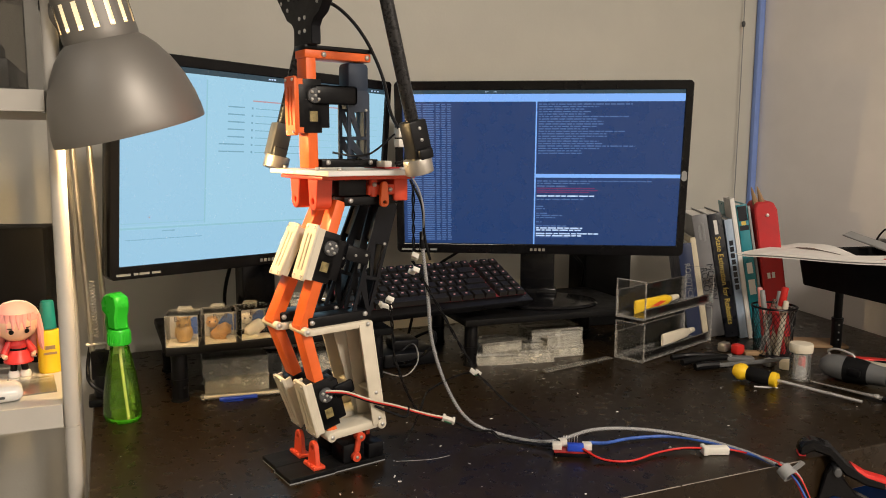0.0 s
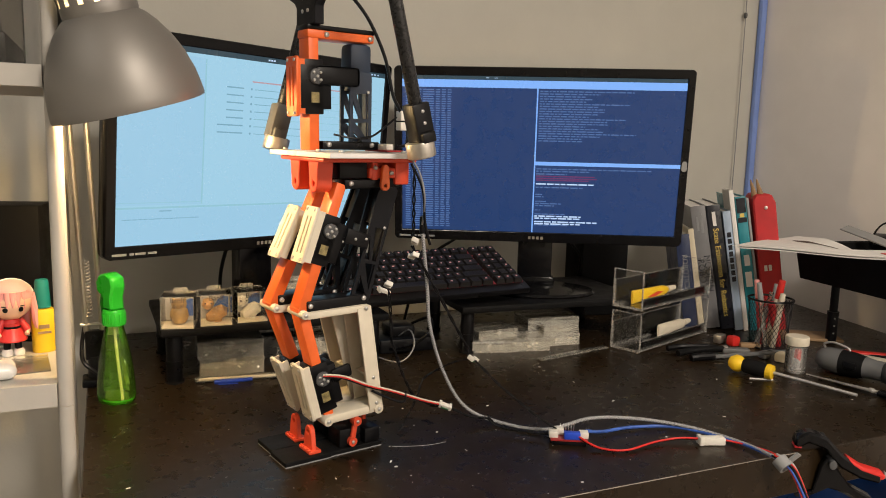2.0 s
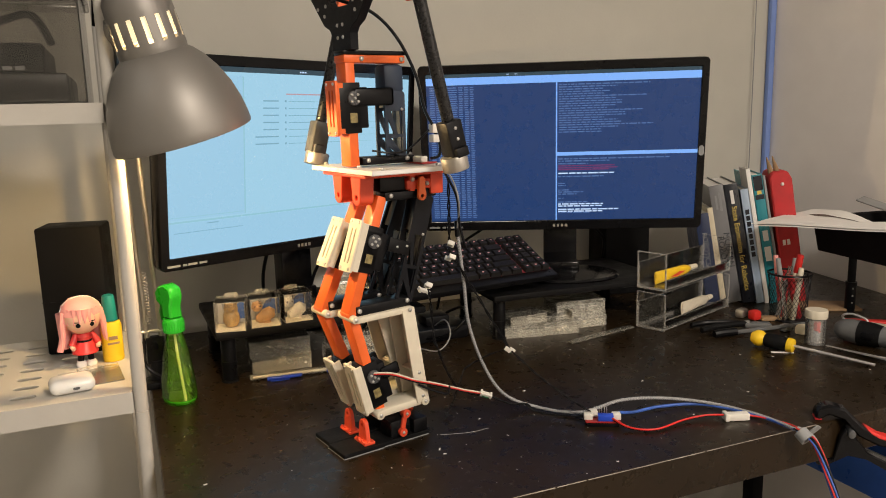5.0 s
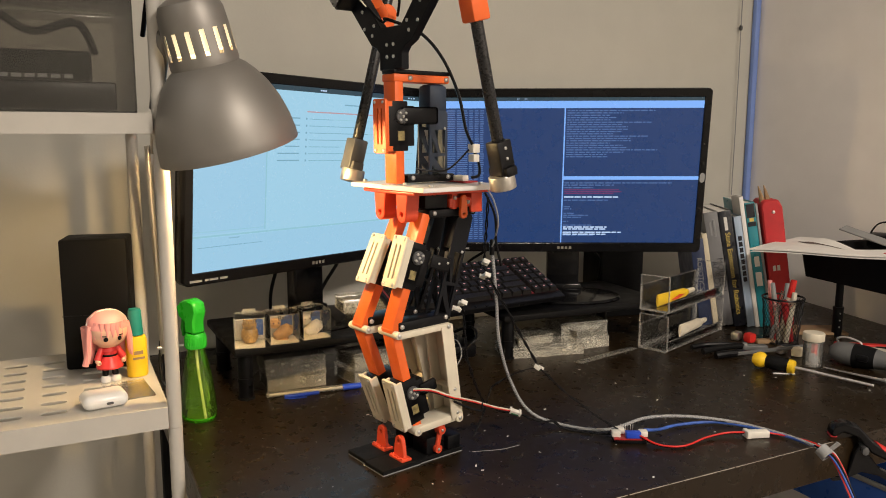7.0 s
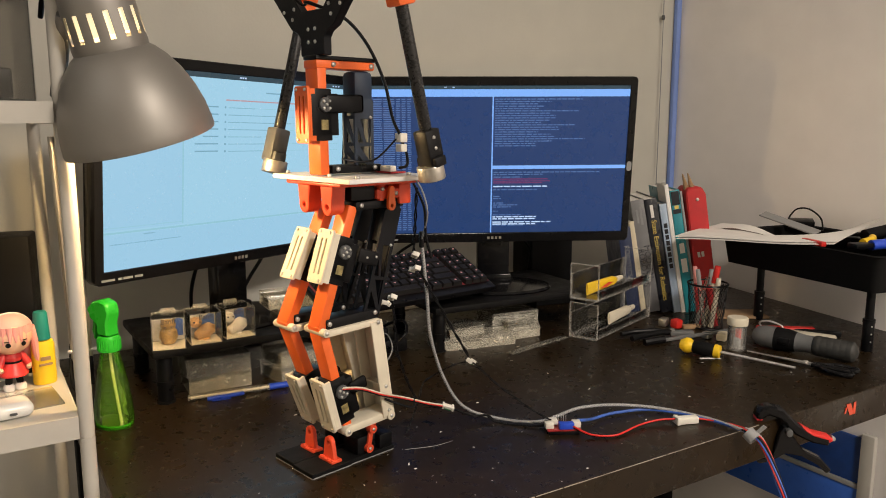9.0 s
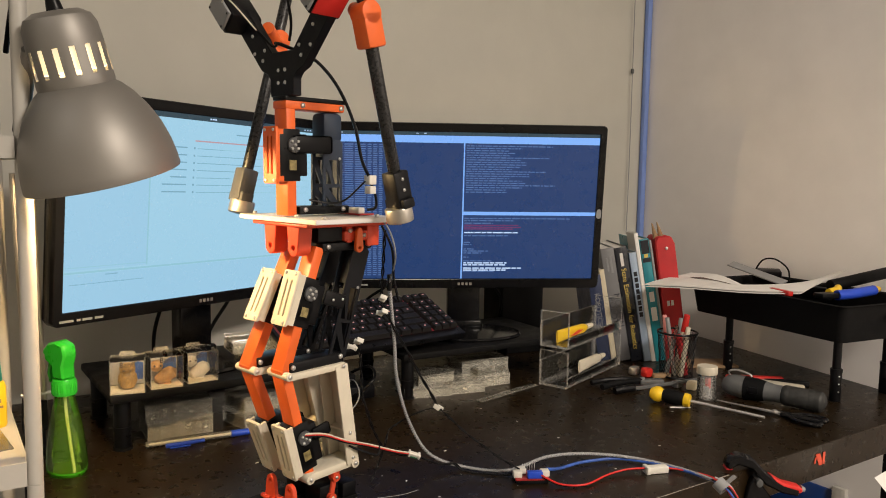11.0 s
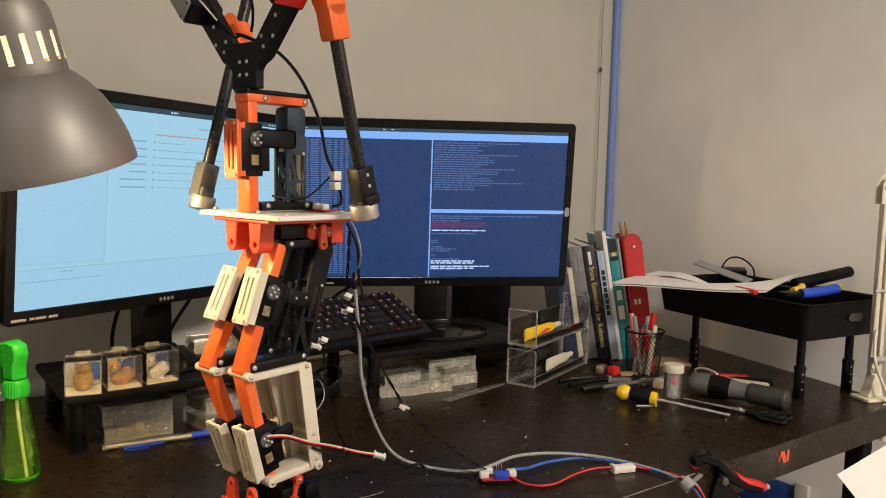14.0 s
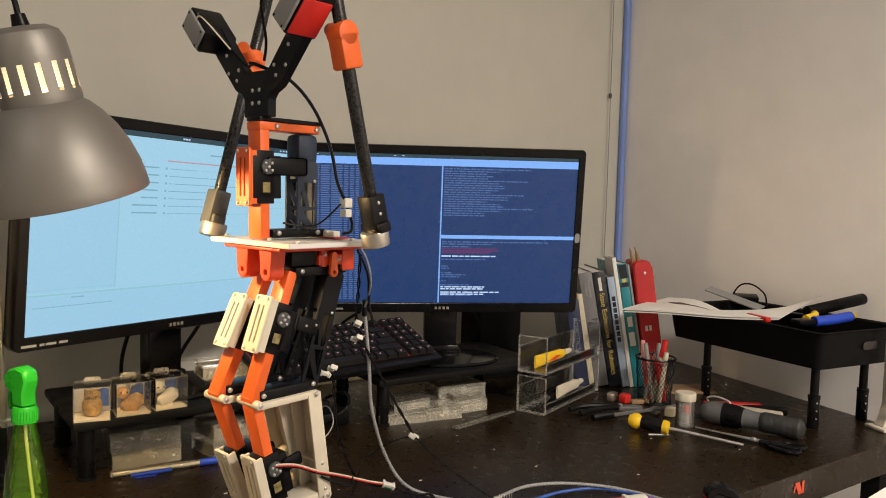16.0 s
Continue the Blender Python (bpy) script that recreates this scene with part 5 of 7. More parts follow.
for b in twist(along(s_top, s_mid, 16, 0.0), 0.0014) + twist(along(s_mid, (0.542, 0.832, DESK + 0.016), 14, 0.006), 0.0013):
    part("wire", b, M_BLACK, sig)
small_plug(sig, s_mid, 35, True)
small_plug(sig, hang(0.047, 0.091, 0.256), 70)
small_plug(sig, hang(0.050, 0.086, 0.238), 95)
for b in twist(along(rw(0.050, 0.100, 0.350), hang(0.046, 0.089, 0.262), 10, 0.004), 0.0014):
    part("wire", b, M_BLACK, sig)
grey = thing("grey_wire", pose(0, 0, 0), "thin grey wire from the hip plate to a black sleeve", "cable")
part("wire", bm_tube([rw(0.060, 0.086, 0.366), rw(0.062, 0.100, 0.345), rw(0.062, 0.108, 0.315), top_end], 0.0012, 7), M_GREY_L, grey)
part("sleeve", bm_cyl(hang(0.052, 0.0985, 0.266), hang(0.052, 0.098, 0.288), 0.0036, 0.0032, 12, bevel=0.0006), M_BLACK, grey, "black shrink sleeve")
loop = thing("loose_lead", pose(0, 0, 0), "thin black lead with plugs trailing down beside the robot", "cable")
for b in twist(along(hang(0.03, 0.062, 0.195), hang(0.032, 0.068, 0.12), 8, -0.01) + along(hang(0.034, 0.072, 0.11), hang(0.040, 0.098, 0.050), 8, 0.006) + along(hang(0.040, 0.102, 0.046), p_plug, 6, 0.006), 0.0013):
    part("wire", b, M_BLACK, loop)
small_plug(loop, hang(0.03, 0.062, 0.200), 80)
small_plug(loop, hang(0.00, 0.080, 0.185), 10)
cross = thing("crossing_lead", pose(0, 0, 0), "thin black lead sagging across the other leads", "cable")
for b in twist(along(s_mid, (0.405, 0.95, DESK + 0.064), 8, -0.006) + along((0.400, 0.95, DESK + 0.058), (0.362, 0.930, DESK + 0.002), 8, 0.006), 0.0010):
    part("wire", b, M_BLACK, cross)


# ---- spring clamp on the desk edge ----
def spring_clamp():
    c = thing("spring_clamp", pose(0.848, 0.694, DESK, 0, 0, -36) @ Matrix.Diagonal((0.80, 1.1, 1, 1)), "black spring clamp with red grips on the desk edge", "clamp")
    up = bm_prism([(-0.030, 0.004), (-0.027, 0.017), (-0.008, 0.024), (0.018, 0.019), (0.045, -0.003), (0.075, -0.018), (0.104, -0.024), (0.104, -0.036), (0.074, -0.032), (0.042, -0.020), (0.016, 0.003), (-0.008, 0.009), (-0.021, 0.0006)], -0.010, 0.010, bevel=0.003)
    part("upper_jaw", up, M_GLOSS, c)
    lo = bm_prism([(-0.026, -0.0575), (-0.020, -0.067), (0.0, -0.064), (0.028, -0.050), (0.058, -0.054), (0.088, -0.067), (0.104, -0.080), (0.112, -0.074), (0.092, -0.056), (0.060, -0.044), (0.036, -0.020), (0.022, -0.010), (0.014, -0.020), (0.004, -0.0575)], -0.008, 0.008, bevel=0.002)
    part("lower_jaw", lo, M_GLOSS, c)
    gr = bm_prism([(0.050, -0.0045), (0.075, -0.0162), (0.108, -0.0222), (0.112, -0.028), (0.104, -0.0325), (0.078, -0.0290), (0.060, -0.018)], -0.0095, 0.0095, bevel=0.003)
    part("grip", gr, M_REDP, c, "red rubber grip")
    part("tip", bm_cyl((0.109, 0, -0.0265), (0.117, 0, -0.0285), 0.0055, 0.0030, 12), M_GREY_L, c)
    part("pivot", bm_cyl((0.030, -0.013, -0.016), (0.030, 0.013, -0.016), 0.006, 0.006, 18, bevel=0.001), M_GREY, c)
    pad = bm_box(-0.029, -0.018, -0.008, 0.008, 0.0004, 0.0040, bevel=0.001)
    part("pad", pad, M_REDC, c, "dark red jaw pad")


spring_clamp()


# ---- white shelf unit ----
SH = 0.842


def perforated_shelf(parent, x0, x1, y0, y1, z, lip):
    holes = []
    if lip > 0.02:
        k = 0
        for hx in (-0.375, -0.325, -0.275, -0.225, -0.175, -0.125):
            for j in range(7):
                holes.append(slot(hx, y0 + 0.040 + j * 0.039, 0.031, 0.0125, 4))
    plate = bm_prism([(x0, y0), (x1, y0), (x1, y1), (x0, y1)], -0.0015, 0, holes=holes)
    moved(plate, Matrix(((1, 0, 0, 0), (0, 0, 1, 0), (0, 1, 0, z), (0, 0, 0, 1))))
    bm_box(x0, x1, y0, y0 + 0.003, z - lip, z - 0.0015, plate)
    bm_box(x0, x1, y1 - 0.003, y1, z - lip, z - 0.0015, plate)
    bm_box(x1 - 0.003, x1, y0 + 0.003, y1 - 0.003, z - lip, z - 0.0015, plate)
    return part("shelf", plate, M_SHELF, parent, "white slotted metal shelf", 0)


def shelf_unit():
    u = thing("shelf_unit", pose(0, 0, 0), "white metal shelf unit with slotted shelves", "shelf unit")
    for x, y in ((-0.0375, 0.998), (-0.046, 1.300), (-0.47, 0.998), (-0.47, 1.300)):
        post = bm_cyl((x, y, 0), (x, y, SH - 0.030), 0.0088, 0.0088, 22)
        bm_cyl((x, y, SH - 0.029), (x, y, 1.180), 0.0088, 0.0088, 22, post)
        bm_cyl((x, y, 1.181), (x, y, 1.75), 0.0088, 0.0088, 22, post)
        bm_cyl((x, y, SH - 0.0305), (x, y, SH - 0.0285), 0.0080, 0.0080, 22, post)
        bm_cyl((x, y, 1.1798), (x, y, 1.1812), 0.0080, 0.0080, 22, post)
        part("post", post, M_SHELF, u, "white round post")
    perforated_shelf(u, -0.460, -0.0465, 0.988, 1.308, SH, 0.028)
    perforated_shelf(u, -0.460, -0.0465, 0.988, 1.308, 1.207, 0.024)
    for z in (SH - 0.02, 1.190):
        part("bracket", bm_box(-0.0460, -0.0420, 1.006, 1.29, z - 0.008, z + 0.012, bevel=0.001), M_SHELF, u)
    return u


shelf_unit()


def bin_on_shelf():
    b = thing("clear_bin", pose(0, 0, 1.2075), "cloudy clear storage bin with black devices inside", "storage bin")
    x0, x1, y0, y1, h, t = -0.44, -0.062, 0.996, 1.29, 0.150, 0.002
    shell = bmesh.new()
    for bx in ((x0, x1, y0, y0 + t, 0, h), (x0, x1, y1 - t, y1, 0, h), (x0, x0 + t, y0 + t, y1 - t, 0, h), (x1 - t, x1, y0 + t, y1 - t, 0, h), (x0 + t, x1 - t, y0 + t, y1 - t, 0, t)):
        bm_box(*bx, shell)
    part("tub", shell, M_BIN, b, "cloudy clear tub", 0)
    rimb = bmesh.new()
    for bx in ((x0 - 0.006, x1 + 0.006, y0 - 0.006, y0, h - 0.012, h), (x1, x1 + 0.006, y0, y1, h - 0.012, h), (x0 - 0.006, x1 + 0.006, y1, y1 + 0.006, h - 0.012, h)):
        bm_box(*bx, rimb, 0.002)
    part("rim", rimb, M_BIN, b)
    part("lid", bm_box(x0 - 0.004, x1 + 0.004, y0 - 0.004, y1 + 0.004, h + 0.0005, h + 0.010, bevel=0.003), M_BIN, b)
    dev = bm_box(x0 + 0.01, x1 - 0.02, y0 + 0.02, y1 - 0.03, t, 0.036, bevel=0.004)
    part("device", dev, M_BLACK, b, "black flat device in the bin")
    dev2 = bm_box(x0 + 0.01, x1 - 0.045, y0 + 0.03, y1 - 0.05, 0.0362, 0.072, bevel=0.004)
    d2 = part("device", dev2, M_BLACK_M, b, "black box in the bin")
    q = bmesh.new()
    for i in range(13):
        bm_box(-0.30 + i * 0.0135, -0.30 + i * 0.0135 + 0.010, y0 + 0.0292, y0 + 0.0300, 0.040, 0.0445, q)
    part("marks", q, M_GREY_L, d2, "small grey marks")
    part("lead", bm_tube([(-0.36, 1.06, 0.076), (-0.28, 1.04, 0.118), (-0.22, 1.04, 0.122), (-0.17, 1.05, 0.095), (-0.12, 1.06, 0.108), (-0.10, 1.09, 0.076)], 0.005, 8), M_BLACK, b, "coiled black lead in the bin")
    return clear(b)


bin_on_shelf()
sp = thing("speaker", pose(-0.108, 1.232, SH + 0.0004, 0, 0, -12) @ Matrix.Scale(0.90, 4), "black box speaker standing on the white shelf", "speaker")
part("cabinet", bm_box(-0.050, 0.050, -0.036, 0.036, 0, 0.212, bevel=0.004), M_BLACK_M, sp)
part("seam", bm_box(-0.0502, 0.0502, -0.0364, -0.0355, 0.088, 0.0895), M_BLACK, sp)
q = bmesh.new()
for i in range(4):
    bm_box(0.012 + i * 0.007, 0.016 + i * 0.007, -0.0368, -0.0362, 0.010, 0.013, q)
part("badge", q, M_GREY_L, sp, "tiny grey mark")

# doll, one plain shape
M_FACE = mat("peach_vinyl", (0.80, 0.50, 0.36), 0.45, vary=0.04)
M_DRESS = mat("red_vinyl", (0.62, 0.04, 0.04), 0.4, vary=0.08)
doll = bmesh.new()


def dab(own, k):
    """Adds a piece of the doll in its k-th colour."""
    for f in own.faces:
        f.material_index = k
    join(doll, own)


for sx in (-0.0065, 0.0065):
    dab(bm_lathe([(0, 0), (0.0062, 0), (0.0068, 0.004), (0.0052, 0.008), (0, 0.0082)], 16, m=pose(sx, -0.001, 0)), 3)
    dab(bm_cyl((sx, 0, 0.008), (sx * 0.8, 0, 0.022), 0.0040, 0.0045, 14), 2)
dab(bm_lathe([(0, 0.020), (0.0165, 0.019), (0.0170, 0.021), (0.0125, 0.031), (0.0095, 0.036), (0, 0.036)], 28), 1)
dab(bm_lathe([(0, 0.0345), (0.0102, 0.0345), (0.0102, 0.0375), (0, 0.0375)], 24), 2)
dab(bm_lathe([(0, 0.037), (0.0095, 0.037), (0.0105, 0.042), (0.0070, 0.048), (0, 0.049)], 24), 1)
dab(bm_lathe([(0.0048, 0.046), (0.0066, 0.0475), (0.0048, 0.0495)], 16), 3)
for sx in (-1, 1):
    dab(bm_cyl((sx * 0.0095, 0, 0.045), (sx * 0.0165, -0.005, 0.031), 0.0038, 0.0046, 14), 1)
    dab(bm_cyl((sx * 0.0165, -0.005, 0.031), (sx * 0.0150, -0.010, 0.027), 0.0034, 0.0028, 12), 4)
face = [(0, 0.046), (0.0105, 0.0475), (0.0190, 0.054), (0.0232, 0.063), (0.0238, 0.072), (0.0205, 0.083), (0.0115, 0.090), (0, 0.092)]
dab(bm_lathe(face, 36), 4)
hair = bm_lathe([(0.0215, 0.060), (0.0255, 0.064), (0.0265, 0.073), (0.0235, 0.085), (0.0140, 0.0935), (0, 0.0962)], 36, m=pose(0, 0.0035, 0))
cut = [f for f in hair.faces if f.calc_center_median().y < -0.004 and f.calc_center_median().z < 0.0715 + 8 * abs(f.calc_center_median().x) ** 2]
bmesh.ops.delete(hair, geom=cut, context="FACES")
dab(hair, 0)
for i in range(7):
    u = (i - 3) / 3
    x_, z_ = 0.0195 * u, 0.0655 - 0.0015 * (i % 2) - 0.004 * abs(u)
    dab(bm_cyl((x_ * 0.75, -0.0205 + 0.011 * u * u, 0.082), (x_, -0.0245 + 0.0125 * u * u, z_), 0.0056, 0.0008, 10), 0)
for sx in (-1, 1):
    dab(bm_tube([(sx * 0.0225, -0.004, 0.078), (sx * 0.0250, -0.005, 0.060), (sx * 0.0265, -0.004, 0.042), (sx * 0.0310, -0.003, 0.026)], 0.0042, 8), 0)
    dab(bm_cyl((sx * 0.0175, 0.014, 0.072), (sx * 0.0225, 0.016, 0.024), 0.0125, 0.0050, 14), 0)
dab(bm_cyl((0, 0.018, 0.074), (0, 0.021, 0.022), 0.0150, 0.0085, 16), 0)
dab(bm_tube([(0.0268 * math.sin(a), 0.0020, 0.070 + 0.0262 * math.cos(a)) for a in [-1.25 + 2.5 * k / 8 for k in range(9)]], 0.0011, 6), 3)
for sx in (-1, 1):
    dab(bm_lathe([(0, -0.0008), (0.0030, 0), (0, 0.0008)], 14, m=pose(sx * 0.0085, -0.0217, 0.0615, 90, 0, sx * 21)), 2)
    dab(bm_cyl((sx * 0.0055, -0.0232, 0.0655), (sx * 0.0125, -0.0206, 0.0660), 0.0007, 0.0006, 6), 2)
d_ob = solid("doll", doll, M_SKIN, "small toy doll with long pink hair and red dress", "doll", pose(-0.104, 1.133, SH + 0.0004, 0, 0, 12) @ Matrix.Scale(1.05, 4))
for extra in (M_DRESS, M_BLACK, M_PAPER, M_FACE):
    d_ob.data.materials.append(extra)

glue = thing("glue_bottle", pose(-0.068, 1.142, SH + 0.0004, 0, 0, 10), "yellow glue bottle with a teal cap on the shelf", "bottle")
gb = bm_lathe([(0, 0), (0.0135, 0), (0.0145, 0.003), (0.0145, 0.052), (0.0125, 0.058), (0.008, 0.060), (0, 0.060)], 26)
part("body", moved(gb, Matrix.Diagonal((1, 0.75, 1, 1))), M_YELLOW, glue)
q = bmesh.new()
bm_box(-0.008, 0.008, -0.0112, -0.0104, 0.026, 0.029, q)
bm_box(-0.006, 0.006, -0.0114, -0.0104, 0.033, 0.038, q)
part("label_marks", q, M_CARD, glue, "small brown label marks")
part("cap", bm_lathe([(0, 0.060), (0.0105, 0.060), (0.0100, 0.066), (0.0085, 0.094), (0.0075, 0.097), (0, 0.097)], 22), M_TEAL, glue, "teal screw cap")
ear = thing("earbud_case", pose(-0.118, 1.030, SH + 0.0004, 0, 0, 8) @ Matrix.Scale(0.90, 4), "white rounded earbud case on the shelf", "earbud case")
part("shell", moved(bm_box(-0.030, 0.030, -0.0105, 0.0105, 0, 0.045, bevel=0.0103, seg=5), pose(0, 0, 0.0107, 90, 0, 0) @ pose(0, 0, -0.0225)), mat("glossy_white_plastic", (0.80, 0.79, 0.76), 0.15, vary=0.02, rough_var=0.04), ear)
part("charge_port", bm_prism(slot(0.004, 0.009, 0.009, 0.003), -0.0245, -0.0226), M_GREY, ear)
sheet = solid("acrylic_sheet", bm_box(-0.03, 0.03, -0.045, 0.045, 0, 0.002), M_POLY, "small clear acrylic sheet lying on the shelf", "acrylic sheet", pose(-0.086, 1.078, SH + 0.0004, 0, 0, 6) @ Matrix.Scale(0.9, 4))
sheet.visible_shadow = False


# ---- grey desk lamp ----
def desk_lamp():
    hd = Matrix.Translation((0.043, 0.985, 1.163)) @ pose(0, 0, 0, 5, -15, 0)
    lp = thing("desk_lamp", pose(0, 0, 0), "silver-grey metal desk lamp, switched on", "desk lamp")
    outer = [(0.0850, 0.0), (0.0856, 0.002), (0.0850, 0.012), (0.0825, 0.030), (0.0765, 0.052), (0.0670, 0.073), (0.0560, 0.090), (0.0460, 0.101), (0.0405, 0.105)]
    inner = [(r - 0.0015, h) for r, h in reversed(outer)]
    part("shade", moved(bm_lathe(outer + inner + [outer[0]], 64), hd), M_SHADE, lp, "domed silver-grey shade")
    seg = 90
    neck = bmesh.new()
    prof = [(0.0400, 0.102), (0.0412, 0.108), (0.0410, 0.113), (0.0408, 0.117), (0.0402, 0.147), (0.0400, 0.151), (0.0388, 0.169), (0.0345, 0.179), (0.0240, 0.185), (0.0, 0.1865)]
    rings = []
    for r, h in prof:
        rings.append([neck.verts.new((r * math.cos(2 * math.pi * i / seg), r * math.sin(2 * math.pi * i / seg), h)) for i in range(seg)] if r > 0 else [neck.verts.new((0, 0, h))])
    for k, (a, b) in enumerate(zip(rings, rings[1:])):
        for i in range(seg):
            j = (i + 1) % seg
            if len(b) == 1:
                neck.faces.new((a[i], a[j], b[0]))
            elif not (k == 3 and i % 6 in (0, 1)):
                neck.faces.new((a[i], a[j], b[j], b[i]))
    nk = part("neck", moved(neck, hd), M_SHADE, lp, "slotted lamp neck")
    part("socket", moved(bm_lathe([(0, 0.120), (0.034, 0.120), (0.036, 0.122), (0.036, 0.158), (0, 0.162)], 32), hd), M_GLOW, lp, "bright bulb seen through the slots")
    part("bulb", moved(bm_lathe([(0, 0.070), (0.014, 0.073), (0.024, 0.084), (0.027, 0.098), (0.022, 0.112), (0.014, 0.119), (0, 0.1195)], 28), hd), M_GLOW, lp, "lit bulb")
    cap = bm_cyl((0, 0, 0.185), (0, 0, 0.198), 0.009, 0.007, 16)
    part("cord_grip", moved(cap, hd), M_BLACK, lp)
    tp_ = hd @ Vector((0, 0, 0.196))
    part("flex", bm_tube([tp_, (tp_.x - 0.006, tp_.y, tp_.z + 0.02), (tp_.x - 0.022, tp_.y + 0.01, tp_.z + 0.028), (tp_.x - 0.034, tp_.y + 0.03, tp_.z + 0.002), (tp_.x - 0.040, tp_.y + 0.07, tp_.z - 0.05)], 0.003, 8), M_BLACK, lp, "black lamp flex")
    side = hd @ Vector((-0.034, 0.012, 0.150))
    elbow = Vector((-0.014, 1.225, 1.165))
    arm = bm_cyl(side, (-0.035, 1.05, 1.215), 0.0085, 0.0085, 12)
    part("knuckle", arm, M_SHADE, lp)
    for o in (-0.009, 0.009):
        part("upper_arm", bm_cyl((-0.030 + o, 1.04, 1.215 + o), (elbow.x + o, elbow.y, elbow.z + o), 0.004, 0.004, 10), M_ALU, lp)
    foot = Vector((-0.008, 1.270, DESK + 0.075))
    for o in (-0.011, 0.011):
        part("lower_arm", bm_cyl((foot.x + o, foot.y, foot.z), (elbow.x + o - 0.006, elbow.y, elbow.z), 0.0042, 0.0042, 10), M_ALU, lp)
    spring = [(foot.x - 0.006 + 0.0045 * math.cos(i * 1.6) - i * 0.00004, foot.y - 0.004 - i * 0.0001 + 0.0045 * math.sin(i * 1.6), foot.z + 0.03 + i * 0.0013) for i in range(70)]
    part("spring", bm_tube(spring, 0.0008, 5), M_STEEL, lp)
    part("cross_bar", bm_cyl((foot.x - 0.02, foot.y - 0.004, foot.z + 0.02), (foot.x + 0.02, foot.y - 0.004, foot.z + 0.02), 0.003, 0.003, 10), M_STEEL, lp)
    base = bm_cyl((foot.x, foot.y, DESK), (foot.x, foot.y, DESK + 0.045), 0.012, 0.011, 16)
    bm_box(foot.x - 0.02, foot.x + 0.02, foot.y - 0.02, foot.y + 0.02, DESK, DESK + 0.012, base, 0.003)
    bm_box(foot.x - 0.014, foot.x + 0.014, foot.y - 0.008, foot.y + 0.008, DESK + 0.04, foot.z + 0.01, base, 0.002)
    part("clamp_base", base, M_BLACK, lp, "black lamp bracket on the desk")


desk_lamp()
solid("lamp_lead", bm_tube([(-0.02, 1.29, DESK + 0.10), (-0.026, 1.24, DESK + 0.05), (0.0, 1.235, DESK + 0.02), (-0.008, 1.25, DESK + 0.004)], 0.003, 8), M_BLACK, "black lamp lead beside the lamp bracket", "cable")


# ---- acrylic two-tier stand ----
def acrylic_stand():
    s = thing("acrylic_stand", pose(0.890, 1.191, DESK, 0, 0, -70), "clear acrylic two-tier display stand", "display stand")
    w, d, h, t = 0.062, 0.252, 0.155, 0.0022

    def pane(x0_, x1_, y0_, y1_, z0_, z1_, name="pane"):
        p_ = part(name, bm_box(x0_, x1_, y0_, y1_, z0_, z1_), M_ACRYL, s, "", 0)
        q_ = bmesh.new()
        e_ = 0.0007
        ax_ = min((x1_ - x0_, 0), (y1_ - y0_, 1), (z1_ - z0_, 2))[1]
        lo_, hi_ = (x0_, y0_, z0_), (x1_, y1_, z1_)
        o_ = [k for k in range(3) if k != ax_]
        for k in o_:
            other = o_[1 - o_.index(k)]
            for v_ in (lo_[other], hi_[other]):
                l2, h2 = list(lo_), list(hi_)
                l2[other], h2[other] = v_ - e_, v_ + e_
                l2[ax_] -= 0.0003
                h2[ax_] += 0.0003
                bm_box(l2[0], h2[0], l2[1], h2[1], l2[2], h2[2], q_)
        part("cut_edge", q_, M_EDGE, p_, "", 0)

    for z in (0.0, 0.080):
        pane(0, t, 0.0015, d, z + 0.004, z + 0.052, "side_pane")
        pane(w - t, w, 0.0015, d, z + 0.004, z + 0.022, "side_pane")
        pane(t, w - t, 0.0015, d, z + 0.003, z + 0.003 + t, "tier")
        pane(0, w, d, d + t, z + 0.002, z + 0.074, "end_pane")
        pane(0, w, -t, 0.001, z + 0.002, z + 0.074, "end_pane")
    return clear(s)


acrylic_stand()
A_POSE = pose(0.890, 1.191, DESK, 0, 0, -70)


def squeeze_tube(m, ln, r, body_mat, cap_mat, label, marks=None):
    t = thing("glue_tube", m, label, "glue tube", "glue tubes on the stand")
    own = bm_lathe([(0, 0), (r * 0.98, 0.0), (r, 0.01), (r * 0.92, ln * 0.8), (r * 0.55, ln * 0.9), (r * 0.4, ln * 0.92), (0, ln * 0.92)], 24)
    for v in own.verts:
        k = max(0.0, 1 - v.co.z / (ln * 0.8))
        v.co.y *= 1 - 0.75 * k
        v.co.x *= 1 + 0.25 * k
    part("tube", moved(own, pose(0, 0, r, 0, 90, 0)), body_mat, t)
    part("cap", moved(bm_cyl((0, 0, ln * 0.92), (0, 0, ln * 1.12), r * 0.6, r * 0.45, 16, bevel=0.001), pose(0, 0, r, 0, 90, 0)), cap_mat, t)
    if marks:
        q = bmesh.new()
        bm_prism([(ln * 0.30, -r * 0.3), (ln * 0.55, r * 0.35), (ln * 0.70, r * 0.1), (ln * 0.48, -r * 0.5)], -r * 1.0, -r * 0.93, q)
        part("print", moved(q, pose(0, 0, r)), marks, t, "red and orange print on the tube")


squeeze_tube(A_POSE @ pose(0.022, 0.028, 0.0870, 0, -3, 84), 0.118, 0.0105, M_YELLOW, M_WHITE, "yellow glue tube lying on the stand", M_RED)
squeeze_tube(A_POSE @ pose(0.026, 0.125, 0.0062, 0, -3, 88), 0.102, 0.0110, M_WHITE, M_WHITE, "white glue tube lying on the lower tier")


# ---- books ----
B0 = pose(1.166, 1.258, DESK, 0, 0, -31)


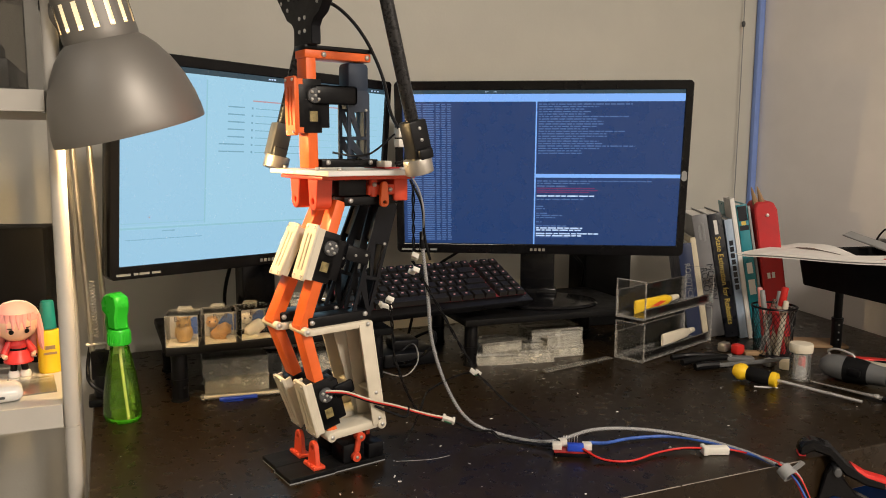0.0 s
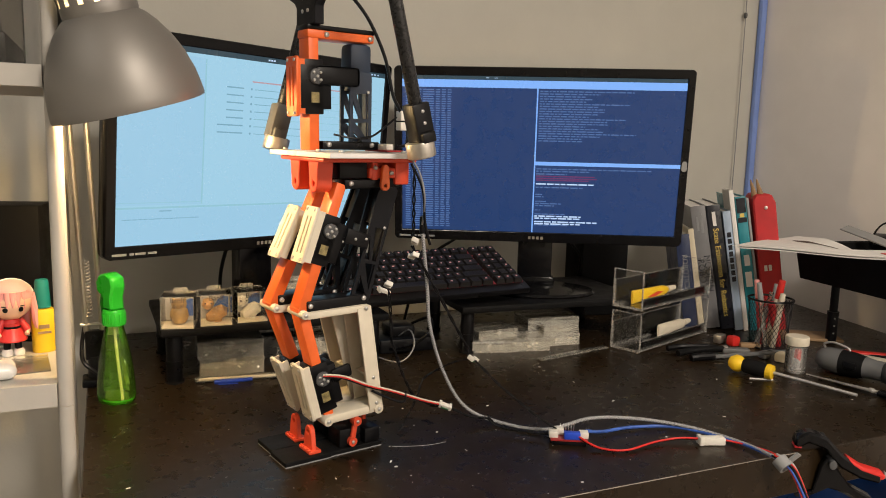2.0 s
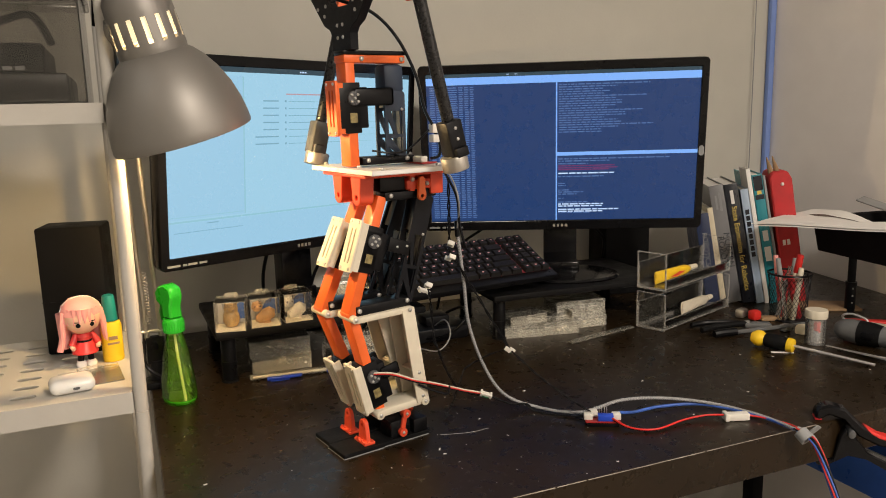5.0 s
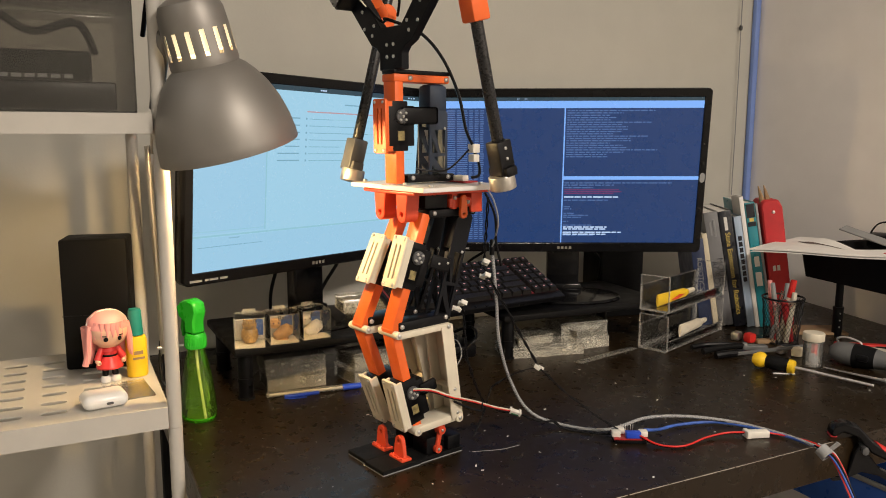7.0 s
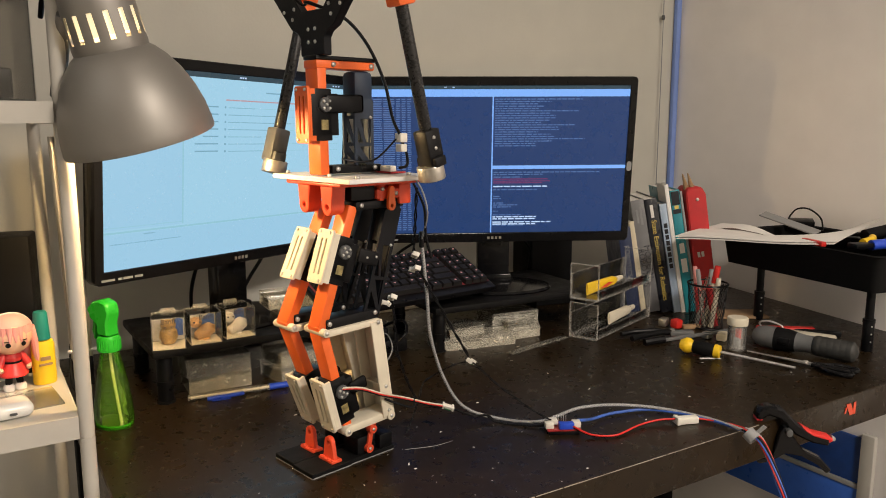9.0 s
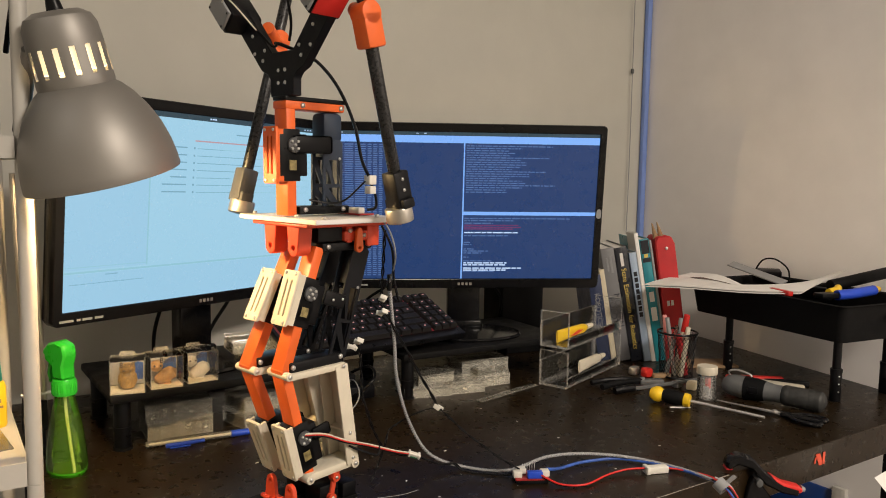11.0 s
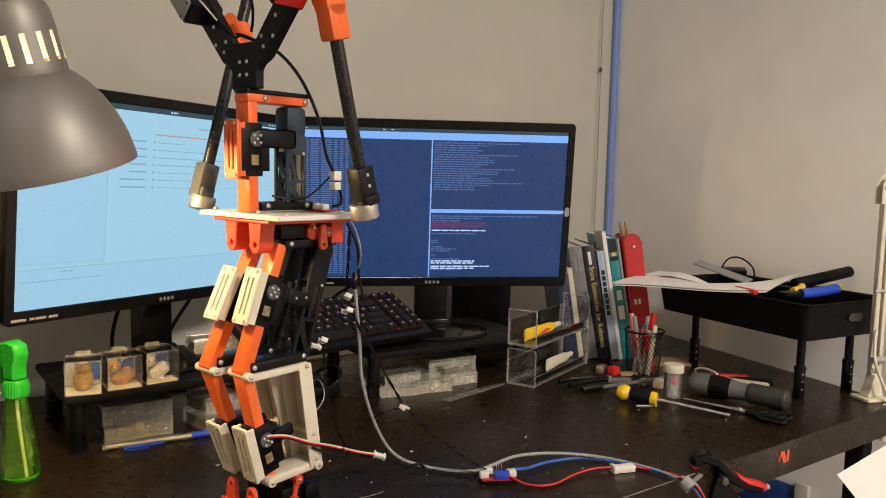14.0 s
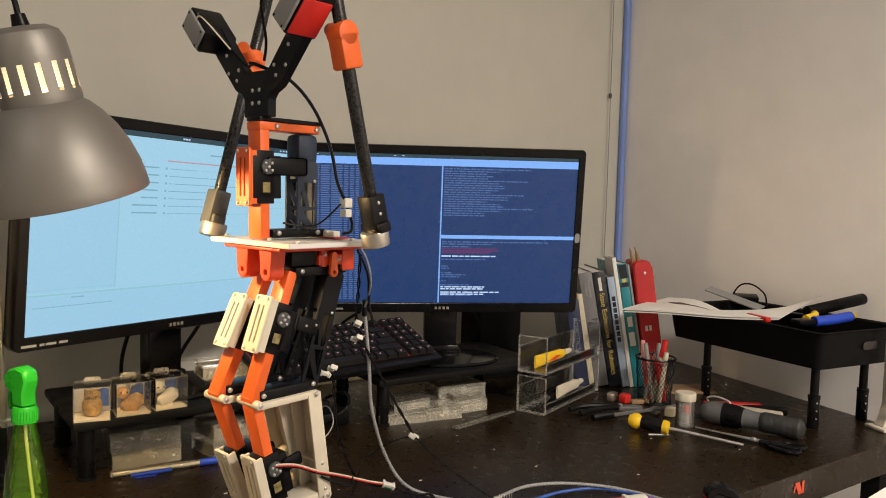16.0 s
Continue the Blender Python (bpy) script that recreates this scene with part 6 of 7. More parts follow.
def book(x, w, h, d, lean, cover, label, page=True):
    b = thing("book", B0 @ pose(x, 0, 0) @ pose(0, 0, 0, 0, -lean, 0), label, "book", "row of books")
    cv = bm_box(0, 0.0016, 0, d, 0, h)
    bm_box(w - 0.0016, w, 0, d, 0, h, cv)
    bm_box(0, w, -0.0018, 0.0004, 0, h, cv, 0.0007)
    part("cover", cv, cover, b)
    part("pages", bm_box(0.0017, w - 0.0017, 0.0005, d - 0.003, 0.003, h - 0.003), M_PAPER, b)
    return b


def spine_text(b, words, size, material, x, z):
    text_mesh("title", words, size, material, b, Matrix.Translation((x, -0.0022, z)) @ pose(0, 0, 0, 90, 0, 0) @ pose(0, 0, 0, 0, 0, -90), 0.0002)


def spine_bars(b, bars, material):
    q = bmesh.new()
    for x0, x1, z0_, z1_ in bars:
        bm_box(x0, x1, -0.0024, -0.0018, z0_, z1_, q)
    part("spine_print", q, material, b)


M_NAVY = mat("navy_book_cover", (0.015, 0.028, 0.085), 0.4, vary=0.1)
M_GREYBK = mat("grey_book_cover", (0.19, 0.19, 0.20), 0.45, vary=0.2, scale=20)
M_BLKBK = mat("black_book_cover", (0.014, 0.016, 0.024), 0.3, vary=0.1)
M_BLUEBK = mat("pale_blue_book_cover", (0.36, 0.46, 0.60), 0.4, vary=0.25, scale=20)
M_TEALBK = mat("teal_book_cover", (0.02, 0.24, 0.30), 0.35, vary=0.12)
M_GOLD = mat("gold_print", (0.75, 0.55, 0.12), 0.4)
b = book(-0.032, 0.029, 0.200, 0.15, 9, M_NAVY, "navy blue robotics book leaning in the row")
spine_text(b, "ROBOTICS", 0.0155, M_GREY_L, 0.0145, 0.120)
book(-0.001, 0.012, 0.215, 0.16, 10, M_CREAM, "thin cream booklet leaning in the row")
b = book(0.013, 0.030, 0.263, 0.17, 11, M_GREYBK, "grey robotics textbook leaning in the row")
spine_text(b, "MODERN", 0.0185, M_BLKBK, 0.0205, 0.118)
spine_text(b, "ROBOTICS", 0.0185, M_BLKBK, 0.0075, 0.106)
spine_bars(b, ((0.017, 0.022, 0.205, 0.245), (0.009, 0.013, 0.210, 0.240)), M_GREY_L)
b = book(0.045, 0.028, 0.266, 0.17, 11, M_BLKBK, "black textbook with gold lettering leaning in the row")
spine_text(b, "State Estimation for Robotics", 0.0160, M_GOLD, 0.014, 0.122)
spine_bars(b, ((0.010, 0.017, 0.222, 0.252),), M_PAPER)
b = book(0.075, 0.016, 0.255, 0.17, 10.5, M_BLUEBK, "pale blue and white technical book leaning in the row")
spine_bars(b, [(0.004, 0.012, 0.105 + i * 0.0135, 0.1155 + i * 0.0135) for i in range(8)], M_BLKBK)
book(0.0925, 0.009, 0.300, 0.06, 10.5, M_PAPER, "tall white folder leaning in the row")
b = book(0.103, 0.021, 0.286, 0.17, 10.5, M_TEALBK, "teal reference book with a white label")
spine_bars(b, ((0.004, 0.017, 0.095, 0.127), (0.005, 0.016, 0.140, 0.163)), M_PAPER)
spine_bars(b, ((0.006, 0.015, 0.243, 0.251),), M_GOLD)
spine_bars(b, ((0.0015, 0.0195, 0.232, 0.242), (0.0015, 0.0195, 0.252, 0.283)), M_BLKBK)
book(0.1255, 0.005, 0.285, 0.17, 10.5, M_GREY_L, "thin grey plastic folder in the row")


def red_case():
    c = thing("pencil_case", B0 @ pose(0.134, 0.0, 0) @ pose(0, 0, 0, 0, -9.5, 0), "red fabric pencil case standing upright", "pencil case")
    body = bm_prism([(0, 0), (0.044, 0), (0.045, 0.270), (0.038, 0.288), (0.008, 0.291), (0.0, 0.280)], -0.002, 0.07, bevel=0.003)
    part("body", body, M_REDC, c)
    part("stud", moved(bm_lathe([(0, -0.001), (0.004, -0.001), (0.003, 0.002), (0, 0.003)], 14), pose(0.024, -0.003, 0.262, 90, 0, 0)), M_STEEL, c)
    for x in (0.010, 0.022):
        part("pencil_tip", bm_cyl((x, 0.02, 0.282), (x - 0.006, 0.02, 0.322), 0.0075, 0.0012, 8), M_CARD, c, "brown pencil tip poking out")
    q = bmesh.new()
    for i in range(2):
        bm_box(0.010 + i * 0.009, 0.016 + i * 0.009, -0.0042, -0.0032, 0.130, 0.142, q)
    part("marks", q, M_PAPER, c)


red_case()


# ---- mesh pen cup ----
def pen_cup():
    c = thing("pen_cup", pose(1.192, 1.098, DESK), "black wire mesh cup full of pens and markers", "pen cup")
    r0, r1, h = 0.034, 0.041, 0.095
    q = bmesh.new()
    n = 30
    for s in (-1, 1):
        for i in range(n):
            a0 = 2 * math.pi * i / n
            pts = []
            for k in range(4):
                f = k / 3
                a, r = a0 + s * f * 1.5, r0 + (r1 - r0) * f
                pts.append((r * math.cos(a), r * math.sin(a), 0.004 + (h - 0.008) * f))
            for p_, q_ in zip(pts, pts[1:]):
                bm_cyl(p_, q_, 0.00055, 0.00055, 4, q)
    part("mesh_wall", q, M_BLACK, c, "fine black wire mesh", 0)
    for rr, z, t in ((r1, h, 0.0022), (r0, 0.002, 0.002)):
        ring = bm_lathe([(rr + t * math.cos(a), z + t * math.sin(a)) for a in [2 * math.pi * k / 8 for k in range(9)]], 40)
        part("ring", ring, M_BLACK, c)
    part("bottom", bm_cyl((0, 0, 0.0), (0, 0, 0.0015), r0, r0, 30), M_BLACK, c)
    for (x, y, tx, ty, ln, r, mt, cm, lab) in (
            (0.0, 0.0, 0.004, -0.02, 0.135, 0.0068, M_WHITE, M_REDP, "marker with a red cap"),
            (-0.014, -0.008, -0.030, 0.004, 0.128, 0.0050, M_POLY, M_GREY_L, "clear pen"),
            (-0.004, 0.012, -0.020, 0.020, 0.130, 0.0052, M_REDC, M_SKIN, "dark red pen"),
            (0.012, 0.010, 0.030, 0.016, 0.120, 0.0055, M_GREY, M_GREY_L, "grey pen"),
            (0.018, -0.010, -0.016, -0.016, 0.092, 0.0070, M_REDC, M_REDC, "dark red marker"),
            (-0.018, 0.010, 0.016, 0.014, 0.105, 0.0048, M_GREY_L, M_POLY, "silver pen"),
            (-0.006, -0.018, 0.002, -0.026, 0.110, 0.0055, M_WHITE, M_WHITE, "white pen")):
        p0, p1 = Vector((x, y, 0.003)), Vector((tx, ty, ln))
        pn = part("pen", bm_cyl(p0, p0.lerp(p1, 0.72), r, r, 12, bevel=0.0006), mt, c, lab)
        part("pen_cap", bm_cyl(p0.lerp(p1, 0.72), p1, r * 1.06, r * 0.9, 12, bevel=0.001), cm, pn)


pen_cup()


# ---- black tray table ----
T_POSE = pose(1.310, 0.815, DESK, 0, 0, -8)


def tray_table():
    t = thing("tray_table", T_POSE, "black plastic tray on round telescopic legs, full of tools", "tray")
    x0, x1, y0, y1, zb, zt = -0.022, 0.205, -0.022, 0.355, 0.118, 0.188
    fl = 0.010
    own = bmesh.new()
    th = 0.003

    def loop(k, ins):
        e = fl * k
        return [(x0 - e + ins, y0 - e + ins), (x1 + e - ins, y0 - e + ins), (x1 + e - ins, y1 + e - ins), (x0 - e + ins, y1 + e - ins)]

    def rounded(lp, r=0.014, n=4):
        out = []
        for i, (px_, py_) in enumerate(lp):
            cx = px_ + (r if i in (0, 3) else -r)
            cy = py_ + (r if i in (0, 1) else -r)
            a0 = (math.pi, 1.5 * math.pi, 0, 0.5 * math.pi)[i]
            for k in range(n + 1):
                a = a0 + k * math.pi / 2 / n
                out.append((cx + r * math.cos(a), cy + r * math.sin(a)))
        return out

    levels = [(rounded(loop(0, 0)), zb), (rounded(loop(1, 0)), zt), (rounded(loop(1.5, 0)), zt + 0.001), (rounded(loop(1.5, th)), zt + 0.003), (rounded(loop(1, th)), zt), (rounded(loop(0, th)), zb + th)]
    rings = [[own.verts.new((x, y, z)) for x, y in lp] for lp, z in levels]
    for a, b in zip(rings, rings[1:]):
        for i in range(len(a)):
            j = (i + 1) % len(a)
            own.faces.new((a[i], a[j], b[j], b[i]))
    own.faces.new(rings[0][::-1])
    own.faces.new(rings[-1])
    bmesh.ops.recalc_face_normals(own, faces=own.faces[:])
    part("tray", own, M_BLACK_M, t, "deep black tray with rounded corners")
    grip = moved(bm_prism(slot(0, 0, 0.042, 0.016), -0.001, 0.001), pose((x0 + x1) / 2 + 0.02, y0 - 0.0095, 0.158, 8, 0, 0))
    part("hand_hole", grip, M_INK, t, "oval hand hole")
    for x, y in ((0.0, 0.0), (0.146, 0.0), (0.0, 0.270)):
        lg = bm_cyl((x, y, 0), (x, y, 0.060), 0.0105, 0.0105, 20, bevel=0.001)
        bm_cyl((x, y, 0.058), (x, y, zb - 0.0005), 0.0078, 0.0078, 20, lg)
        bm_cyl((x, y, 0.056), (x, y, 0.063), 0.0112, 0.0112, 20, lg)
        l = part("leg", lg, M_BLACK, t, "black telescopic leg")
        part("leg_pins", screws([(x - 0.004, y - 0.0095, z) for z in (0.020, 0.035, 0.050)], (0, -1, 0), 0.0018, 0.0015), M_STEEL, l)


tray_table()


def sheet_paper(name, m, w, d, curl, label, wave=0.0):
    own = bmesh.new()
    n = 14
    vs = [[own.verts.new((w * i / n, d * j / n, curl * (i / n) ** 3 + wave * math.sin(3 * i / n + 2 * j / n))) for j in range(n + 1)] for i in range(n + 1)]
    for i in range(n):
        for j in range(n):
            own.faces.new((vs[i][j], vs[i + 1][j], vs[i + 1][j + 1], vs[i][j + 1]))
    ext = bmesh.ops.extrude_face_region(own, geom=own.faces[:])
    for v in ext["geom"]:
        if isinstance(v, bmesh.types.BMVert):
            v.co.z += 0.0006
    bmesh.ops.recalc_face_normals(own, faces=own.faces[:])
    return solid(name, own, M_PAPER, label, "paper", m, "paper sheets in the tray")


PAPER_CORNERS = [Vector(p) for p in ((1.126, 1.142), (1.325, 0.899), (1.540, 0.934), (1.405, 1.240))]


def ramp(a, b, x):
    k = min(1.0, max(0.0, (x - a) / (b - a)))
    return k * k * (3 - 2 * k)


def paper_point(u, v, lift=0.0):
    n0, n1, f1, f0 = PAPER_CORNERS
    p = n0.lerp(n1, u).lerp(f0.lerp(f1, u), v)
    z = DESK + 0.1950 - 0.034 * ramp(0.35, 1.0, v) * ramp(0.15, 0.5, u) * (1 - ramp(0.6, 0.95, u))
    z += 0.034 * u ** 4 * (0.10 + 0.90 * v) + 0.0015 * math.sin(7 * u + 5 * v)
    return (p.x, p.y, z + lift)


def draped_paper(u0, v0, u1, v1, lift, label):
    own = bmesh.new()
    n = 22
    vs = [[own.verts.new(paper_point(u0 + (u1 - u0) * i / n, v0 + (v1 - v0) * j / n, lift)) for j in range(n + 1)] for i in range(n + 1)]
    for i in range(n):
        for j in range(n):
            own.faces.new((vs[i][j], vs[i + 1][j], vs[i + 1][j + 1], vs[i][j + 1]))
    ext = bmesh.ops.extrude_face_region(own, geom=own.faces[:])
    for v in ext["geom"]:
        if isinstance(v, bmesh.types.BMVert):
            v.co.z += 0.0005
    bmesh.ops.recalc_face_normals(own, faces=own.faces[:])
    for f_ in own.faces:
        f_.smooth = True
    return solid("paper_sheet", own, M_PAPER, label, "paper", group="paper sheets in the tray")


PAP = draped_paper(0, 0, 1, 1, 0, "white printed paper sheet sagging into the tray")
draped_paper(0.03, -0.03, 0.99, 0.72, -0.0030, "white paper sheet beneath another on the tray")
own = bmesh.new()
row = []
for k in range(24):
    f_ = k / 23
    wd = 0.035 * (0.35 + ramp(0.0, 0.12, f_)) * (1 - 0.75 * ramp(0.18, 0.5, f_)) * (1 + 0.35 * math.sin(17 * f_))
    uu, vv = 0.10 + 0.55 * f_, 0.66 + 0.28 * f_ - 0.05 * math.sin(6 * f_)
    row.append((own.verts.new(paper_point(uu, vv - wd, 0.0012)), own.verts.new(paper_point(uu, vv + wd, 0.0012))))
for a_, b_ in zip(row, row[1:]):
    own.faces.new((a_[0], b_[0], b_[1], a_[1]))
part("drawing", own, mat("brown_ink", (0.12, 0.08, 0.07), 0.8, vary=0.4, scale=90), PAP, "dark brown printed drawing")

tz = 0.155
for nm, bmx, mt, lab, cat in (
        ("black_tube", bm_cyl((0.090, 0.094, 0.206), (0.250, 0.082, 0.228), 0.0120, 0.0120, 24, bevel=0.001), M_BLACK_M, "black foam tube across the tray", "tube"),
        ("metal_rule", moved(bm_box(-0.075, 0.075, -0.012, 0.012, 0, 0.003), pose(0.135, 0.325, 0.201, 18, 11, -84)), M_GREY_L, "grey metal strip resting in the tray", "metal strip"),
        ("camera_board", moved(bm_box(-0.028, 0.028, -0.016, 0.016, 0, 0.018, bevel=0.002), pose(0.190, 0.340, 0.188, 10, 0, -40)), M_BLACK, "small black circuit module in the tray", "circuit board"),
        ("tool_heap", moved(bm_box(-0.05, 0.05, -0.03, 0.03, 0, 0.025, bevel=0.006), pose(0.150, 0.160, 0.165, 0, 6, 15)), M_BLACK, "black tool among others in the tray", "tool"),
        ("parts_tray_fill", bm_box(-0.015, 0.178, -0.015, 0.345, 0.1215, 0.152, bevel=0.01), M_BLACK_M, "dark heap of tools lying in the tray", "tools"),
        ("loop_wire", bm_tube([(0.168, 0.360, 0.180), (0.166, 0.356, 0.205), (0.178, 0.345, 0.230), (0.196, 0.325, 0.232), (0.208, 0.300, 0.212), (0.205, 0.290, 0.185)], 0.0020, 8), M_BLACK, "black wire loop sticking up from the tray", "cable")):
    solid(nm, bmx, mt, lab, cat, T_POSE)
pl = thing("pliers", T_POSE @ pose(0.035, 0.036, 0.198, 0, 0, -5) @ Matrix.Scale(1.25, 4), "pliers with blue and yellow grips in the tray", "pliers")
part("grip", moved(bm_tube([(0, 0, 0), (0.03, -0.004, 0.002), (0.075, -0.002, 0.006)], 0.009, 12), Matrix.Diagonal((1, 1, 0.9, 1))), M_BLUE, pl, "blue rubber grip")
part("grip", bm_tube([(0.0, 0.016, 0.002), (0.02, 0.020, 0.004), (0.035, 0.030, 0.006)], 0.006, 10), M_YELLOW, pl, "yellow rubber grip")
part("grip_end", bm_cyl((0.074, -0.003, 0.006), (0.086, -0.003, 0.007), 0.007, 0.004, 12), M_YELLOW, pl)
part("jaws", bm_box(-0.035, 0.0, -0.006, 0.014, -0.004, 0.004, bevel=0.002), M_BLACK, pl)
solid("red_tool", bm_box(-0.03, 0.03, -0.006, 0.006, 0, 0.010, bevel=0.002), M_REDP, "red tool handle under the paper in the tray", "tool", T_POSE @ pose(-0.016, 0.125, 0.1895, 0, 0, 80))


# ---- tools on the desk ----
def jar():
    j = thing("sample_jar", pose(1.106, 0.954, DESK), "small clear jar with a white screw lid", "jar")
    glass = bm_lathe([(0, 0), (0.0165, 0), (0.0175, 0.002), (0.0175, 0.050), (0.0160, 0.050), (0.0160, 0.003), (0, 0.003)], 30)
    part("jar_body", glass, M_EDGE, j, "clear jar body")
    part("lid", bm_lathe([(0, 0.049), (0.0190, 0.049), (0.0195, 0.051), (0.0195, 0.062), (0.0185, 0.064), (0, 0.0645)], 30), M_WHITE, j, "white screw lid")
    part("red_bit", bm_box(-0.003, 0.006, -0.006, 0.002, 0.020, 0.042, bevel=0.001), M_REDP, j, "red piece inside")
    part("white_bit", moved(bm_box(-0.008, 0.007, -0.006, 0.005, 0, 0.020, bevel=0.002), pose(0, 0, 0.0042, 0, 8, 20)), M_GREY_L, j, "pale folded piece inside")
    return clear(j)


jar()


def screwdriver():
    s = thing("screwdriver", pose(1.004, 0.985, DESK + 0.016, 0, 3, -66), "yellow and black screwdriver lying on the desk", "screwdriver")
    part("pommel", bm_lathe([(0, -0.016), (0.009, -0.013), (0.0145, -0.004), (0.0145, 0.004), (0.009, 0.012), (0, 0.014)], 24, m=pose(0.0, 0, 0, 0, 90, 0)), M_YELLOW, s, "yellow rounded end")
    part("handle", bm_lathe([(0.010, 0.010), (0.0125, 0.014), (0.0135, 0.030), (0.0120, 0.046), (0.010, 0.050), (0, 0.050)], 24, m=pose(0, 0, 0, 0, 90, 0)), M_BLACK_M, s, "black rubber handle")
    part("collar", bm_lathe([(0, 0.050), (0.0125, 0.050), (0.0130, 0.054), (0.0120, 0.060), (0.0, 0.062)], 24, m=pose(0, 0, 0, 0, 90, 0)), M_YELLOW, s, "yellow collar")
    part("blade", bm_cyl((0.060, 0, 0), (0.190, 0, 0), 0.0030, 0.0026, 12), M_STEEL, s)


screwdriver()


M_TOOL = mat("worn_grey_tool_shell", (0.125, 0.128, 0.13), 0.4, vary=0.2, scale=40, bump=0.1)


M_GRIP = mat("dark_rubber_grip", (0.028, 0.028, 0.027), 0.55, vary=0.25, scale=60, bump=0.15, bscale=500)


def rotary_tool():
    t = thing("rotary_tool", pose(1.163, 0.944, DESK + 0.0222, 0, 1, -72), "grey and black rotary tool lying on the desk", "rotary tool")
    lay = pose(0, 0, 0, 0, 90, 0)
    part("end_cap", bm_lathe([(0, -0.014), (0.010, -0.012), (0.0175, -0.004), (0.0210, 0.008), (0.0222, 0.030), (0, 0.030)], 28, m=lay @ pose(0, 0, 0)), M_TOOL, t, "grey rounded end cap")
    part("body", bm_lathe([(0, 0.0302), (0.0222, 0.0302), (0.0215, 0.052), (0.0190, 0.068), (0, 0.068)], 28, m=lay), M_BLACK_M, t, "black rubber middle")
    part("neck", bm_lathe([(0, 0.0682), (0.0188, 0.0682), (0.0165, 0.084), (0.0168, 0.098), (0, 0.098)], 28, m=lay), M_TOOL, t, "grey neck")
    grip = [(0, 0.0982), (0.0165, 0.0984)]
    for k in range(6):
        grip += [(0.0190, 0.103 + k * 0.011), (0.0193, 0.110 + k * 0.011), (0.0188, 0.1115 + k * 0.011)]
    part("grip", bm_lathe(grip + [(0.0150, 0.170), (0.008, 0.174), (0, 0.175)], 28, m=lay), M_GRIP, t, "ribbed dark grey grip")
    part("switch", bm_box(0.040, 0.060, -0.0235, -0.018, -0.004, 0.008, bevel=0.002), M_BLACK, t, "black slide switch")
    part("hanger", bm_tube([(0.000, 0.012, 0.012), (-0.004, 0.004, 0.024), (0.012, 0.004, 0.030), (0.035, 0.004, 0.026), (0.04, 0.004, 0.021)], 0.0020, 8), M_STEEL, t, "steel wire hanger")


rotary_tool()


def scissors():
    s = thing("scissors", pose(1.100, 0.925, DESK + 0.004, 0, 0, -77), "steel scissors with black handles on the desk", "scissors")
    part("blade", moved(bm_prism([(0, -0.002), (0.11, -0.006), (0.125, 0.004), (0.0, 0.0005)], -0.0008, 0.0008), pose(0, 0, 0.001, 90, 0, 0)), M_STEEL, s)
    part("blade", moved(bm_prism([(0.004, 0.008), (0.11, 0.006), (0.125, -0.006), (0.10, -0.003)], -0.0008, 0.0008), pose(0, 0, 0.0032, 90, 0, 0)), M_STEEL, s)
    part("pivot", bm_cyl((0.108, 0, 0.002), (0.108, 0, 0.006), 0.004, 0.004, 14), M_STEEL, s)
    for sy in (-1, 1):
        pts = [(0.120, sy * 0.004, 0.002), (0.135, sy * 0.006, 0.002), (0.150, sy * 0.004, 0.002), (0.182, sy * 0.006, 0.002), (0.190, sy * 0.016, 0.002), (0.178, sy * 0.025, 0.002), (0.152, sy * 0.022, 0.002), (0.138, sy * 0.008, 0.002)]
        part("handle", bm_tube(pts, 0.0042, 10), M_GLOSS, s, "black loop handle")


scissors()


def pliers_on_desk():
    p = thing("cutting_pliers", pose(0.972, 1.128, DESK + 0.008, 0, 0, -28), "black wire cutters lying open on the desk", "pliers")
    part("handle", bm_tube([(0.0, 0.0, 0.0), (0.03, 0.010, 0.002), (0.075, 0.008, 0.004), (0.105, 0.0, 0.003)], 0.0052, 10), M_BLACK, p, "black grip")
    part("handle", bm_tube([(0.012, -0.034, 0.0), (0.035, -0.022, 0.002), (0.075, -0.008, 0.004), (0.105, 0.0, 0.003)], 0.0058, 10), M_BLACK_M, p, "black grip")
    part("jaw", bm_box(0.100, 0.150, -0.009, 0.009, -0.004, 0.006, bevel=0.003), M_TOOL, p)
    part("rivet", bm_cyl((0.106, 0, 0.004), (0.106, 0, 0.009), 0.005, 0.005, 14), M_STEEL, p)


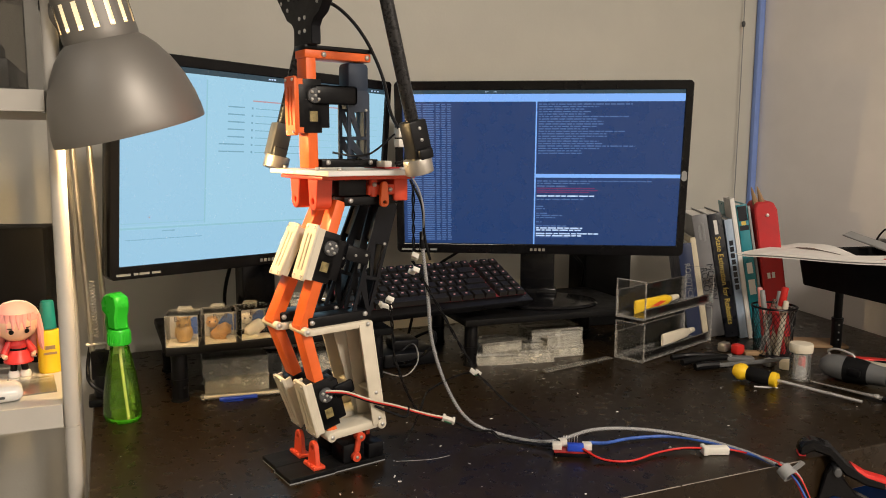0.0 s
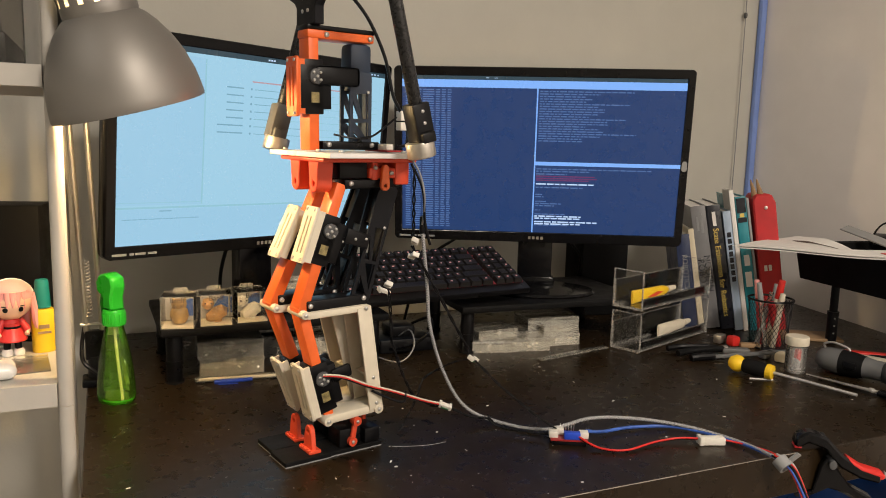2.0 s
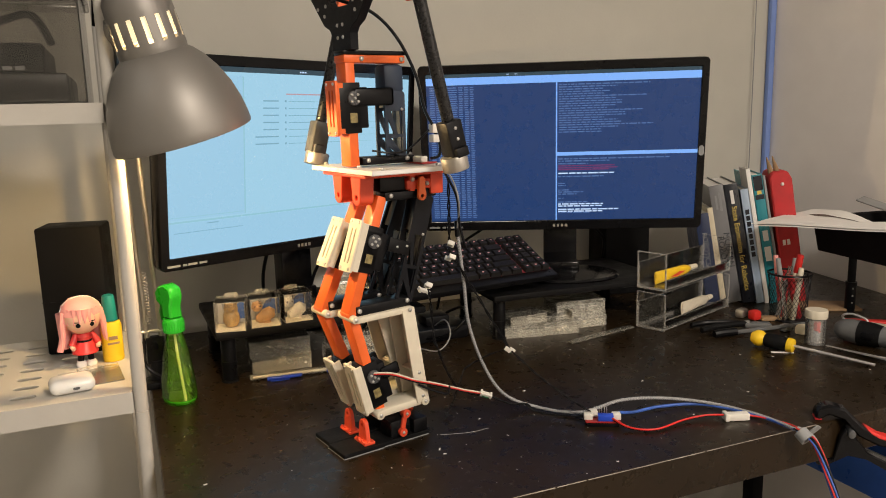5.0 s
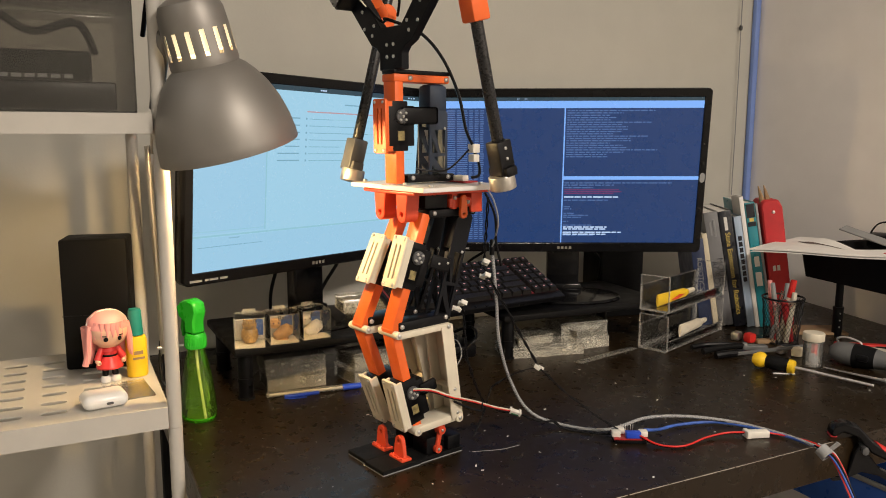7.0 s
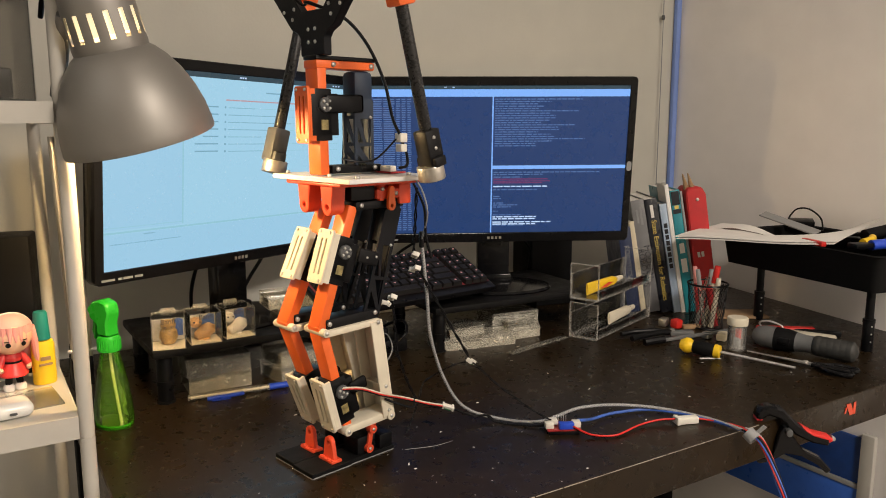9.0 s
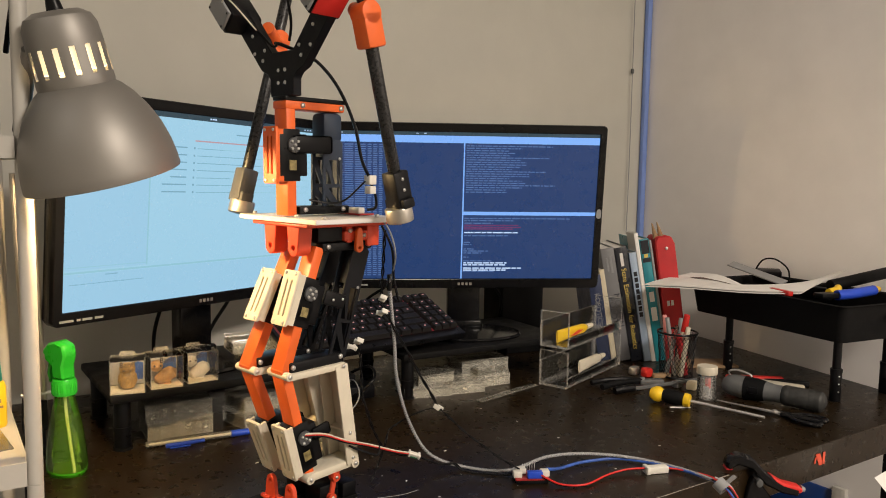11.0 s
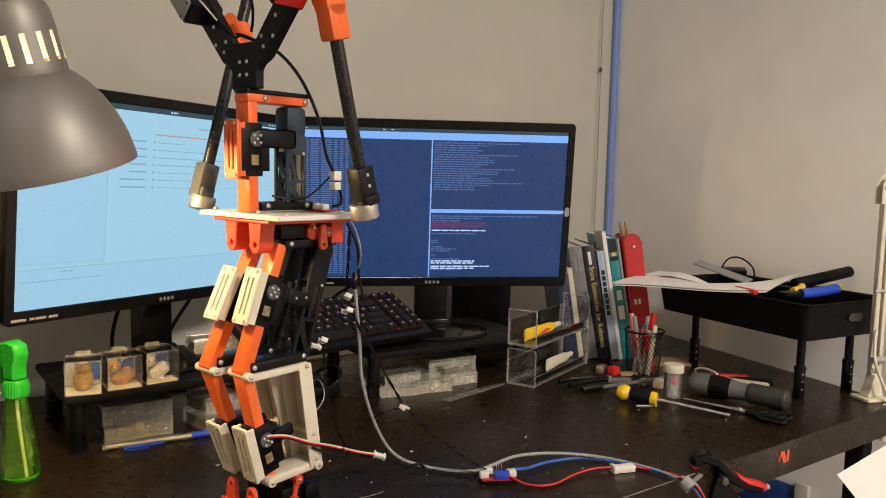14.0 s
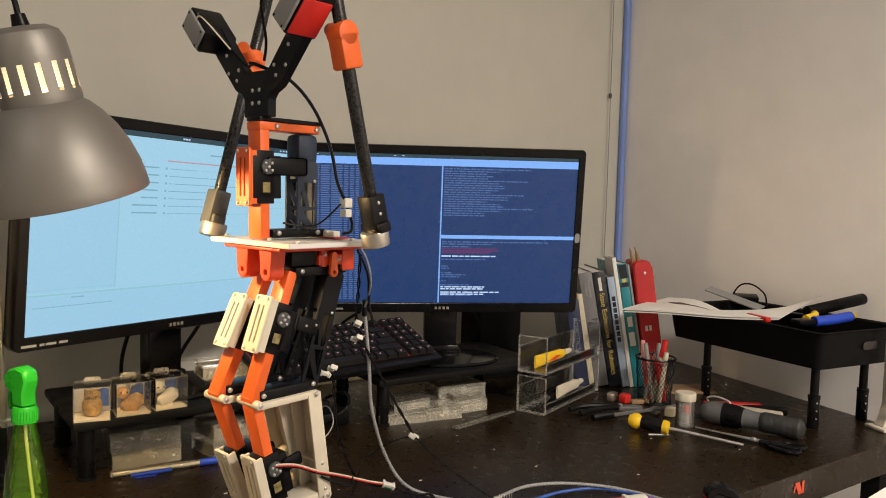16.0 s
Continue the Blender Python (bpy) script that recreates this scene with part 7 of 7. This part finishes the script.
pliers_on_desk()
th = thing("hex_key", pose(0.985, 1.062, DESK + 0.003, 0, 0, -14), "long black hex key with a dark handle", "hex key")
part("shaft", bm_cyl((0.03, 0, 0.004), (0.195, -0.004, 0.013), 0.0040, 0.0040, 6), M_TOOL, th)
part("handle", bm_tube([(-0.012, 0, 0.003), (0.005, 0, 0.005), (0.032, 0, 0.006)], 0.0075, 10), M_BLACK, th)
solid("white_sliver", bm_box(-0.019, 0.019, -0.002, 0.002, 0, 0.0012), M_PAPER, "white plastic sliver on the desk", "plastic scrap", pose(1.014, 0.940, DESK, 0, 0, -32))
for nm, x, y, rz, sx, sy, sz, mt, lab, cat in (
        ("motor_can", 1.119, 1.149, 20, 0.012, 0.009, 0.018, M_ALU, "small silver motor lying among the tools", "motor"),
        ("red_bead", 1.128, 1.122, 0, 0.010, 0.010, 0.020, M_REDP, "small red plastic bead among the tools", "bead"),
        ("wood_block", 1.153, 1.105, -20, 0.020, 0.008, 0.008, M_CARD, "short wooden stick among the tools", "stick"),
        ("bearing", 1.120, 1.035, 10, 0.010, 0.008, 0.014, M_STEEL, "small steel bracket among the tools", "bracket"),
        ("cream_block", 1.135, 1.010, 30, 0.014, 0.010, 0.016, M_CREAM, "small cream plastic block among the tools", "block"),
        ("cardboard_pad", 1.330, 1.125, -30, 0.060, 0.035, 0.006, M_CARD, "brown cardboard piece behind the jar", "cardboard"),
        ("white_remote", 1.268, 0.912, -64, 0.052, 0.016, 0.018, M_WHITE, "white plastic tool behind the rotary tool", "tool"),
        ("red_cutter", 1.290, 0.975, -38, 0.058, 0.009, 0.014, M_REDP, "red handled cutter behind the rotary tool", "cutter"),
        ("black_cutter", 1.330, 0.930, -50, 0.045, 0.008, 0.012, M_BLACK, "black handled cutter near the tray leg", "cutter"),
        ("steel_pin", 1.050, 1.130, 60, 0.016, 0.0012, 0.003, M_STEEL, "bent steel pin among the tools", "pin")):
    own = bm_box(-sx, sx, -sy, sy, 0, sz, bevel=min(sx, sy, sz / 2) * 0.45)
    solid(nm, own, mt, lab, cat, pose(x, y, DESK + 0.0003, 0, 0, rz))
bk = thing("label_tool", pose(-0.002 + 0.03, 0.775, DESK, 0, 0, -20), "black tool with white marks and a red grip", "tool")
part("body", bm_box(-0.03, 0.03, -0.05, 0.01, 0, 0.022, bevel=0.004), M_BLACK, bk)
part("red_grip", bm_box(0.034, 0.12, -0.05, -0.006, 0, 0.014, bevel=0.005), M_REDP, bk, "red rubber grip")
q = bmesh.new()
for i in range(8):
    bm_box(-0.022 + i * 0.0055, -0.022 + i * 0.0055 + 0.004, -0.006, -0.002, 0.022, 0.0224, q)
    bm_box(-0.016 + i * 0.004, -0.016 + i * 0.004 + 0.003, -0.014, -0.010, 0.022, 0.0224, q)
part("marks", q, M_PAPER, bk)


# ---- cream work lamp clamped at the desk end ----
def work_lamp():
    w = thing("work_lamp", pose(1.430, 0.734, DESK, 0, 0, -20), "cream jointed work lamp clamped to the desk end", "work lamp")
    base = bm_box(-0.030, 0.024, -0.024, 0.024, 0.0, 0.007, bevel=0.0025)
    bm_prism([(-0.020, 0.007), (0.018, 0.007), (0.012, 0.030), (0.009, 0.052), (-0.005, 0.052), (-0.012, 0.026)], -0.012, 0.012, base, bevel=0.002)
    part("clamp", base, M_LAMPW, w)
    part("screw", bm_cyl((0.0, -0.036, -0.070), (0.0, -0.036, 0.0), 0.007, 0.007, 14), M_LAMPW, w)
    switch = bm_lathe([(0, -0.030), (0.006, -0.028), (0.010, -0.016), (0.0115, 0.004), (0.009, 0.022), (0.004, 0.030), (0, 0.031)], 20)
    part("switch", moved(moved(switch, Matrix.Diagonal((1, 0.6, 1, 1))), pose(0.012, -0.042, -0.048, 0, 6, 20)), M_LAMPW, w, "cream inline cord switch")
    for o in (-0.006, 0.010):
        part("arm", bm_box(o - 0.0042, o + 0.0042, -0.006, 0.006, 0.05, 0.415, bevel=0.001), M_LAMPW, w, "cream square arm")
    for o in (-0.016, 0.020):
        part("rod", bm_cyl((o, -0.008, 0.085), (o + 0.004, -0.008, 0.405), 0.0019, 0.0019, 8), M_STEEL, w)
    part("joint", bm_cyl((-0.018, -0.012, 0.082), (0.022, -0.012, 0.082), 0.006, 0.006, 16), M_STEEL, w)
    top_joint = bm_prism([(-0.020, 0.380), (0.024, 0.380), (0.026, 0.412), (0.016, 0.432), (-0.006, 0.436), (-0.020, 0.418)], -0.0095, -0.0065, bevel=0.001)
    bm_prism([(-0.020, 0.380), (0.024, 0.380), (0.026, 0.412), (0.016, 0.432), (-0.006, 0.436), (-0.020, 0.418)], 0.0065, 0.0095, top_joint, bevel=0.001)
    tj = part("elbow_joint", top_joint, M_LAMPW, w, "cream elbow joint plates")
    part("elbow_screws", screws([(-0.014, -0.0095, 0.412), (-0.004, -0.0095, 0.390), (0.012, -0.0095, 0.390), (0.018, -0.0095, 0.414)], (0, -1, 0), 0.0030, 0.0025), M_STEEL, tj)
    part("cross_pin", bm_cyl((-0.020, -0.009, 0.215), (0.026, -0.009, 0.215), 0.0028, 0.0028, 12), M_STEEL, w)
    part("rivet", bm_cyl((-0.014, -0.013, 0.060), (-0.008, -0.006, 0.060), 0.0045, 0.0045, 10), M_STEEL, w)
    part("cord", bm_tube([(-0.012, -0.012, 0.14), (-0.024, -0.024, 0.09), (-0.010, -0.034, 0.04), (0.010, -0.038, 0.0), (0.014, -0.040, -0.04)], 0.003, 8), M_LAMPW, w, "cream lamp cord")


work_lamp()

# ---- under the desk and in front of it ----
M_BLUEP = mat("blue_board_paint", (0.035, 0.13, 0.56), 0.35, vary=0.1)
M_PANE = mat("dark_blue_gloss", (0.006, 0.045, 0.22), 0.08, vary=0.2, rough_var=0.02)
board = thing("wall_board", pose(RIGHT, 0, 0), "blue board with a dark glossy pane low on the wall", "wall board")
part("blue_band", bm_box(-0.012, -0.002, 0.957, 1.56, 0.224, 0.330, bevel=0.002), M_BLUEP, board, "flat bright blue band")
part("rail", bm_box(-0.014, -0.002, 0.957, 1.56, 0.3305, 0.3425, bevel=0.001), M_GREY_L, board, "grey rail under the pane")
part("pane", bm_box(-0.010, -0.002, 0.957, 1.56, 0.343, 0.455, bevel=0.001), M_PANE, board, "dark glossy blue pane")
part("end_frame", bm_box(-0.018, -0.002, 0.925, 0.9565, 0.10, 0.470, bevel=0.002), M_SHELF, board, "white upright end frame")
crate = thing("cardboard_carton", pose(1.20, 0.50, 0, 0, 0, -20), "brown cardboard carton on the floor", "carton")
part("carton_body", bm_box(-0.10, 0.12, -0.10, 0.10, 0, 0.585, bevel=0.003), M_CARD, crate)
sheet_paper("loose_sheet", pose(1.150, 0.555, 0.600, 48, -24, -20), 0.11, 0.13, 0.006, "white paper sheet leaning out of the carton", 0.003)
bag = bmesh.new()
bmesh.ops.create_icosphere(bag, subdivisions=4, radius=1.0)
for v in bag.verts:
    n_ = noise.noise(v.co * 2.3) * 0.25 + noise.noise(v.co * 6.1) * 0.10
    v.co = Vector((v.co.x * 0.085, v.co.y * 0.07, v.co.z * 0.035)) * (1 + n_)
solid("plastic_bag", bag, M_POLY, "crumpled clear plastic bag on the carton", "plastic bag", pose(1.245, 0.545, 0.630, 0, 0, -20), smooth=20).visible_shadow = False
